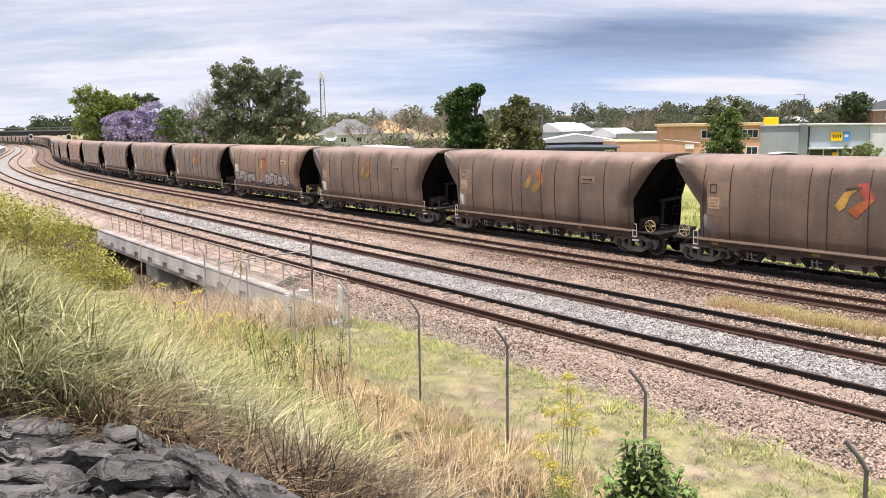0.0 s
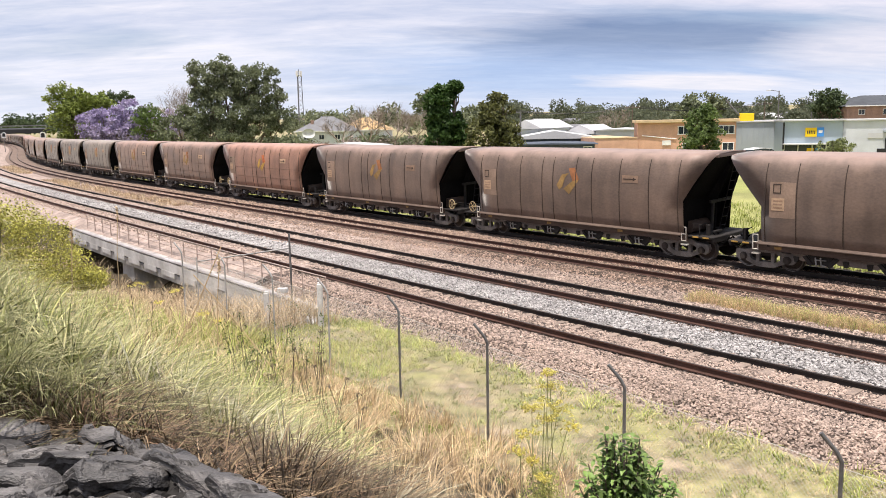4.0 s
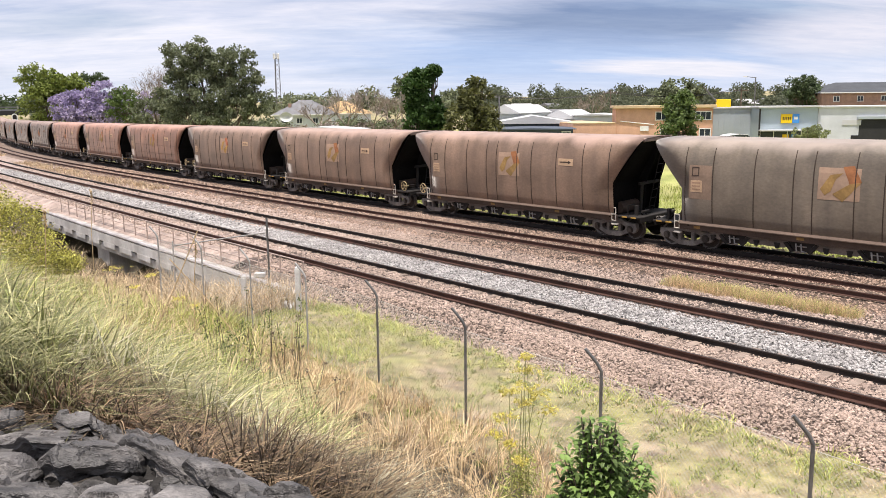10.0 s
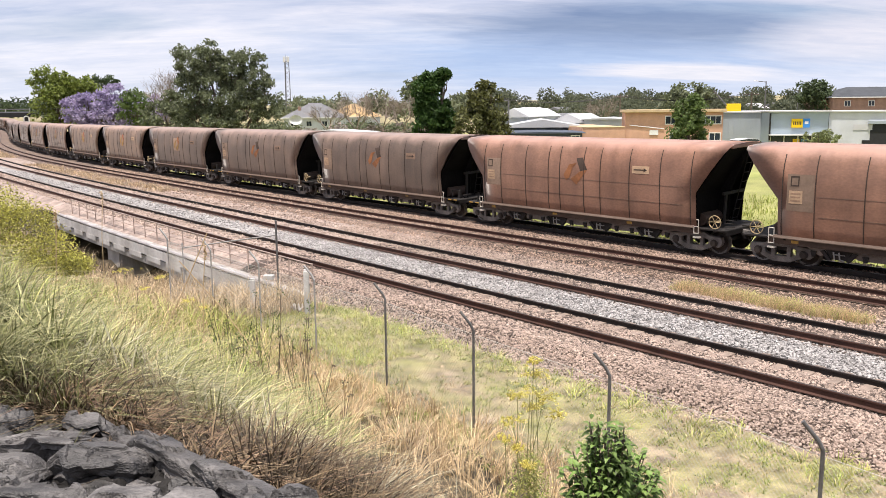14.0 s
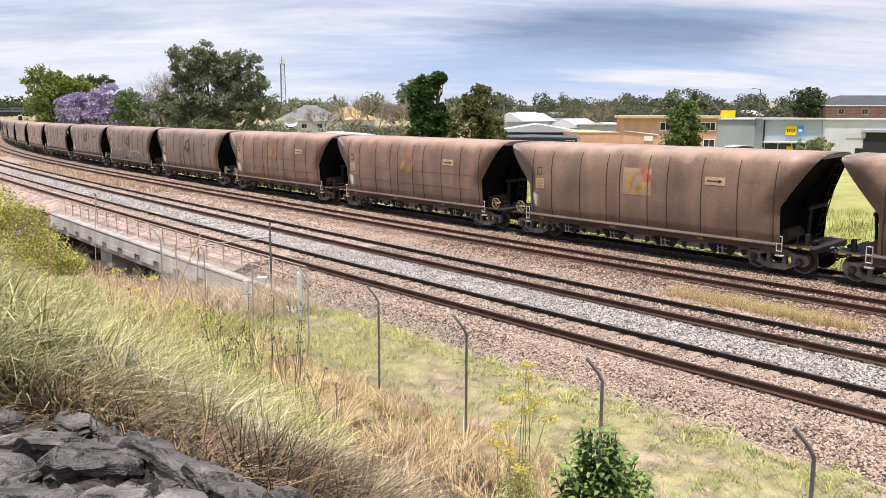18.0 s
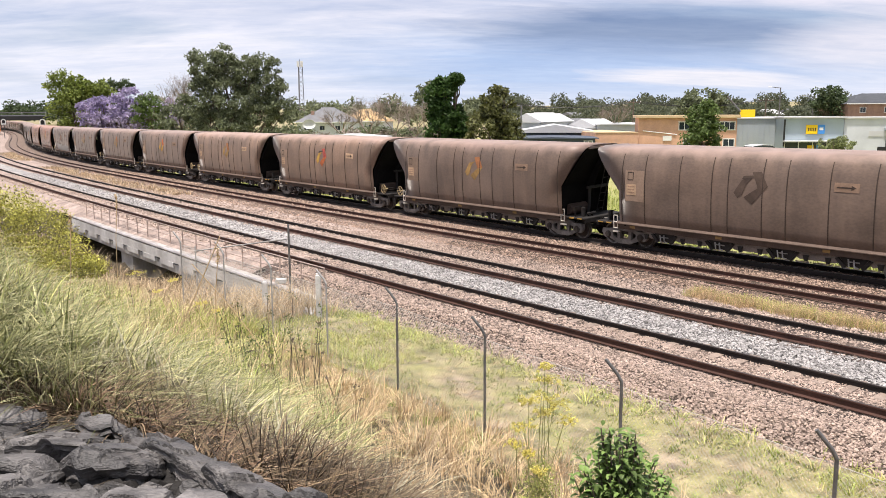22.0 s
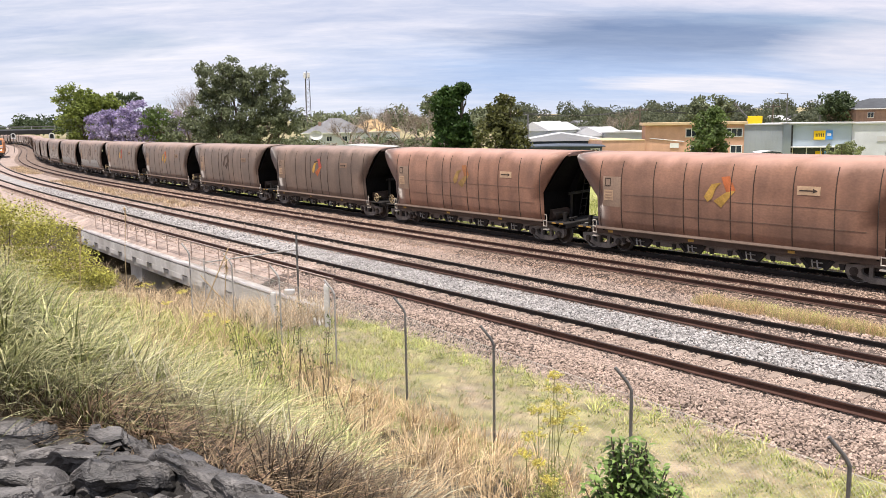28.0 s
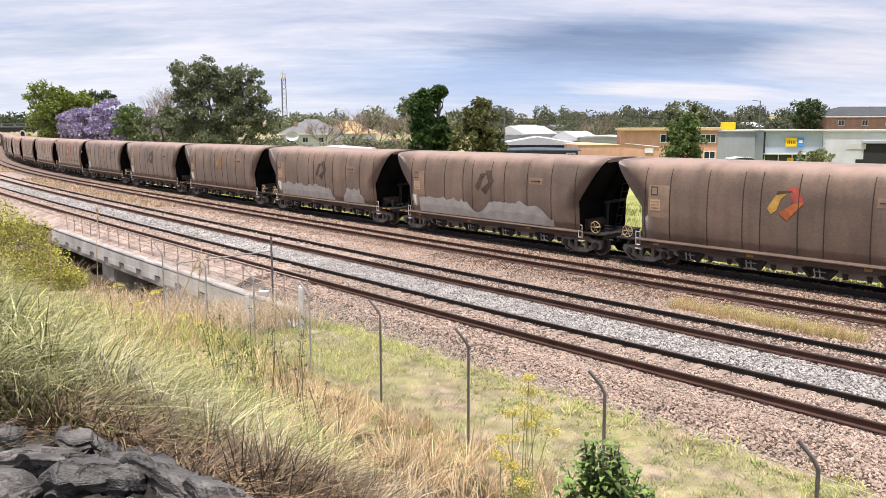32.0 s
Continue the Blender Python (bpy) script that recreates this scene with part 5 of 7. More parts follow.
# ---- station platform and footbridge far along the line ----
def station():
    st = thing("station_platform", "low concrete platform with a dark-roofed shelter", "station platform")
    p = ribbon("platform", np.arange(175, 330, 8.0), [(-19, -0.5), (-19, 1.0), (-14.6, 1.0), (-14.6, -0.5)], [M_CONC, M_CONC_W], [0, 0, 1, 0])
    p.parent = st
    r = ribbon("shelter_roof", np.arange(190, 240, 6.0), [(-20, 4.2), (-17, 4.6), (-15.0, 4.1), (-15.0, 3.9), (-20, 3.9)], M_ROOFG)
    r.parent = st
    for s in (195, 210, 225, 236):
        x, y, _ = on_line(s, -17)
        bm = B()
        rod(bm, (x, y, 0.9), (x, y, 4.0), 0.09, 8)
        part("column", bm, M_INK, st)
    w = ribbon("waiting_room", [200, 232], [(-19, 1.0), (-19, 3.9), (-17.5, 3.9), (-17.5, 1.0)], M_BRICK_D)
    w.parent = st


station()


def footbridge():
    fb = thing("road_overbridge", "long dark overbridge with a pale railing across the line", "bridge")
    a, b = Vector(far(-0.66, 420, 0)), Vector(far(-0.445, 400, 0))
    d = (b - a).normalized()
    up = Vector((0, 0, 1))
    nrm = d.cross(up)

    def slab(name, z0, z1, th, m, p0=a, p1=b):
        bm = B()
        vs = [bm.verts.new(p + nrm * o + up * z) for p in (p0, p1) for o in (-th / 2, th / 2) for z in (z0, z1)]
        bmesh.ops.convex_hull(bm, input=vs)
        part(name, bm, m, fb)
    slab("girder", 2.3 + 2.0, 2.3 + 4.0, 6.0, M_INK)
    slab("parapet", 6.31, 6.9, 0.3, M_ROOFG)
    for t in np.linspace(0, 1, 9):
        p = a.lerp(b, t)
        bm = B()
        rod(bm, p + up * 6.85, p + up * 8.3, 0.12, 6)
        part("rail_post", bm, M_CONC, fb)
    slab("railing", 7.7, 8.2, 0.1, M_GALV)
    for t in (0.05, 0.45, 0.98):
        p = a.lerp(b, t)
        bm = B()
        box(bm, p + up * 1.9, (1.5, 1.5, 5.0))
        part("pier", bm, M_CONC, fb)


footbridge()


# ---- buildings across the line ----
def building(name, label, category, tan0, tan1, d0, d1, base, top, wall, deep=12.0):
    """An upright block whose front runs between two places; returns the thing and a helper frame (u along the front, n away)."""
    a, b = far(tan0, d0), far(tan1, d1)
    u = (b - a).normalized()
    n = Vector((-u.y, u.x, 0))
    t = thing(name, label, category)
    t.matrix_basis = Matrix((( u.x, n.x, 0, a.x), (u.y, n.y, 0, a.y), (0, 0, 1, base), (0, 0, 0, 1)))
    L = (b - a).length
    bm = B()
    box(bm, (L / 2, deep / 2, (top - base) / 2), (L, deep, top - base))
    part("wall", bm, wall, t)
    return t, L, top - base


def window(t, x, z, w, h, y=0.0, mullions=1):
    fr = B()
    for c, s in (((x, y - 0.02, z + h / 2), (w + 0.12, 0.08, 0.08)), ((x, y - 0.02, z - h / 2), (w + 0.12, 0.1, 0.08)), ((x - w / 2, y - 0.02, z), (0.07, 0.08, h)), ((x + w / 2, y - 0.02, z), (0.07, 0.08, h))):
        box(fr, c, s)
    for k in range(mullions):
        box(fr, (x - w / 2 + w * (k + 1) / (mullions + 1), y - 0.02, z), (0.05, 0.07, h))
    wn = part("window", fr, M_FRAME, t)
    bm = B()
    box(bm, (x, y - 0.006, z), (w, 0.02, h))
    part("pane", bm, M_GLASS, wn)
    return wn


def brick_office():
    t, L, H = building("brick_office", "two-storey orange brick office with flat cream roof edge", "building", 0.265, 0.386, 78, 76, 1.3, 5.15, M_BRICK)
    bm = B()
    box(bm, (L / 2, 5.9, H + 0.12), (L + 0.5, 12.6, 0.28), 0.03)
    part("roof", bm, M_CREAM, t, "cream flat roof with a deep edge")
    for x, w in ((L * 0.50, 1.5), (L * 0.90, 1.4)):
        window(t, x, H - 0.75, w, 0.75, mullions=2)
        window(t, x + 0.2, H - 2.3, 1.0, 0.7)
    bm = B()
    box(bm, (L * 0.30, -0.05, H - 1.9), (0.8, 0.06, 0.45))
    part("notice_board", bm, M_FRAME, t)
    bm = B()
    rod(bm, (0.4, -0.06, H - 1.2), (L * 0.4, -0.06, H - 1.55), 0.04, 6)
    part("pipe", bm, M_FRAME, t)
    t2, L2, H2 = building("brick_annex", "low orange brick annex with parapet", "building", 0.212, 0.2655, 77.6, 77.8, 1.3, 3.75, M_BRICK)
    bm = B()
    box(bm, (L2 / 2 - 0.02, 6, H2 + 0.05), (L2 - 0.1, 12.1, 0.1), 0.02)
    part("coping", bm, M_CREAM, t2)


brick_office()


def sheds():
    t, L, H = building("grey_shed", "plain blue-grey metal clad shed", "building", 0.3835, 0.443, 82, 81, 1.3, 5.0, M_SHED)
    for k in range(9):
        bm = B()
        box(bm, (L * (k + 0.5) / 9, -0.015, H / 2), (0.05, 0.05, H - 0.02))
        part("cladding_rib", bm, M_SHED, t)
    bm = B()
    box(bm, (L / 2, 6, H + 0.06), (L + 0.2, 12.3, 0.14), 0.02)
    part("roof", bm, M_ROOFW, t)
    t, L, H = building("hire_shop", "pale blue clad car hire shop with dark glazed front", "building", 0.4435, 0.518, 78, 77, 1.3, 5.05, M_SHEDL)
    bm = B()
    box(bm, (L / 2, 5.9, H + 0.07), (L + 0.3, 12.6, 0.16), 0.02)
    part("roof", bm, M_ROOFW, t)
    bm = B()
    box(bm, (L / 2, -0.5, H - 2.15), (L, 1.1, 0.14), 0.02)
    part("awning", bm, M_ROOFW, t)
    bm = B()
    box(bm, (L / 2, -0.02, 0.78), (L * 0.96, 0.06, 1.5))
    part("shopfront", bm, M_GLASS, t)
    for k in range(5):
        bm = B()
        box(bm, (L * (0.03 + k * 0.235), -0.06, 0.8), (0.08, 0.06, 1.6))
        part("mullion", bm, M_FRAME, t)
    bm = B()
    box(bm, (0.06, -0.12, H / 2 + 0.5), (0.12, 0.2, H - 1.2))
    part("edge_fin", bm, M_INK, t)
    sx = L * 0.47
    bm = B()
    box(bm, (sx, -0.08, H - 1.05), (1.02, 0.12, 0.85), 0.01)
    sg = part("sign_panel", bm, M_SIGN_Y, t, "yellow sign panel with dark lettering bars")
    bm = B()
    for k, w in enumerate((0.14, 0.12, 0.12, 0.12, 0.12)):
        box(bm, (sx - 0.32 + k * 0.16, -0.146, H - 1.05), (0.085, 0.012, 0.3))
    part("lettering", bm, M_INK, sg)
    bm = B()
    box(bm, (sx + 0.84, -0.08, H - 1.05), (0.62, 0.12, 0.85), 0.01)
    sb = part("sign_panel", bm, M_SIGN_B, t, "blue sign panel with a white mark")
    bm = B()
    box(bm, (sx + 0.84, -0.146, H - 1.0), (0.34, 0.012, 0.26), 0.0)
    part("lettering", bm, M_FRAME, sb)
    for x, m in ((sx, M_SIGN_Y), (sx + 0.8, M_SIGN_B)):
        bm = B()
        box(bm, (x, -0.07, 0.9), (0.6, 0.03, 0.6))
        part("poster", bm, m, t)
    t, L, H = building("white_workshop", "white clad workshop with an open roller door", "building", 0.5185, 0.70, 77, 72, 1.3, 5.0, M_WALLW)
    bm = B()
    box(bm, (L / 2, 6, H + 0.07), (L + 0.2, 12.4, 0.16), 0.02)
    part("roof", bm, M_ROOFW, t)
    # Dark panel on the solid wall stands for the shade inside the doorway.
    bm = B()
    box(bm, (L * 0.46, 0.02, H * 0.36), (3.6, 0.1, H * 0.72))
    part("doorway", bm, M_DARKIN, t, "dark panel for the shaded open roller doorway")
    bm = B()
    box(bm, (L * 0.46, -0.12, H * 0.74), (4.0, 0.3, 0.3), 0.03)
    part("roller_box", bm, M_SHED, t)
    bm = B()
    box(bm, (L * 0.28, -0.02, 0.55), (0.7, 0.06, 1.1))
    part("door", bm, M_INK, t)
    bm = B()
    box(bm, (L * 0.25, -0.03, H - 1.4), (1.6, 0.05, 0.5))
    part("faded_sign", bm, M_ROOFW, t)


sheds()


def hip_house(name, label, tan0, tan1, d, base, eave, ridge, wall, roof, deep=9.0, wins=2):
    t, L, H = building(name, label, "house", tan0, tan1, d, d * 0.99, base, eave, wall, deep)
    bm = B()
    o, r = 0.5, min(L, deep) * 0.5
    v = [bm.verts.new(p) for p in ((-o, -o, H), (L + o, -o, H), (L + o, deep + o, H), (-o, deep + o, H), (r * 0.8, deep / 2, H + ridge - eave), (max(L - r * 0.8, r * 0.8 + 0.3), deep / 2, H + ridge - eave))]
    for f in ((0, 1, 5, 4), (1, 2, 5), (2, 3, 4, 5), (3, 0, 4), (3, 2, 1, 0)):
        bm.faces.new([v[i] for i in f])
    part("roof", bm, roof, t)
    bm = B()
    box(bm, (L / 2, -o + 0.02, H + 0.02), (L + 2 * o, 0.12, 0.16))
    part("gutter", bm, M_FRAME, t)
    for k in range(wins):
        window(t, L * (k + 0.6) / (wins + 0.2), H - 1.0, 1.0, 0.9)
    return t, L, H


t, L, H = hip_house("white_house", "white weatherboard house with grey hipped roof", -0.148, -0.088, 150, 1.5, 4.4, 7.1, M_WALLW, M_ROOFG, wins=3)
bm = B()
box(bm, (L * 0.25, 2.2, H + 1.4), (0.5, 0.5, 1.3))
part("chimney", bm, M_BRICK_D, t)
hip_house("tan_roofed_house", "house with tan tiled hipped roof behind bare trees", -0.098, -0.045, 165, 1.5, 4.4, 6.9, M_WALLW, M_ROOFT)


def gable_shop(name, label, tan0, tan1, d, base, eave, ridge, wall, roof, deep=14.0):
    t, L, H = building(name, label, "building", tan0, tan1, d, d * 0.985, base, eave, wall, deep)
    bm = B()
    prism(bm, [(-0.3, H), (L + 0.3, H), (L + 0.3, H + 0.06), (L / 2, H + ridge - eave), (-0.3, H + 0.06)], -0.3, deep + 0.3)
    part("roof", bm, roof, t)
    return t, L, H


gable_shop("white_roofed_shop", "shop with wide white metal roof", 0.112, 0.215, 84, 1.3, 3.7, 4.5, M_NAVY, M_ROOFW)
t, L, H = gable_shop("slate_blue_shop", "low slate-blue shop front under a white roof", 0.108, 0.2125, 74, 1.3, 3.38, 3.52, M_NAVY, M_NAVY, 8.0)
window(t, L * 0.92, H - 0.55, 0.7, 0.7)
gable_shop("white_cottage", "small white gabled cottage with parapet chimney", 0.112, 0.145, 100, 1.4, 4.6, 5.7, M_WALLW, M_ROOFW)
gable_shop("white_cottage", "small white gabled cottage with pale roof", 0.176, 0.214, 98, 1.4, 3.9, 5.0, M_WALLW, M_ROOFW)
gable_shop("pale_cottage", "small pale gabled cottage among trees", 0.145, 0.172, 110, 1.4, 4.2, 5.0, M_WALLW, M_ROOFG)
gable_shop("white_hall", "white flat hall behind the brick office", 0.214, 0.262, 96, 1.4, 4.3, 4.5, M_WALLW, M_ROOFW)
gable_shop("low_white_store", "low white store roof behind the train", -0.142, -0.05, 88, 1.3, 3.2, 3.6, M_WALLW, M_ROOFW, 6.0)


for tan, w, d, tall, m in ((0.405, 0.022, 205, 3.6, M_ROOFW), (0.432, 0.026, 225, 3.2, M_ROOFG), (0.462, 0.020, 215, 3.4, M_ROOFW), (0.482, 0.016, 240, 3.8, M_ROOFT), (0.128, 0.020, 190, 3.4, M_ROOFW), (0.165, 0.024, 220, 3.6, M_ROOFG), (0.30, 0.022, 235, 3.6, M_ROOFT)):
    _g = gz(tan * d, d)
    gable_shop("hillside_house", "small pale house among trees on the rise", tan, tan + w, d, _g - 0.3, _g + tall, _g + tall + 1.3, M_WALLW, m, 8.0)


def roof_sign():
    g = thing("crane_sign", "yellow sign box below a slanting boom", "sign")
    p = far(0.398, 86)
    bm = B()
    box(bm, (p.x, p.y, 5.5), (1.5, 0.4, 0.85), 0.03)
    part("panel", bm, M_SIGN_Y, g)
    bm = B()
    rod(bm, (p.x - 0.6, p.y, 5.6), (p.x - 2.2, p.y, 7.3), 0.07, 6)
    part("boom", bm, M_GALV, g)
    bm = B()
    rod(bm, (p.x + 0.5, p.y, 1.2), (p.x + 0.5, p.y, 5.2), 0.1, 6)
    part("pole", bm, M_GALV, g)


roof_sign()


def mast():
    p = far(-0.1425, 260)
    g = thing("phone_mast", "tall thin lattice mast with antenna panels", "mast", at=Matrix.Translation((p.x, p.y, gz(p.x, p.y))))
    h = 5.45 + 0.067 * 260 - gz(p.x, p.y)
    bm = B()
    for a in range(3):
        c, s = math.cos(a * 2.094), math.sin(a * 2.094)
        rod(bm, (1.1 * c, 1.1 * s, -0.3), (0.75 * c, 0.75 * s, h - 2), 0.10, 6)
    part("leg", bm, M_GALV, g)
    bm = B()
    n = 14
    for k in range(n):
        z0, z1 = k * (h - 2) / n, (k + 1) * (h - 2) / n
        r0, r1 = 1.1 - 0.35 * k / n, 1.1 - 0.35 * (k + 1) / n
        for a in range(3):
            rod(bm, (r0 * math.cos(a * 2.094), r0 * math.sin(a * 2.094), z0), (r1 * math.cos((a + 1) * 2.094), r1 * math.sin((a + 1) * 2.094), z1), 0.05, 4)
    part("lattice", bm, M_GALV, g)
    for a in range(6):
        c, s = math.cos(a * 1.047), math.sin(a * 1.047)
        bm = B()
        box(bm, (0.8 * c, 0.8 * s, h - 1.4), (0.3, 0.3, 1.7), 0.03)
        part("antenna", bm, M_FRAME, g)
    bm = B()
    rod(bm, (0, 0, h - 2.2), (0, 0, h), 0.08, 6)
    rod(bm, (-0.8, 0, h - 2.0), (0.8, 0, h - 2.0), 0.08, 6)
    rod(bm, (0, -0.8, h - 2.0), (0, 0.8, h - 2.0), 0.08, 6)
    part("head_frame", bm, M_GALV, g)


mast()


def dish():
    p = far(-0.1335, 120, 4.35)
    g = thing("satellite_dish", "white satellite dish on a pole", "satellite dish", at=Matrix.Translation(p))
    bm = B()
    n = 20
    rings = [[bm.verts.new((r * math.cos(2 * math.pi * k / n), 0.28 * (r / 0.95) ** 2 * -1 + dy, 0.72 * r * math.sin(2 * math.pi * k / n))) for k in range(n)] for r, dy in ((0.2, 0), (0.6, 0), (0.95, 0), (0.95, 0.04), (0.6, 0.06), (0.2, 0.06))]
    for a, b in zip(rings, rings[1:]):
        for k in range(n):
            bm.faces.new((a[k], a[(k + 1) % n], b[(k + 1) % n], b[k]))
    bm.faces.new(rings[0]), bm.faces.new(rings[-1])
    part("reflector", bm, M_FRAME, g)
    bm = B()
    rod(bm, (0, 0.1, -3.2), (0, 0.1, 0), 0.06, 8)
    part("pole", bm, M_GALV, g)


dish()


# ---- parked cars ----
def car(p, turn, paint, label):
    c = thing("parked_car", label, "car", at=Matrix.Translation(p) @ Matrix.Rotation(turn, 4, "Z"))
    bm = B()
    prism(bm, [(-2.1, 0.35), (-2.15, 0.75), (-1.95, 0.88), (-1.0, 0.95), (1.2, 0.95), (2.0, 0.82), (2.15, 0.65), (2.1, 0.35)], -0.85, 0.85)
    part("body", bm, paint, c)
    bm = B()
    prism(bm, [(-1.75, 0.93), (-1.2, 1.38), (-0.3, 1.47), (0.5, 1.42), (1.25, 0.95)], -0.72, 0.72)
    part("cabin_glass", bm, M_GLASS, c)
    bm = B()
    prism(bm, [(-1.3, 1.36), (-1.15, 1.43), (-0.3, 1.52), (0.45, 1.47), (0.6, 1.40)], -0.68, 0.68)
    part("roof", bm, paint, c)
    for x in (-1.3, 1.35):
        for y in (-0.8, 0.8):
            bm = B()
            rod(bm, (x, y - 0.1, 0.31), (x, y + 0.1, 0.31), 0.31, 14)
            wh = part("wheel", bm, M_INK, c)
            bm = B()
            rod(bm, (x, y - 0.112, 0.31), (x, y + 0.112, 0.31), 0.18, 10)
            part("rim", bm, M_STEEL, wh)
    for x, m in ((2.12, M_FRAME), (-2.14, M_REDP)):
        for y in (-0.6, 0.6):
            bm = B()
            box(bm, (x, y, 0.68), (0.05, 0.3, 0.12))
            part("lamp", bm, m, c)


for tan, d, turn, paint, label in ((0.418, 70, 0.2, M_CARW, "white hatchback parked before the grey shed"), (0.163, 62, 0.1, M_CARR, "red car parked before the slate-blue shop")):
    p = far(tan, d)
    z = gz(p.x, p.y)
    car((p.x, p.y, z), turn, paint, label)


# ---- street poles and wires ----
def pole(tan, d, top, arm, wires_to=None):
    p = far(tan, d)
    z = gz(p.x, p.y)
    g = thing("utility_pole", "timber power pole with crossarm" if arm == "cross" else "steel street lamp pole with outreach arm", "pole", "street poles")
    bm = B()
    rod(bm, (p.x, p.y, z - 0.3), (p.x, p.y, top), 0.14, 8, 0.09)
    part("pole", bm, M_BARK if arm == "cross" else M_GALV, g)
    bm = B()
    if arm == "cross":
        box(bm, (p.x, p.y, top - 0.4), (2.2, 0.12, 0.14))
        part("crossarm", bm, M_BARK, g)
        bm = B()
        for k in (-1, -0.4, 0.4, 1):
            rod(bm, (p.x + k, p.y, top - 0.34), (p.x + k, p.y, top - 0.16), 0.05, 6)
        part("insulator", bm, M_FRAME, g)
    else:
        rod(bm, (p.x, p.y, top - 0.1), (p.x - 1.6, p.y, top + 0.1), 0.05, 6)
        part("arm", bm, M_GALV, g)
        bm = B()
        box(bm, (p.x - 1.7, p.y, top + 0.1), (0.6, 0.25, 0.12), 0.02)
        part("lamp_head", bm, M_FRAME, g)
    return Vector((p.x, p.y, top))


heads = [pole(0.10, 120, 7.6, "cross"), pole(0.258, 118, 7.6, "cross"), pole(0.42, 120, 7.8, "cross")]
pole(0.437, 130, 9.6, "lamp"), pole(0.122, 95, 6.6, "lamp"), pole(0.478, 150, 8.6, "lamp")
for k in (-1, -0.4, 0.4, 1):
    cb = thing("power_line", "thin sagging overhead power line", "cable", "power lines")
    for a, b in zip(heads, heads[1:]):
        pts = [a.lerp(b, t) + Vector((k, 0, -0.2 - 0.9 * 4 * t * (1 - t))) for t in np.linspace(0, 1, 9)]
        part("span", tube(B(), pts, 0.022, 4), M_INK, cb)


# ---- orange locomotive on the second track ----
def build_loco():
    c = thing("locomotive", "orange diesel locomotive with lit headlights", "locomotive")
    bm = B()
    prism(bm, [(-1.42, 0.95), (1.42, 0.95), (1.42, 3.2), (1.2, 3.85), (0.8, 4.1), (-0.8, 4.1), (-1.2, 3.85), (-1.42, 3.2)], -19.0, 0.6, axis="x")
    part("body", bm, M_LOCO, c)
    bm = B()
    prism(bm, [(0.61, 0.95), (1.25, 0.95), (1.25, 2.5), (0.95, 2.7), (0.61, 4.0)], -1.35, 1.35)
    part("nose", bm, M_LOCO, c)
    bm = B()
    prism(bm, [(1.0, 2.75), (1.06, 2.72), (0.75, 3.72), (0.69, 3.75)], -1.15, 1.15)
    part("windscreen", bm, M_GLASS, c)
    bm = B()
    box(bm, (1.27, 0, 2.2), (0.04, 2.5, 0.35))
    part("front_stripe", bm, M_FRAME, c)
    bm = B()
    box(bm, (-9, 0, 0.75), (19.4, 2.5, 0.4), 0.03)
    box(bm, (1.2, 0, 0.6), (0.3, 2.5, 0.6), 0.05)
    part("frame", bm, M_UNDER, c)
    for x in (-2.6, -15.6):
        bm = B()
        box(bm, (x, 0, 0.5), (4.0, 2.3, 0.5), 0.05)
        bo = part("bogie", bm, M_UNDER, c)
        for ax in (-1.4, 0, 1.4):
            bm = B()
            rod(bm, (x + ax, -0.8, 0.48), (x + ax, 0.8, 0.48), 0.48, 18)
            part("wheel", bm, M_STEEL, bo)
    for y in (-0.9, 0.9):
        bm = B()
        rod(bm, (1.26, y, 1.55), (1.32, y, 1.55), 0.13, 12)
        part("headlight", bm, GLOW, c)
    bm = B()
    rod(bm, (0.70, -0.15, 3.92), (0.80, -0.15, 3.90), 0.12, 12)
    part("top_light", bm, GLOW, c)
    return c


GLOW = glow("headlight_glow", (1.0, 0.95, 0.85), 6.0)
LOCO = build_loco()


def loco_pose(t):
    return place(214 - 19.0 * (t - 27.5), T2, 0.0)


hip_house("brick_house", "large brown brick house with slate hipped roof", 0.522, 0.68, 140, 2.0, 7.1, 9.0, M_BRICK_D, M_SLATE, wins=5, deep=12)


# ---- trees: tapered trunk, limbs, crown of many small leaf cards in clumps ----
RNG = np.random.default_rng(7)


def leaf_cloud(name, clumps, per, leaf, material, parent, flat=0.0):
    """Leaves round clump centres (x, y, z, rx, ry, rz)."""
    C = np.repeat(np.asarray(clumps, float), per, axis=0)
    n = len(C)
    v = RNG.normal(size=(n, 3))
    v /= np.linalg.norm(v, axis=1)[:, None]
    r = RNG.random(n)[:, None] ** 0.45
    P = C[:, :3] + v * r * C[:, 3:6]
    a = RNG.normal(size=(n, 3))
    a /= np.linalg.norm(a, axis=1)[:, None]
    b = np.cross(a, RNG.normal(size=(n, 3)))
    b /= np.linalg.norm(b, axis=1)[:, None]
    sz = leaf * (0.6 + 0.8 * RNG.random(n))[:, None]
    q = np.stack([P - a * sz, P + b * sz * 0.45, P + a * sz, P - b * sz * 0.45], 1).reshape(-1, 3)
    f = np.arange(n * 4).reshape(-1, 4)
    return mesh_ob(name, q, f, material, parent)


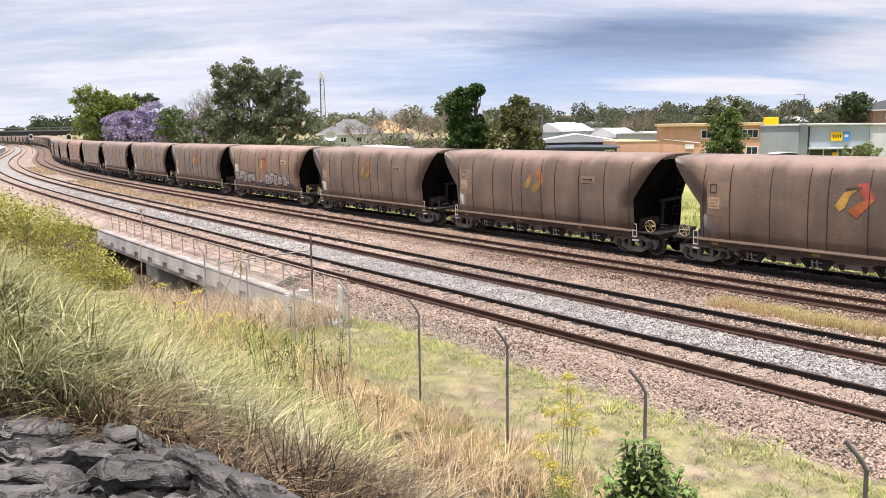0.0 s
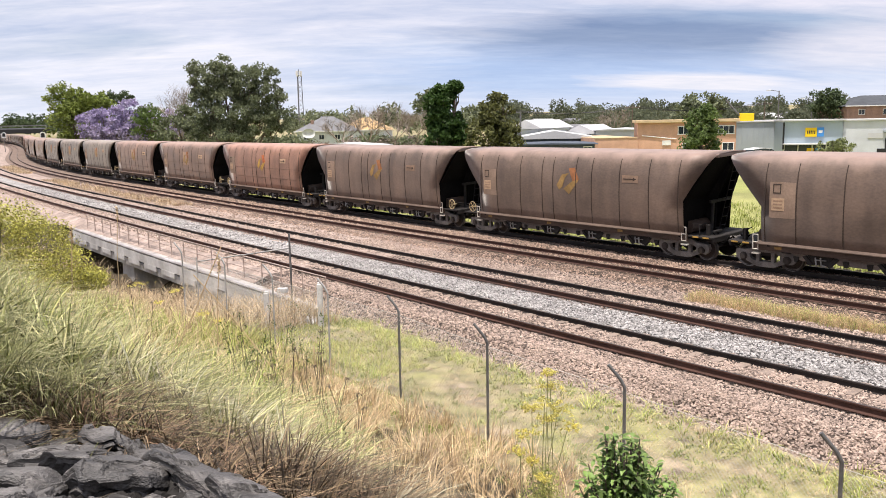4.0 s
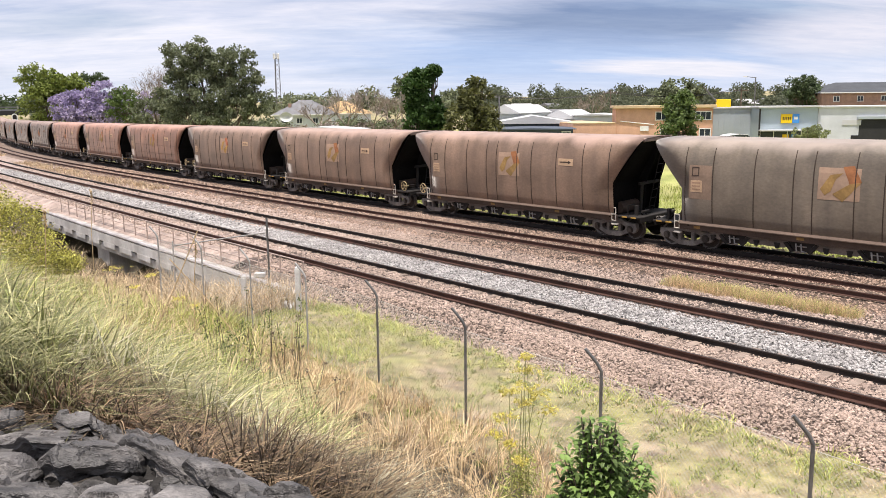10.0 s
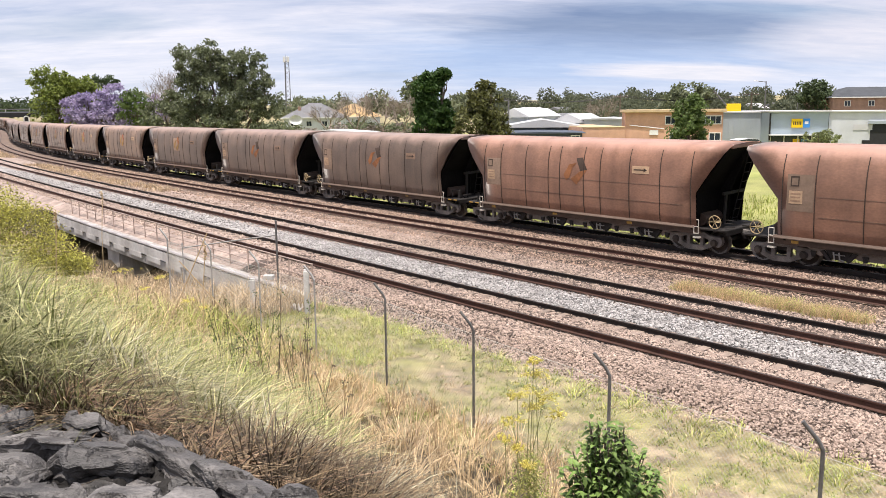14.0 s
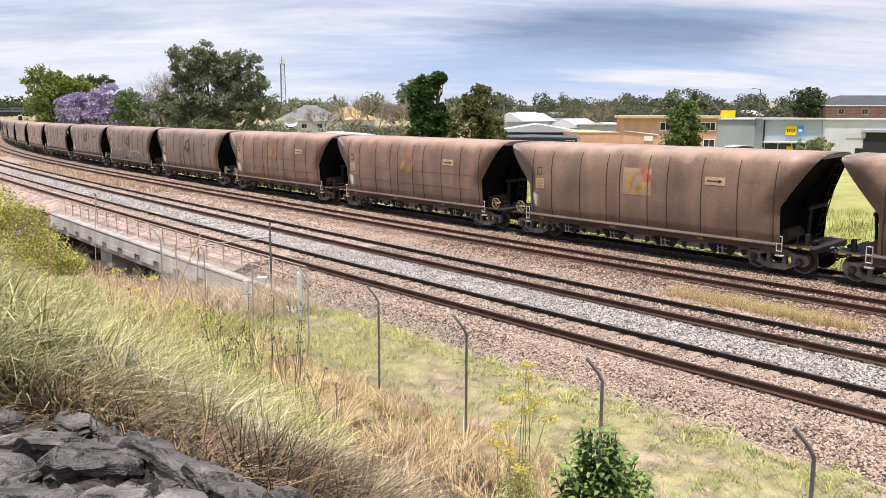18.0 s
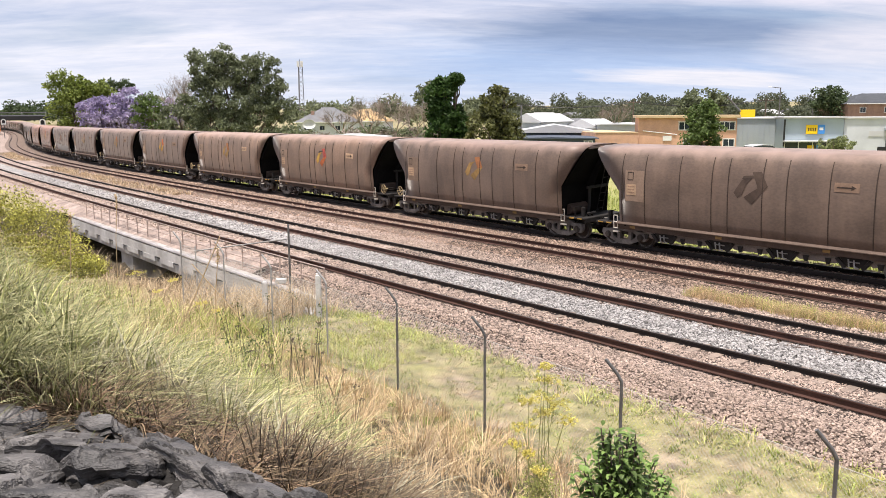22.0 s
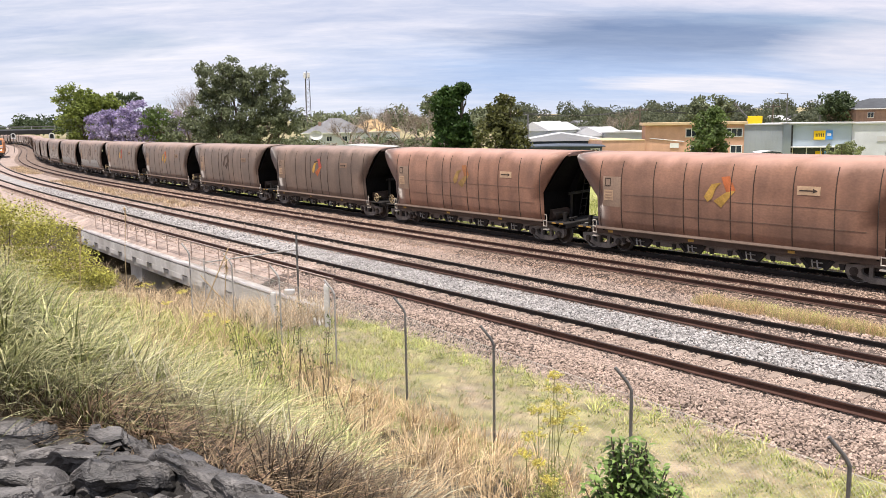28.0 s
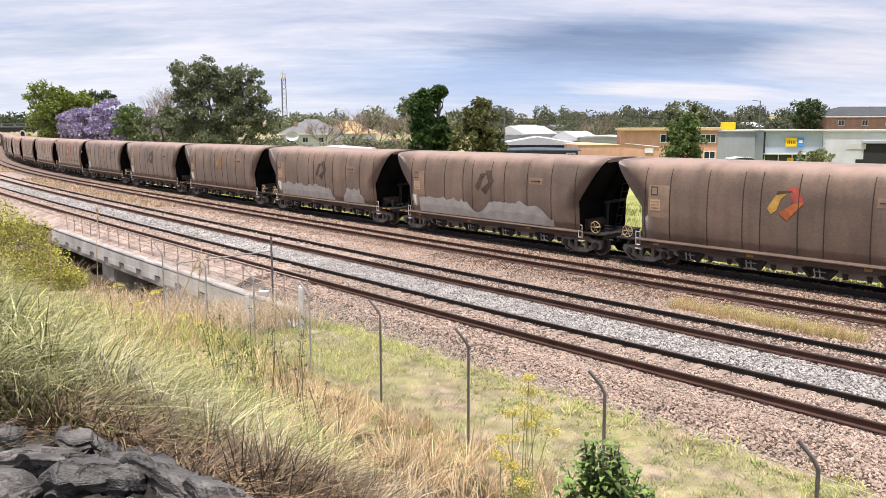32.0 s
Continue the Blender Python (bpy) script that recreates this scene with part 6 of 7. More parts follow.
def limb(name, g, pts, r0, r1, material, bend=0.0):
    """One tapering bent branch through pts."""
    a, b = Vector(pts[0]), Vector(pts[-1])
    if bend:
        pts = [a.lerp(b, t) + Vector((random.uniform(-bend, bend), random.uniform(-bend, bend), 0)) * math.sin(math.pi * t) for t in (0, 0.33, 0.67, 1)]
    bm = B()
    tube(bm, pts, 1.0, 7)
    bm.verts.ensure_lookup_table()
    n = len(pts)
    for i, v in enumerate(bm.verts):
        c = Vector(pts[i // 7])
        v.co = c + (v.co - c) * (r0 + (r1 - r0) * (i // 7) / (n - 1))
    return part(name, bm, material, g)


def tree(name, label, tan, d, tops, low, material, leaf=0.22, clump=60, per=40, base=None, bark=None, clump_r=0.8, trunk=0.25):
    """tops: crown masses (offset to the side, height of centre, half-width, half-height)."""
    p = far(tan, d)
    z = gz(p.x, p.y) if base is None else base
    g = thing(name, label, "tree", at=Matrix.Translation((p.x, p.y, z)))
    for off, zc, rw, rh in tops:
        zc -= z
        limb("trunk", g, [(off * 0.25, 0, -0.3), (off * 0.6, 0, max(0.6, zc * 0.55)), (off * 0.85, 0, zc * 0.8), (off, 0, zc + rh * 0.4)], trunk, trunk * 0.2, bark or M_BARK)
        for k in range(7):
            an = k * 2.4 + random.random()
            e = Vector((off + math.cos(an) * rw * 0.75, math.sin(an) * rw * 0.75, zc + random.uniform(-0.4, 0.7) * rh))
            limb("limb", g, [(off * 0.8, 0, zc * (0.5 + 0.06 * k)), e], trunk * 0.4, trunk * 0.08, bark or M_BARK, 0.3)
    cl = []
    for off, zc, rw, rh in tops:
        zc -= z
        for k in range(clump):
            v = RNG.normal(size=3)
            v /= np.linalg.norm(v)
            r = 0.35 + 0.72 * RNG.random() ** 0.5
            k2 = clump_r * (0.6 + 0.8 * RNG.random())
            cl.append((off + v[0] * rw * r, v[1] * rw * r, max(zc + v[2] * rh * r, low - z), k2, k2, k2 * 0.75))
    leaf_cloud("crown", cl, per, leaf, material, g)
    return g


tree("gum_tree", "tall dark green tree with a double crown", -0.222, 100, [(-3.2, 10.6, 2.0, 3.0), (-1.0, 11.3, 1.5, 2.3), (1.6, 10.4, 1.7, 2.6), (3.8, 9.2, 2.3, 3.2), (5.4, 7.2, 1.7, 2.4), (-3.6, 7.0, 2.4, 2.8), (-0.6, 7.0, 2.6, 3.0), (2.6, 6.2, 2.8, 2.8), (-1.6, 4.4, 3.6, 1.8)], 2.6, M_LEAF["olive"], 0.17, 46, 85, clump_r=0.72, trunk=0.17)
tree("jacaranda_tree", "jacaranda tree in full lilac blossom", -0.362, 140, [(-2.2, 6.4, 3.6, 2.6), (2.4, 7.3, 3.2, 2.9), (0, 5.0, 5.6, 2.4)], 2.5, M_LEAF["lilac"], 0.26, 60, 55, clump_r=0.9)
tree("jacaranda_tree", "small lilac blossoming tree with bare stems", -0.292, 132, [(0, 6.3, 1.9, 2.3)], 3.0, M_LEAF["lilac"], 0.24, 30, 40, clump_r=0.7)
tree("round_tree", "broad bright green tree", -0.405, 168, [(-2.0, 11.0, 4.0, 3.6), (2.6, 10.2, 3.6, 3.0), (0.0, 7.0, 5.8, 4.0)], 3.0, M_LEAF["bright"], 0.32, 70, 55, clump_r=1.1)
tree("umbrella_gum", "dark flat-topped gum tree", -0.355, 200, [(0, 13.0, 3.0, 1.3)], 10.0, M_LEAF["dark"], 0.3, 30, 40, clump_r=0.8)
tree("green_shrub_tree", "green shrubby tree beside the jacaranda", -0.318, 136, [(-0.5, 6.0, 2.4, 3.0)], 2.0, M_LEAF["mid"], 0.26, 45, 45)
tree("green_shrub_tree", "low olive scrub below the tall tree", -0.27, 108, [(-2.0, 4.6, 2.6, 2.4), (2.0, 4.6, 2.6, 2.2)], 1.5, M_LEAF["olive"], 0.24, 40, 45)
tree("ivy_covered_tree", "tree thickly wrapped in dark green ivy", 0.036, 62, [(-0.75, 6.5, 0.85, 1.7), (-0.7, 4.6, 1.05, 2.4), (0.35, 4.9, 0.95, 1.3), (-0.1, 7.6, 0.2, 0.4), (0.45, 8.1, 0.22, 0.12)], 1.4, M_LEAF["ivy"], 0.15, 70, 70, clump_r=0.45, trunk=0.22)
tree("leafy_tree", "mid green leafy tree with brown tips", 0.086, 60, [(0.3, 6.2, 1.2, 1.3), (-0.2, 4.6, 1.75, 1.7), (0.9, 4.2, 1.3, 1.4)], 1.6, M_LEAF["brownish"], 0.15, 42, 55, clump_r=0.40, trunk=0.13)
tree("weeping_tree", "drooping mid green tree beside the brick office", 0.344, 66, [(0, 5.0, 1.1, 1.5), (0, 3.8, 1.5, 1.9)], 1.7, M_LEAF["mid"], 0.14, 60, 60, clump_r=0.45, trunk=0.14)
tree("garden_shrub", "pale green garden shrub before the shop", 0.508, 70, [(-0.9, 2.7, 0.6, 0.5), (-0.1, 2.9, 0.6, 0.6), (0.9, 2.9, 0.7, 0.6)], 1.4, M_LEAF["pale"], 0.11, 16, 40, clump_r=0.28, trunk=0.05)
tree("gum_tree", "pale gum tree behind the bare trees", 0.012, 130, [(0, 8.8, 2.2, 1.7), (0.8, 6.5, 1.6, 1.5)], 4.0, M_LEAF["olive"], 0.24, 40, 45, clump_r=0.7)
tree("broad_tree", "dark broad tree beside the brick house", 0.497, 145, [(0, 8.2, 2.8, 2.4), (0, 6.0, 3.4, 2.6)], 3.0, M_LEAF["dark"], 0.26, 45, 50)
tree("broad_tree", "olive tree on the rise behind the brick office", 0.345, 120, [(0, 7.0, 3.2, 1.9), (-2.0, 6.0, 2.4, 1.6)], 3.0, M_LEAF["olive"], 0.24, 45, 50)


def bare_tree(tan, d, top, spread, n):
    p = far(tan, d)
    z = gz(p.x, p.y)
    g = thing("bare_tree", "leafless grey-brown twiggy tree", "tree", "bare trees", at=Matrix.Translation((p.x, p.y, z)))
    bm = B()
    h = top - z
    rod(bm, (0, 0, -0.3), (0, 0, h * 0.3), 0.2, 7, 0.14)
    part("trunk", bm, M_TWIG, g)
    vs, fs = [], []

    def stick(a, b, r):
        i = len(vs)
        for c, k in ((a, r), (b, r * 0.5)):
            for j in range(3):
                vs.append((c[0] + k * math.cos(j * 2.09), c[1] + k * math.sin(j * 2.09), c[2]))
        fs.extend(((i + j, i + (j + 1) % 3, i + 3 + (j + 1) % 3, i + 3 + j) for j in range(3)))

    def grow(a, v, ln, r, lev):
        b = a + v * ln
        stick(a, b, r)
        if lev == 0:
            return
        for k in range(n if lev > 1 else 4):
            w = (v + Vector((random.uniform(-1, 1), random.uniform(-1, 1), random.uniform(-0.35, 0.6))) * 0.75).normalized()
            grow(a + v * ln * random.uniform(0.55, 1.0), w, ln * random.uniform(0.55, 0.8), r * 0.55, lev - 1)
    for k in range(5):
        v = Vector((math.cos(k * 1.26) * spread, math.sin(k * 1.26) * spread, 1)).normalized()
        grow(Vector((0, 0, h * 0.28)), v, h * 0.30, 0.09, 4)
    tagged(mesh_ob("branch_spray", vs, fs, M_TWIG, g), kind="stuff")


for tan, d, top, sp in ((-0.095, 102, 7.4, 1.0), (-0.062, 98, 8.4, 1.0), (-0.03, 100, 8.6, 1.0), (-0.005, 96, 7.8, 0.9), (-0.286, 118, 11.5, 0.25), (0.235, 128, 7.6, 0.8)):
    bare_tree(tan, d, top, sp, 4)


# ---- far woods on the rise: many small crowns in one object ----
def woods(name, label, spots, material, leaf, per):
    cl = []
    for tan, d, top, w in spots:
        p = far(tan, d)
        if to_line([p.x], [p.y])[1][0] < 3.5 + w * 1.4:
            continue
        z = gz(p.x, p.y)
        k = 6
        for j in range(k):
            cl.append((p.x + RNG.normal() * w * 0.5, p.y + RNG.normal() * w * 0.5, z + (top - z) * (0.45 + 0.5 * RNG.random()), w * 0.55, w * 0.55, (top - z) * 0.22))
    ob = leaf_cloud(name, cl, per, leaf, material, None)
    return tagged(ob, label, "trees", kind="stuff")


def line_of(t0, t1, n, d0, d1, up0, up1, w):
    out = []
    for k in range(n):
        t = t0 + (t1 - t0) * (k + RNG.random()) / n
        d = d0 + (d1 - d0) * RNG.random()
        out.append((t, d, 5.45 + d * (up0 + (up1 - up0) * RNG.random()), w * (0.7 + 0.6 * RNG.random())))
    return out


woods("far_woods", "distant dark eucalypt woods on the rise", line_of(0.09, 0.85, 110, 210, 330, 0.000, 0.024, 4.6), M_LEAF["hazy"], 0.42, 120)
woods("far_woods", "distant mid green trees among houses", line_of(0.09, 0.85, 70, 150, 220, -0.006, 0.012, 3.6), M_LEAF["hazy"], 0.36, 90)
woods("far_woods", "distant dark trees behind the town", line_of(-0.16, 0.1, 40, 200, 300, 0.004, 0.022, 4.5), M_LEAF["olive"], 0.6, 50)
woods("far_woods", "dark woods beyond the overbridge", line_of(-0.75, -0.27, 120, 430, 560, 0.004, 0.022, 8.0), M_LEAF["dark"], 1.0, 55)
woods("trackside_scrub", "olive scrub along the far side of the line", line_of(-0.475, -0.30, 50, 150, 230, -0.004, 0.012, 3.6), M_LEAF["olive"], 0.4, 50)
woods("town_scrub", "olive garden scrub behind the line", line_of(-0.21, -0.152, 12, 100, 128, -0.026, -0.010, 2.4) + line_of(-0.075, 0.03, 16, 100, 128, -0.026, -0.012, 2.2), M_LEAF["olive"], 0.22, 70)
woods("town_scrub", "brown winter scrub behind the line", line_of(-0.12, 0.03, 9, 92, 112, -0.024, -0.006, 2.0), M_TWIG, 0.16, 80)
woods("far_woods", "woods all round the place", line_of(1.0, 3.0, 60, 150, 330, 0.0, 0.02, 6.0), M_LEAF["olive"], 0.9, 40)


# ---- grass ----
def blades(name, label, P, h, lean, width, material, seg=3, droop=0.5):
    """Bent tapering blades rooted at P."""
    n = len(P)
    h = np.broadcast_to(h, n) * (0.6 + 0.7 * RNG.random(n))
    az = RNG.random(n) * 2 * math.pi
    d = np.stack([np.cos(az), np.sin(az)], -1) * (lean * (0.3 + RNG.random(n)))[:, None]
    tw = RNG.random(n) * 2 * math.pi
    side = np.stack([np.cos(tw), np.sin(tw)], -1)
    rings = []
    for k in range(seg + 1):
        t = k / seg
        c = np.empty((n, 3))
        c[:, :2] = P[:, :2] + d * (t ** 1.8) * h[:, None]
        c[:, 2] = P[:, 2] + h * (t - droop * t ** 3 * np.clip(np.linalg.norm(d, axis=1), 0, 1))
        w = width * (1 - t * 0.92) / 2
        o = np.zeros((n, 3))
        o[:, :2] = side * w
        rings += [c - o, c + o]
    V = np.stack(rings, 1).reshape(-1, 3)
    m = 2 * (seg + 1)
    base = np.arange(n)[:, None] * m
    F = np.concatenate([base + np.array([2 * k, 2 * k + 1, 2 * k + 3, 2 * k + 2]) for k in range(seg)])
    return tagged(mesh_ob(name, V, F, material), label, "grass", kind="stuff")


def scatter(n, s_rng, o_rng, keep=None):
    s, o = RNG.uniform(*s_rng, n), RNG.uniform(*o_rng, n)
    x, y, _ = on_line(s, o)
    if keep is not None:
        k = keep(x, y, s, o)
        x, y = x[k], y[k]
    return np.stack([x, y, height(x, y)], -1)


def tuft(P, k, r):
    Q = np.repeat(P, k, axis=0)
    Q[:, :2] += RNG.normal(size=(len(Q), 2)) * r
    return Q


def lumpy(x, y, a, lo):
    return np.sin(x * a + 1.3) * np.sin(y * a * 1.1 + 0.4) + 0.5 * np.sin(x * a * 2.3) * np.sin(y * a * 2.1) > lo


def crest(x):
    return np.minimum(5.75, 3.95 - 0.74 * x)


def off_rock(x, y, s, o):
    return (y > np.minimum(5.85, 4.12 - 0.74 * x)) & (np.hypot(x, y) > 3.6)


def tussocks(name, label, P, per, r, h, lean, width, material, seg=4, wind=(0.0, 0.0)):
    """Clumps whose blades lean outwards from the middle."""
    n = len(P) * per
    hs = np.repeat(h * (0.65 + 0.6 * RNG.random(len(P))), per) * (0.45 + 0.75 * RNG.random(n))
    az = RNG.random(n) * 2 * math.pi
    rr = r * np.sqrt(RNG.random(n))
    d = np.stack([np.cos(az), np.sin(az)], -1)
    root = np.repeat(P, per, axis=0)
    root[:, :2] += d * rr[:, None]
    root[:, 2] -= 0.03
    ln = (lean * (0.25 + 0.9 * RNG.random(n)))[:, None] * d + np.repeat(np.clip(RNG.normal(size=(len(P), 2)) * 0.45, -0.7, 0.7), per, axis=0) + np.array(wind)
    tw = np.arctan2(ln[:, 1], ln[:, 0]) + math.pi / 2 + RNG.normal(size=n) * 0.55
    side = np.stack([np.cos(tw), np.sin(tw)], -1)
    rings = []
    k2 = np.clip(np.linalg.norm(ln, axis=1), 0, 1.3)
    for k in range(seg + 1):
        t = k / seg
        c = np.empty((n, 3))
        c[:, :2] = root[:, :2] + ln * (t ** 1.7 * hs)[:, None]
        c[:, 2] = root[:, 2] + hs * (t - 0.42 * k2 * t ** 2.6)
        o = np.zeros((n, 3))
        o[:, :2] = side * (width * (1 - 0.88 * t ** 2.6) / 2)
        rings += [c - o, c + o]
    V = np.stack(rings, 1).reshape(-1, 3)
    m = 2 * (seg + 1)
    base = np.arange(n)[:, None] * m
    F = np.concatenate([base + np.array([2 * k, 2 * k + 1, 2 * k + 3, 2 * k + 2]) for k in range(seg)])
    return tagged(mesh_ob(name, V, F, material), label, "grass", kind="stuff")


near = lambda a, b: (lambda x, y, s, o: off_rock(x, y, s, o) & (np.hypot(x, y) > a) & (np.hypot(x, y) < b))
back = lambda x, y: y - crest(x)
clear = lambda x, y: back(x, y) > (2.1 + 1.0 * smooth(x, -1.6, -0.6)) * smooth(x, -2.5, -1.3) * (1 - smooth(x, 0.6, 1.3)) + 0.2
left = lambda x, y, s, o: off_rock(x, y, s, o) & (x < -0.16 * y - 0.4) & clear(x, y) & (np.hypot(x, y) > 7.6)
mid = lambda x, y, s, o: off_rock(x, y, s, o) & (x < -0.10 * y - 0.1) & lumpy(x, y, 1.1, -0.35) & clear(x, y)
right = lambda x, y, s, o: off_rock(x, y, s, o) & (x > -0.16 * y - 0.4) & lumpy(x, y, 0.9, -0.75) & clear(x, y)
tussocks("tall_grass", "long drooping grey-green grass tussocks", scatter(1250, (4, 30), (-30.5, -23.0), left), 24, 0.09, 0.74, 1.25, 0.0155, M_GRASS["grey"], 5, (0.35, -0.2))
tussocks("tall_grass", "tall green grass tussocks on the bank", scatter(1000, (3, 42), (-27.4, -20.6), mid), 18, 0.08, 0.68, 0.65, 0.021, M_GRASS["green"], 4, (0.05, -0.05))
tussocks("tall_grass", "tall yellow-green grass on the bank", scatter(1300, (8, 44), (-26.5, -18.6), lambda x, y, s, o: off_rock(x, y, s, o) & (x < -0.17 * y) & clear(x, y)), 12, 0.08, 0.78, 0.65, 0.021, M_GRASS["lime"], 4, (0.08, -0.05))
tussocks("dry_grass", "dry straw-coloured grass stems", scatter(3000, (-6, 44), (-26.0, -18.9), right), 17, 0.10, 0.60, 0.5, 0.0115, M_GRASS["straw"], 3, (0.08, 0))
tussocks("dry_grass", "tall dry seeding stems among the green grass", scatter(800, (4, 44), (-26.5, -19), lambda x, y, s, o: off_rock(x, y, s, o) & clear(x, y)), 4, 0.15, 1.0, 0.4, 0.009, M_GRASS["straw"], 3, (0.1, 0))
on_plan = lambda n, xr, yr, keep: (lambda x, y: np.stack([x[keep(x, y)], y[keep(x, y)], height(x[keep(x, y)], y[keep(x, y)])], -1))(RNG.uniform(*xr, n), RNG.uniform(*yr, n))
ring = lambda x, y: (back(x, y) > 0.04) & (np.hypot(x, y) > 3.4)
tussocks("dead_grass", "dead brown matted grass behind the rock", on_plan(420, (-6.5, -1.6), (5.2, 7.0), lambda x, y: ring(x, y) & (back(x, y) < 0.45)), 30, 0.16, 0.24, 1.6, 0.007, M_GRASS["dead"], 3)
tussocks("dead_grass", "dead brown tangle of grass below the rock", on_plan(1900, (-2.8, 1.4), (3.0, 8.8), lambda x, y: ring(x, y) & (back(x, y) < 1.5 + 1.3 * smooth(x, -1.6, -0.6)) & lumpy(x, y, 3.1, -0.6)), 18, 0.10, 0.36, 1.7, 0.013, M_GRASS["dead"], 4)
brow = lambda lo, hi: (lambda x, y: ring(x, y) & (back(x, y) > lo) & (back(x, y) < hi + 0.8 * smooth(x, -1.4, -0.4)) & (x < 0.45))
tussocks("dead_grass", "thick brown tussocks along the rock", on_plan(440, (-1.2, 0.6), (3.8, 8.2), brow(0.5, 2.5)), 44, 0.13, 0.54, 0.95, 0.012, M_GRASS["dead"], 4, (0.05, 0.0))
tussocks("dead_grass", "bleached blades over the brown tussocks", on_plan(330, (-2.6, 0.5), (4.6, 9.0), brow(1.1, 2.3)), 13, 0.12, 0.72, 0.9, 0.014, M_GRASS["bleached"], 4, (0.05, 0.0))
tussocks("dead_grass", "bleached dry grass above the dead tangle", on_plan(520, (-3.2, -0.3), (5.6, 9.4), lambda x, y: ring(x, y) & (back(x, y) > 1.2) & (back(x, y) < 3.6)), 13, 0.10, 0.50, 1.0, 0.015, M_GRASS["bleached"], 4)
tussocks("dead_grass", "russet matted grass at the foot of the rock", on_plan(420, (-2.7, -0.5), (4.6, 7.2), lambda x, y: ring(x, y) & (back(x, y) < 1.1)), 18, 0.10, 0.26, 1.7, 0.011, M_GRASS["russet"], 3)
tussocks("tall_grass", "dark drooping grass hanging over the rock", on_plan(330, (-6.5, -2.0), (5.85, 7.3), lambda x, y: ring(x, y) & (back(x, y) > 0.1)), 30, 0.12, 0.42, 1.4, 0.0095, M_GRASS["grey"], 4, (0.25, -0.2))
tussocks("dry_grass", "tall straw stems over the drooping grass", scatter(420, (12, 44), (-27.5, -20.0), lambda x, y, s, o: off_rock(x, y, s, o) & clear(x, y) & (x < -0.30 * y)), 9, 0.15, 0.95, 0.45, 0.012, M_GRASS["straw"], 3, (0.1, 0))
tussocks("dry_grass", "pale dry grass mixed through the green", scatter(950, (6, 44), (-25.6, -18.9), lambda x, y, s, o: off_rock(x, y, s, o) & clear(x, y) & (x > -0.5 * y) & (x < 0.03 * y) & lumpy(x + 3, y, 0.7, -0.2)), 13, 0.12, 0.72, 0.6, 0.015, M_GRASS["pale"], 3)
tussocks("tall_grass", "pale green drooping grass beside the dead tangle", on_plan(620, (-3.4, 0.2), (5.0, 11.0), lambda x, y: ring(x, y) & (back(x, y) > 1.3 + 1.3 * smooth(x, -1.7, -1.0)) & (back(x, y) < 6.0) & (x < -0.09 * y)), 24, 0.10, 0.66, 0.75, 0.018, M_GRASS["green"], 4)
tussocks("weeds", "pale brown dry weeds in the gully", scatter(560, (22, 52), (-20.5, -17.2)), 15, 0.2, 0.6, 0.6, 0.022, M_GRASS["pale"], 3)
tussocks("dry_grass", "tall dry grass hiding the bridge foot", scatter(540, (20.5, 33), (-19.4, -15.9)), 13, 0.2, 1.05, 0.5, 0.020, M_GRASS["pale"], 3)
tussocks("weeds", "brown weeds under the bridge edge", scatter(200, (26, 50), (-18.4, -16.2)), 14, 0.2, 0.5, 0.7, 0.022, M_GRASS["dead"], 3)
tussocks("dry_grass", "tall pale grass before the bridge", scatter(130, (26, 50), (-19.2, -16.8)), 9, 0.2, 0.85, 0.5, 0.020, M_GRASS["pale"], 3)
P = scatter(13000, (-9, 27), (-20.5, -15.1))
P = P[lumpy(P[:, 0], P[:, 1], 0.8, -0.8) & lumpy(P[:, 0] + 2, P[:, 1], 3.1, -0.3)]
tussocks("short_grass", "short patchy green grass by the fence", P, 9, 0.04, 0.12, 1.0, 0.015, M_GRASS["lawn"], 2)
P = scatter(8500, (-9, 27), (-20.5, -15.1))
P = P[lumpy(P[:, 0] + 5, P[:, 1], 2.6, -0.5)]
tussocks("short_grass", "short dry grass by the fence", P, 7, 0.05, 0.10, 1.1, 0.013, M_GRASS["pale"], 2)
P = scatter(3600, (15, 25), (-19.6, -15.4), lambda x, y, s, o: lumpy(x, y, 1.3, -0.3))
blades("short_grass", "fresh green grass at the fence corner", tuft(P, 6, 0.10), 0.15, 0.8, 0.02, M_GRASS["lime"], 1)
P = scatter(420, (-9, 27), (-16.2, -14.7))
tussocks("weeds", "yellow-green weeds along the ballast edge", P, 14, 0.13, 0.26, 0.8, 0.02, M_GRASS["lime"], 2)
P = scatter(420, (8.7, 14.5), (-6.75, -5.75), lambda x, y, s, o: np.abs(o + 6.25) < 0.15 + 0.3 * np.abs(np.sin(s * 2.1)))
P[:, 2] = -0.33
blades("dry_grass", "yellow-green grass tufts between the tracks", tuft(P[::4], 34, 0.12), 0.36, 0.6, 0.013, M_GRASS["lime"])
blades("dry_grass", "dry yellow grass strip between the tracks", tuft(P, 34, 0.11), 0.34, 0.5, 0.013, M_GRASS["straw"])
tussocks("dry_grass", "golden tufts at the ends of the grass strip", P[::26], 60, 0.16, 0.46, 0.5, 0.012, M_GRASS["lime"], 3)
P = scatter(9000, (-28, 75), (2.7, 14))
blades("bank_grass", "bright green grass behind the train", tuft(P, 7, 0.2), 0.34, 0.5, 0.03, M_GRASS["field"], 2)
P = scatter(700, (55, 150), (-7.4, -5.2), lambda x, y, s, o: np.sin(s * 0.21) + np.sin(s * 0.09 + 1) > -0.2)
P[:, 2] = -0.35
blades("dry_grass", "dry weeds between the far tracks", tuft(P, 12, 0.3), 0.42, 0.5, 0.05, M_GRASS["pale"], 2)


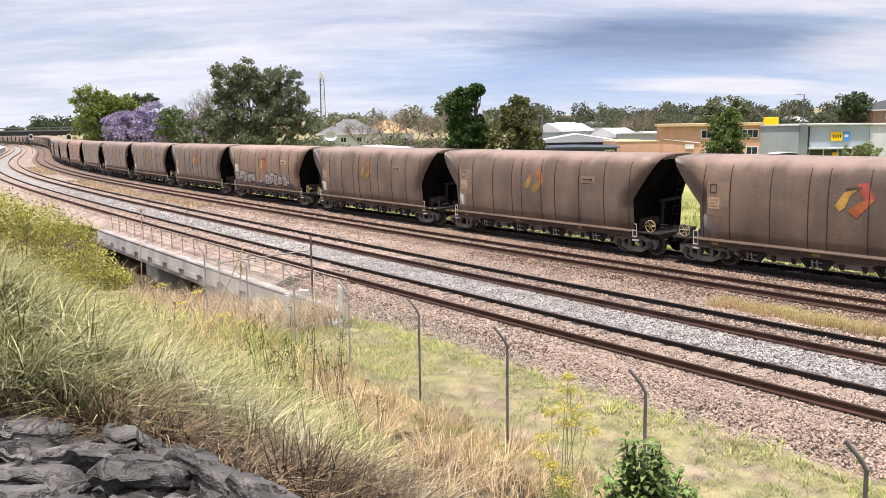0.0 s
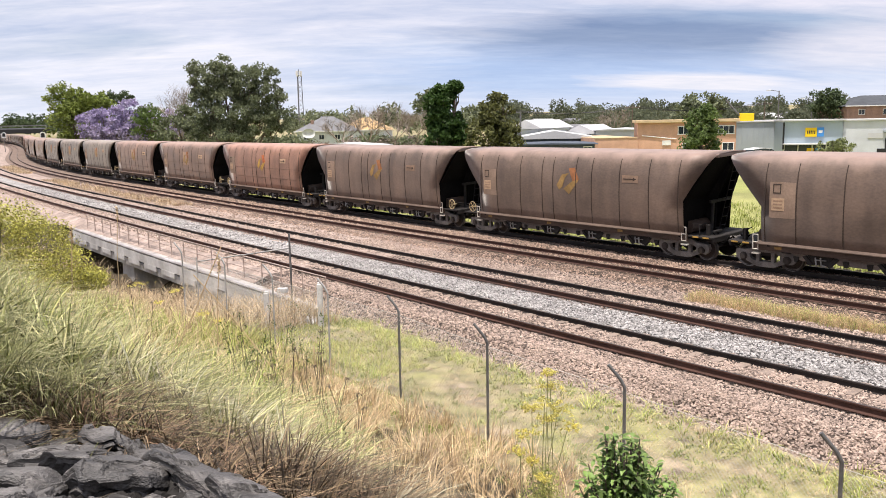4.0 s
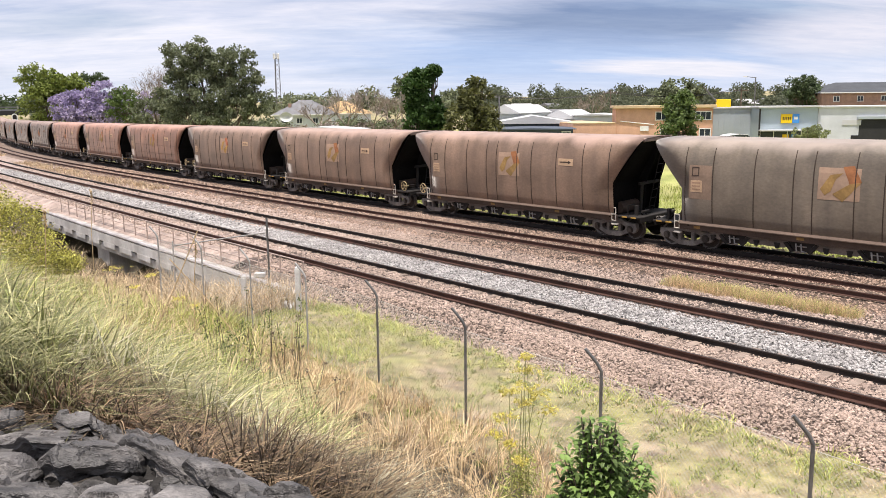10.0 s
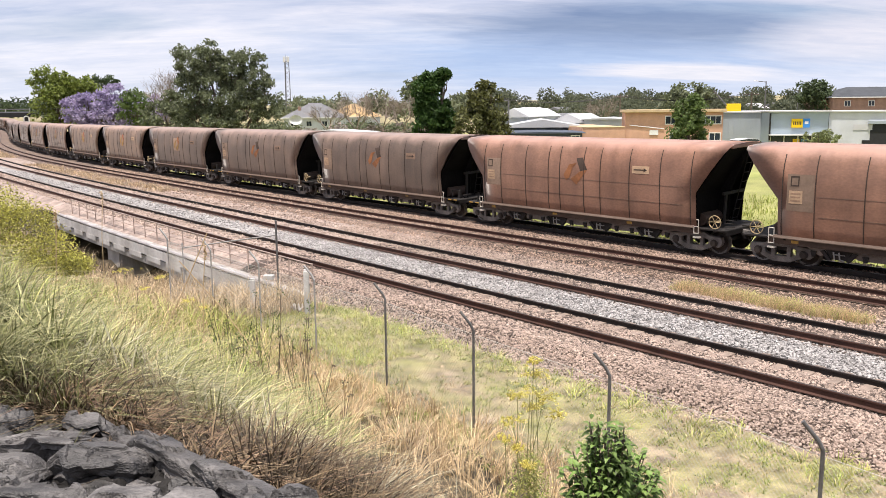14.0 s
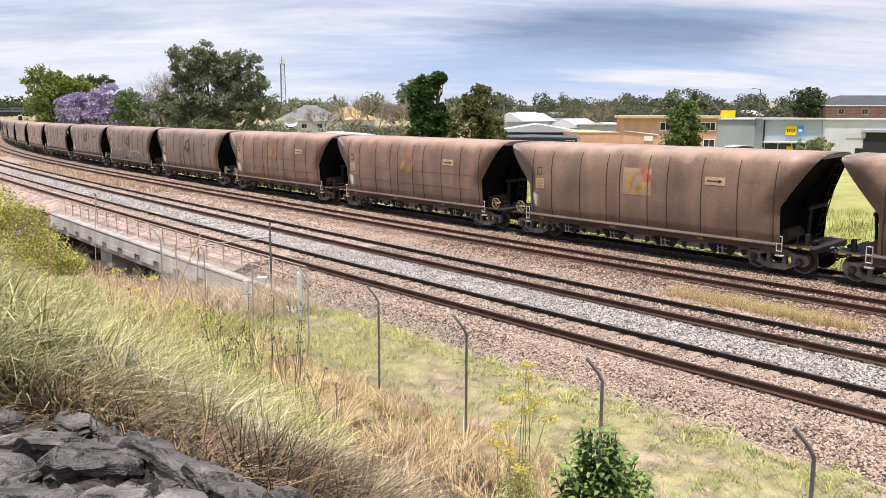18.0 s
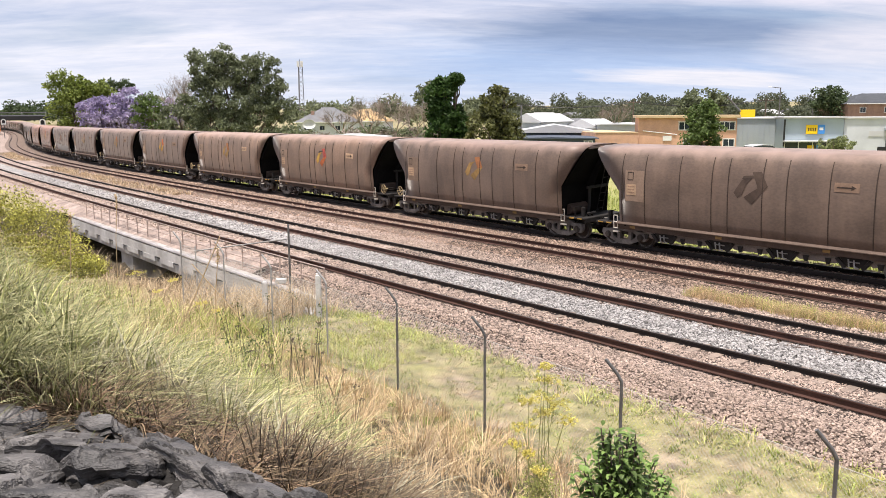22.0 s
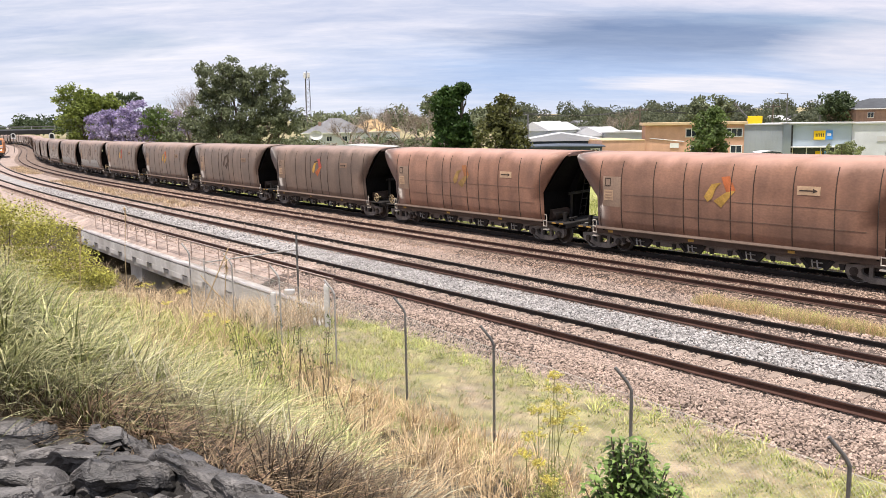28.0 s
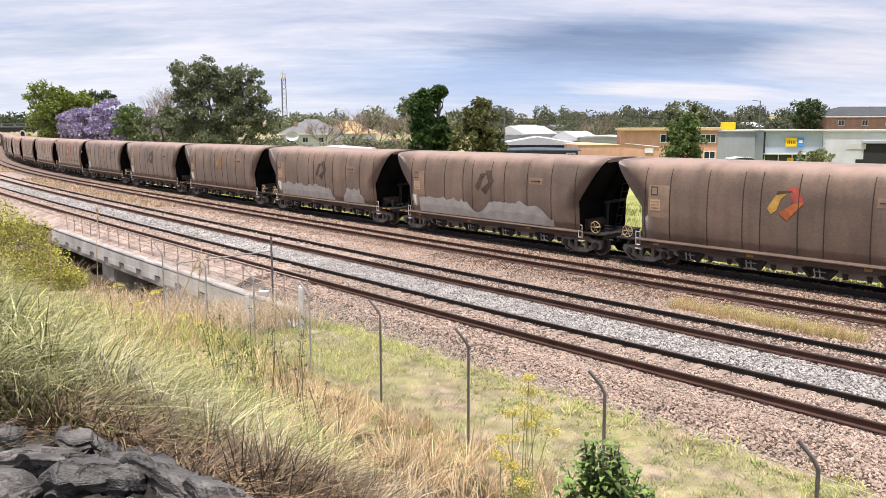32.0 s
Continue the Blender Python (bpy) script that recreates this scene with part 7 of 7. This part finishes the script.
# ---- bush, fennel and yellow shrub on the bank ----
def small_bush(name, label, x, y, top, masses, material, leaf, clump, per, clump_r):
    z = gz(x, y)
    g = thing(name, label, "bush", at=Matrix.Translation((x, y, z)))
    bm = B()
    for k in range(6):
        an = k * 1.05
        rod(bm, (0, 0, -0.05), (math.cos(an) * 0.22, math.sin(an) * 0.22, (top - z) * 0.7), 0.014, 6, 0.006)
    part("stem", bm, M_BARK, g)
    cl = []
    for off, zc, rw, rh in masses:
        for k in range(clump):
            v = RNG.normal(size=3)
            v /= np.linalg.norm(v)
            r = 0.4 + 0.65 * RNG.random() ** 0.5
            cl.append((off + v[0] * rw * r, v[1] * rw * r, max(0.1, zc - z + v[2] * rh * r), clump_r, clump_r, clump_r))
    leaf_cloud("leaf_mass", cl, per, leaf, material, g)


def broad_bush(x, y, masses):
    """Arching shoots from one root, each set with pointed, drooping leaves folded along the midrib."""
    z = gz(x, y)
    g = thing("leafy_bush", "bright green broad-leaved bush", "bush", at=Matrix.Translation((x, y, z)))
    rng = np.random.default_rng(21)
    vs, fs = [], []

    def leaf(p, d, ln, wd, sag):
        d = d / np.linalg.norm(d)
        sd = np.cross(d, (0, 0, 1.0))
        sd /= np.linalg.norm(sd) + 1e-6
        up = np.cross(sd, d)
        i = len(vs)
        for t, w, drop in ((0, 0.0, 0), (0.35, 1.0, 0.12), (0.7, 0.75, 0.42), (1.0, 0.0, 1.0)):
            c = p + d * ln * t - np.array((0, 0, 1.0)) * sag * ln * drop
            if w:
                vs.extend((c - sd * wd * w + up * wd * 0.25, c, c + sd * wd * w + up * wd * 0.25))
            else:
                vs.append(c)
        fs.extend(((i, i + 2, i + 1), (i, i + 3, i + 2), (i + 1, i + 2, i + 5, i + 4), (i + 2, i + 3, i + 6, i + 5), (i + 4, i + 5, i + 7), (i + 5, i + 6, i + 7)))
    for off, zc, rw, rh, n in masses:
        for k in range(n):
            v = rng.normal(size=3)
            v /= np.linalg.norm(v)
            if v[2] < -0.4:
                v[2] *= -0.6
            tip = np.array((off + v[0] * rw, v[1] * rw, zc - z + v[2] * rh))
            root = np.array((off * 0.3 + v[0] * 0.05, v[1] * 0.05, -0.03))
            bend = root + (tip - root) * np.array((0.35, 0.35, 0.62))
            part("stem", tube(B(), [tuple(root), tuple(bend), tuple(tip)], 0.006, 5), M_BARK, g)
            for j in range(26):
                t = 1 - 0.034 * j
                p = bend + (tip - bend) * (t - 0.3) / 0.7 if t > 0.3 else root + (bend - root) * t / 0.3
                az = j * 2.4 + k
                d = np.array((math.cos(az), math.sin(az), 0.25)) * 0.8 + v * 0.7 + (0, 0, 0.1)
                leaf(p + rng.normal(size=3) * 0.015, d, rng.uniform(0.08, 0.14), rng.uniform(0.019, 0.031), rng.uniform(0.2, 0.7))
    tagged(mesh_ob("foliage", vs, fs, M_LEAF["bush"], g), kind="stuff")


broad_bush(1.84, 7.2, [(0.0, 2.26, 0.20, 0.24, 20), (-0.16, 2.04, 0.26, 0.30, 26), (0.2, 1.98, 0.28, 0.30, 26), (0.04, 1.72, 0.44, 0.36, 44), (-0.2, 1.58, 0.36, 0.3, 26), (0.28, 1.52, 0.36, 0.3, 26), (-0.1, 2.52, 0.10, 0.10, 5), (0.14, 2.5, 0.08, 0.10, 4), (0.0, 1.3, 0.42, 0.3, 24), (0.0, 1.9, 0.2, 0.3, 14)])
small_bush("yellow_shrub", "yellow-green flowering shrub on the bank", -10.9, 21.0, 3.9, [(-0.5, 3.3, 0.75, 0.7), (0.4, 3.0, 0.8, 0.7), (1.1, 2.4, 0.9, 0.8), (-1.2, 2.7, 1.0, 1.0), (0.2, 2.1, 1.2, 0.9), (1.8, 1.8, 0.6, 0.6), (1.3, 1.2, 0.9, 0.7), (-0.6, 1.4, 1.3, 0.8), (2.3, 1.0, 0.4, 0.5)], M_LEAF["yellow"], 0.034, 42, 85, 0.3)


def fennel(x, y, heads, base=None):
    """heads: flower plates (offset, height, half-width)."""
    z = gz(x, y)
    g = thing("wild_fennel", "tall wild fennel with flat yellow flower heads", "plant", "wild fennel plants", at=Matrix.Translation((x, y, z)))
    for k, (dx, h, r) in enumerate(heads):
        dy = 0.12 * math.sin(k * 2.3)
        top = Vector((dx, dy, h - z))
        part("stalk", tube(B(), [(0.02 * k, 0, -0.05), top * 0.45 + Vector((0.09 * math.sin(k * 1.7), 0, 0)), top], 0.0048, 5), M_GRASS["green"], g)
        tagged(leaf_cloud("flower_head", [(top.x + RNG.normal() * r * 0.62, top.y + RNG.normal() * r * 0.62, top.z + RNG.normal() * 0.02, r * 0.3, r * 0.3, 0.025) for _ in range(20)], 22, 0.012, M_LEAF["flower"], g), kind="stuff")
    tagged(leaf_cloud("feathery_leaf", [(dx * 0.5, 0, (h - z) * 0.4, 0.18, 0.18, 0.30) for dx, h, r in heads], 190, 0.016, M_GRASS["lime"], g), kind="stuff")


fennel(1.42, 9.5, [(0.06, 2.46, 0.07), (0.10, 2.25, 0.15), (0.0, 2.12, 0.16), (0.2, 1.95, 0.13), (0.06, 1.87, 0.12), (-0.22, 1.74, 0.11), (-0.12, 1.98, 0.09), (0.3, 1.78, 0.10)])
fennel(1.15, 9.2, [(-0.05, 1.60, 0.08), (0.1, 1.45, 0.07), (0.2, 1.3, 0.08)])
fennel(-7.2, 20.6, [(0, 1.55, 0.16), (0.9, 1.35, 0.14), (0.5, 1.1, 0.12)])
fennel(-5.4, 19.5, [(0, 1.0, 0.13), (0.4, 0.8, 0.1)])


def tall_weed(x, y, top, label, leafy):
    z = gz(x, y)
    g = thing("tall_weed", label, "plant", "tall weeds on the bank", at=Matrix.Translation((x, y, z)))
    tips = []
    for k in range(3):
        t = Vector((0.28 * math.cos(k * 2.1 + x * 3), 0.2 * math.sin(k * 1.7 + x), (top - z) * (1 - 0.17 * k - 0.1 * abs(math.sin(x * 7)))))
        part("stem", tube(B(), [(0, 0, -0.05), t * 0.5 + Vector((0.05 * math.sin(k + 5 * x), 0, 0)), t], 0.0045, 5), M_BARK, g)
        tips.append(t)
    if leafy:
        cl = [(t.x * u, t.y * u, t.z * u, 0.09, 0.09, 0.12) for t in tips for u in (0.7, 0.85, 1.0)]
        tagged(leaf_cloud("leaf_spray", cl, 14, 0.022, M_LEAF["mid"], g), kind="stuff")
    else:
        tagged(leaf_cloud("seed_head", [(t.x, t.y, t.z, 0.07, 0.07, 0.025) for t in tips], 16, 0.018, M_BARK, g), kind="stuff")


for px, py, top, leafy in ((-3.0, 14.2, 2.35, True), (-3.25, 14.0, 2.15, True), (-2.7, 14.5, 2.25, True), (-3.45, 14.7, 1.95, True), (-2.4, 14.0, 2.55, True), (-2.05, 14.3, 2.3, True), (-2.9, 13.6, 2.1, False), (-1.75, 12.6, 2.35, False), (-1.5, 12.2, 2.2, False), (-2.2, 12.0, 2.2, False), (-1.1, 11.5, 1.9, False), (-5.2, 15.0, 2.7, False)):
    tall_weed(px, py, top, "leafy dark green weed stems" if leafy else "dry dark weed stems with seed heads", leafy)


def dry_stalks():
    g = thing("dry_stalks", "two crossed pale dry plant stalks", "plant")
    for a, b in (((-4.9, 15.2, 0.9), (-3.75, 15.2, 3.25)), ((-3.0, 15.4, 0.9), (-4.35, 15.4, 2.7))):
        part("stalk", tube(B(), [a, Vector(a).lerp(Vector(b), 0.5) + Vector((0.04, 0, 0.02)), b], 0.011, 5), M_GRASS["straw"], g)


dry_stalks()
for x, y, top in ((-9.0, 24.0, 3.2), (-7.6, 17.5, 3.4), (-4.6, 17.8, 2.6)):
    g = thing("dry_stalk", "single pale seeding stalk", "plant", "pale seeding stalks")
    part("stalk", tube(B(), [(x, y, gz(x, y) - 0.05), (x + 0.05, y, top * 0.6), (x + 0.16, y, top)], 0.010, 5), M_GRASS["straw"], g)
    tagged(leaf_cloud("seed_head", [(x + 0.14, y, top - 0.1 * k, 0.05, 0.05, 0.07) for k in range(4)], 14, 0.03, M_GRASS["straw"], g), kind="stuff")


# ---- rock outcrop in the foreground: broken slabs of dark slate ----
def rock():
    g = thing("rock_outcrop", "dark grey layered rock outcrop with cracks", "rock")
    rng = np.random.default_rng(3)
    step = 0.04
    xs, ys = np.arange(-5.4, 0.35, step), np.arange(2.6, 6.2, step)
    X, Y = np.meshgrid(xs, ys)
    ny, nx = X.shape

    def field(freq, seed, k):
        """Smooth noise on a coarse grid, drawn out to the fine one."""
        gx, gy = np.linspace(xs[0], xs[-1], nx // k + 2), np.linspace(ys[0], ys[-1], ny // k + 2)
        g0 = np.array([[noise.noise(Vector((float(x) * freq, float(y) * freq * 1.3, seed))) for x in gx] for y in gy])
        g1 = np.array([np.interp(xs, gx, row) for row in g0])
        return np.array([np.interp(ys, gy, g1[:, c]) for c in range(nx)]).T
    wob = field(1.3, 2.0, 6)
    U, W = X + 0.14 * wob + 0.22 * (Y - 4), Y - 0.12 * wob + 0.18 * X

    def facets(n, sx, sy, lift, tilt):
        """Flat tilted faces, each with its own level: cells round random seeds, longer than deep."""
        c = np.stack([rng.uniform(-5.8, 0.8, n), rng.uniform(1.2, 7.0, n)], -1)
        lev, tx, ty = rng.normal(size=n) * lift, rng.normal(size=n) * tilt * 0.7, rng.normal(size=n) * tilt + tilt * 0.35
        best, idx, second = np.full(X.shape, 1e9), np.zeros(X.shape, int), np.full(X.shape, 1e9)
        for k in range(n):
            d = ((U - c[k, 0]) / sx) ** 2 + ((W - c[k, 1]) / sy) ** 2
            nearer = d < best
            second = np.where(nearer, best, np.minimum(second, d))
            idx = np.where(nearer, k, idx)
            best = np.where(nearer, d, best)
        z = lev[idx] + tx[idx] * (U - c[idx, 0]) + ty[idx] * (W - c[idx, 1])
        return z, idx, np.sqrt(second) - np.sqrt(best)
    z1, big, gap = facets(170, 0.55, 0.20, 0.020, 0.14)
    z2, _, gap2 = facets(900, 0.26, 0.10, 0.010, 0.20)
    fine = 0.008 * field(6.0, 4.0, 3) + 0.006 * field(14.0, 6.0, 2)
    edge = Y - crest(X)
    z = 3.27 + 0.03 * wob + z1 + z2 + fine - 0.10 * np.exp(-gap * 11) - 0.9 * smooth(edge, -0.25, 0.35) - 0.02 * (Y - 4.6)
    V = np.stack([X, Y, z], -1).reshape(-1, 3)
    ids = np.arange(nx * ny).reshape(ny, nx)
    # Cleft shade comes from this bed's near-black colour.
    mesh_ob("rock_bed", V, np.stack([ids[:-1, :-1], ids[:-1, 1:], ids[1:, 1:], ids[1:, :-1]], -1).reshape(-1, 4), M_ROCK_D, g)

    def slab(cx, cy, zt, length, depth, thick, turn, tilt=(0.0, 0.1), hollow=0.0):
        """A worn block: angular outline, rounded rim, a top of a few flat faces, bedded sides that fall back under the rim."""
        k = int(rng.integers(6, 9))
        an = np.sort((np.arange(k) + rng.uniform(-0.3, 0.3, k)) * 2 * math.pi / k)
        rad = rng.uniform(0.86, 1.12, k)
        cor = np.stack([np.cos(an) * rad * length / 2, np.sin(an) * rad * depth / 2], -1)
        n = 84
        u = np.linspace(0, k, n, endpoint=False)
        i0 = u.astype(int)
        f0 = (u - i0)[:, None]
        rim = cor[i0] + (cor[(i0 + 1) % k] - cor[i0]) * f0
        rim = (2 * rim + np.roll(rim, 1, 0) + np.roll(rim, -1, 0)) / 4
        off = rng.uniform(0, 50)
        rim *= np.array([1 + 0.10 * noise.noise(Vector((x * 7 + off, y * 9, 3.0))) + 0.05 * noise.noise(Vector((x * 22, y * 22 + off, 5.0))) for x, y in rim])[:, None]
        planes = [(tilt[0], tilt[1], 0.0)]
        for q, t in zip(rng.uniform(0, 6.28, 9), rng.uniform(0.2, 1.0, 9)):
            edge_r = math.hypot(math.cos(q) * length / 2, math.sin(q) * depth / 2) * rng.uniform(0.4, 0.95)
            planes.append((tilt[0] - math.cos(q) * t, tilt[1] - math.sin(q) * t, edge_r * t))
        split, lz = rng.uniform(-0.05, 0.25), rng.uniform(0.02, 0.045)

        def top(x, y):
            zz = min(p * x + q * y + c for p, q, c in planes)
            # a thin layer broken away over part of the top
            w = noise.noise(Vector((x * 2.4 + off, y * 3.4, off)))
            zz -= 1.4 * lz * min(1.0, max(0.0, (w - split) / 0.02))
            w2 = noise.noise(Vector((x * 4.6 + off, y * 6.5, off + 20)))
            zz -= 0.9 * lz * min(1.0, max(0.0, (w2 - 0.05) / 0.015))
            return zz + 0.010 * noise.noise(Vector((x * 5 + off, y * 7, off + 3))) + 0.004 * noise.noise(Vector((x * 13, y * 15 + off, 1.0)))
        vs, fs = [], []
        rings = [0.05, 0.12, 0.19, 0.26, 0.33, 0.40, 0.47, 0.54, 0.60, 0.66, 0.72, 0.78, 0.83, 0.88, 0.92, 0.96, 1.0]
        for r in rings:
            for x, y in rim * r:
                vs.append((x, y, top(x, y) - 0.012 * max(0.0, (r - 0.9) / 0.1) ** 2))
        levels = [(0.0, 0.10), (0.012, 0.22), (-0.02, 0.36), (0.004, 0.5), (-0.035, 0.66), (-0.03, 0.84), (-0.06, 1.1)]
        for out, dz in levels:
            push = out + rng.normal() * 0.012
            for x, y in rim:
                ln = math.hypot(x, y)
                bed = push + 0.018 * noise.noise(Vector((x * 9 + off, y * 9, dz * 8)))
                if y < 0 and hollow:
                    bed -= hollow * min(1.0, dz * 2.2) * max(0.0, 1 - abs(x) / (0.42 * length))
                q = 1 + bed / ln
                vs.append((x * q, y * q, top(x, y) - 0.012 - dz * thick))
        m = len(rings) + len(levels)
        for a in range(m - 1):
            for b in range(n):
                fs.append((a * n + b, (a + 1) * n + b, (a + 1) * n + (b + 1) % n, a * n + (b + 1) % n))
        fs.append(tuple(range(n)))
        c, s_ = math.cos(turn), math.sin(turn)
        vs = [(cx + x * c - y * s_, cy + x * s_ + y * c, zt + z0) for x, y, z0 in vs]
        mesh_ob("block", vs, fs, M_ROCK, g, smooth=False)

    # the blocks that stand out on the crest, then broken ground round them
    for cx, cy, zt, length, depth, thick, turn, tilt, hollow in (
            (-3.16, 5.66, 3.40, 0.98, 0.30, 0.24, 0.08, (0.05, -0.10), 0.06), (-2.22, 5.52, 3.38, 0.42, 0.20, 0.16, -0.45, (-0.05, 0.0), 0.0),
            (-2.36, 5.24, 3.39, 0.84, 0.34, 0.22, -0.06, (-0.03, -0.10), 0.08), (-3.05, 5.36, 3.35, 0.62, 0.22, 0.2, 0.12, (0.06, -0.16), 0.08),
            (-2.66, 4.90, 3.40, 0.90, 0.34, 0.26, 0.03, (0.0, -0.16), 0.12), (-1.93, 4.86, 3.43, 0.58, 0.32, 0.30, -0.12, (-0.10, -0.10), 0.18),
            (-2.34, 4.50, 3.41, 0.94, 0.30, 0.28, -0.10, (-0.06, -0.14), 0.16), (-1.62, 4.42, 3.36, 0.50, 0.34, 0.26, 0.1, (-0.08, -0.06), 0.08),
            (-1.58, 4.98, 3.42, 1.10, 0.24, 0.26, -0.80, (-0.06, -0.30), 0.04), (-1.04, 4.52, 3.41, 0.80, 0.24, 0.24, -0.72, (-0.06, -0.22), 0.06),
            (-0.26, 3.94, 3.38, 0.62, 0.30, 0.24, -0.62, (-0.05, -0.12), 0.06), (-0.64, 4.20, 3.40, 0.70, 0.30, 0.24, -0.62, (-0.06, -0.14), 0.06), (-1.24, 4.24, 3.39, 0.42, 0.26, 0.24, -0.35, (-0.1, -0.08), 0.08),
            (-2.95, 4.45, 3.38, 0.42, 0.34, 0.24, 0.15, (0.06, -0.12), 0.1), (-3.32, 4.98, 3.39, 0.44, 0.32, 0.24, 0.2, (0.05, -0.12), 0.1),
            (-1.95, 4.10, 3.38, 0.80, 0.30, 0.26, 0.0, (0.0, -0.12), 0.1), (-2.8, 4.08, 3.38, 0.8, 0.32, 0.26, 0.06, (0.0, -0.12), 0.1)):
        slab(cx, cy, zt, length * 1.12, depth * 1.14, thick, turn, tilt, hollow)
    for k in range(46):
        x, y = rng.uniform(-5.4, 0.2), rng.uniform(2.8, 5.6)
        if y > 3.85 and x > -3.6 or y - float(crest(np.array(x))) > -0.2:
            continue
        slab(x, y, 3.34 + rng.uniform(-0.05, 0.05), rng.uniform(0.5, 1.0), rng.uniform(0.3, 0.5), 0.2, rng.normal() * 0.2, (0.0, 0.12))
    for k in range(150):
        x, y = rng.uniform(-3.4, -0.35), rng.uniform(3.9, 5.7)
        if y - float(crest(np.array(x))) > -0.08:
            continue
        slab(x, y, 3.27 + rng.uniform(-0.03, 0.05), rng.uniform(0.16, 0.5), rng.uniform(0.12, 0.24), 0.12, rng.uniform(0, 3), (rng.normal() * 0.1, rng.normal() * 0.1))
    return g


rock()


# ---- loose ballast stones ----
def stones(name, label, n, s_rng, o_rng, z, size, material):
    s, o = RNG.uniform(*s_rng, n), RNG.uniform(*o_rng, n)
    x, y, _ = on_line(s, o)
    zz = np.interp(o, [-15.2, -14.2, -13.35, -11.6, -11.3, -9.9, -9.6, -7.8, -7.2, -6.1, -5.3, -4.8, -2.6, -2.1, -1.1, 1.1], [-0.6, -0.22, -0.19, -0.19, -0.17, -0.17, -0.19, -0.19, -0.24, -0.32, -0.28, -0.2, -0.2, -0.22, -0.19, -0.19]) + z + RNG.uniform(-0.012, 0.022, n)
    for t in (T1, T2, T3, T4):
        zz = zz - 0.016 * (np.abs(o - t) < 1.3)
    c = np.array([(1.05, 0.1, 0.2), (0.1, 0.95, -0.2), (-1.0, 0.15, 0.15), (-0.15, -0.9, -0.1), (0.25, 0.2, 0.85), (-0.2, -0.1, -0.85)], float)
    tet = np.array([(0, 1, 4), (1, 2, 4), (2, 3, 4), (3, 0, 4), (1, 0, 5), (2, 1, 5), (3, 2, 5), (0, 3, 5)])
    q = RNG.normal(size=(n, 4))
    q /= np.linalg.norm(q, axis=1)[:, None]
    w, a, b, d = q.T
    R = np.stack([1 - 2 * (b * b + d * d), 2 * (a * b - d * w), 2 * (a * d + b * w), 2 * (a * b + d * w), 1 - 2 * (a * a + d * d), 2 * (b * d - a * w), 2 * (a * d - b * w), 2 * (b * d + a * w), 1 - 2 * (a * a + b * b)], -1).reshape(n, 3, 3)
    sz = size * (0.55 + 0.7 * RNG.random((n, 1, 1)))
    shape = (c * 0.55)[None] * RNG.uniform(0.7, 1.3, (n, 6, 1))
    V = np.einsum("nij,nkj->nki", R, shape) * sz * np.array([1.1, 1.1, 0.9]) + np.stack([x, y, zz], -1)[:, None]
    F = (np.arange(n)[:, None, None] * 6 + tet[None]).reshape(-1, 3)
    return tagged(mesh_ob(name, V.reshape(-1, 3), F, material), label, "ballast stones", kind="stuff")


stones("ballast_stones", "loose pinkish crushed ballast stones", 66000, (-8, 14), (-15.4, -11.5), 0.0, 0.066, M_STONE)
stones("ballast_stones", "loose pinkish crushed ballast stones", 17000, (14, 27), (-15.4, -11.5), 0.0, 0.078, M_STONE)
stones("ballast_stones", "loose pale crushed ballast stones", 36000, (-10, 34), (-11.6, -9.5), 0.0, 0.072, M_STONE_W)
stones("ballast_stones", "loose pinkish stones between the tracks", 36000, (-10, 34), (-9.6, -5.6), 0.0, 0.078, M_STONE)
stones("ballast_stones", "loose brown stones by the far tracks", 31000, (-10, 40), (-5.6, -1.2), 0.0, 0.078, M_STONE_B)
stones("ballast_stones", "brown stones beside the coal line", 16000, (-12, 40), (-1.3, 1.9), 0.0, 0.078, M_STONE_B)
stones("ballast_stones", "pale stones along the bend", 5000, (34, 90), (-11.6, -9.5), 0.0, 0.13, M_STONE_W)
stones("ballast_stones", "pinkish stones along the bend", 8000, (27, 90), (-13.9, -11.5), 0.0, 0.13, M_STONE)
stones("ballast_stones", "pinkish stones along the bend", 6000, (34, 90), (-9.6, -5.6), 0.0, 0.13, M_STONE)
stones("ballast_stones", "brown stones along the bend", 6000, (40, 90), (-5.6, -1.2), 0.0, 0.14, M_STONE_B)


# ---- what moves ----
def motions():
    steps = [0, 1, 2, 3, 4, 5] + list(range(6, 33))
    for i, w in enumerate(WAGONS):
        walk(w, [(t, wagon_pose(i, t)) for t in steps])
    # one turn for all wheelsets: the wheels roll without slipping, a row for every thirtieth of a second
    lead = WHEELSETS[0]
    walk(lead, [(k / 30, Matrix.Rotation(run(k / 30) / 0.46, 4, "Y")) for k in range(0, 961)])
    act, slot = lead.animation_data.action, lead.animation_data.action_slot
    for o in WHEELSETS[1:]:
        o.rotation_mode = "QUATERNION"
        o.animation_data_create()
        o.animation_data.action = act
        o.animation_data.action_slot = slot
    walk(LOCO, [(t, loco_pose(t)) for t in range(0, 33)])


motions()
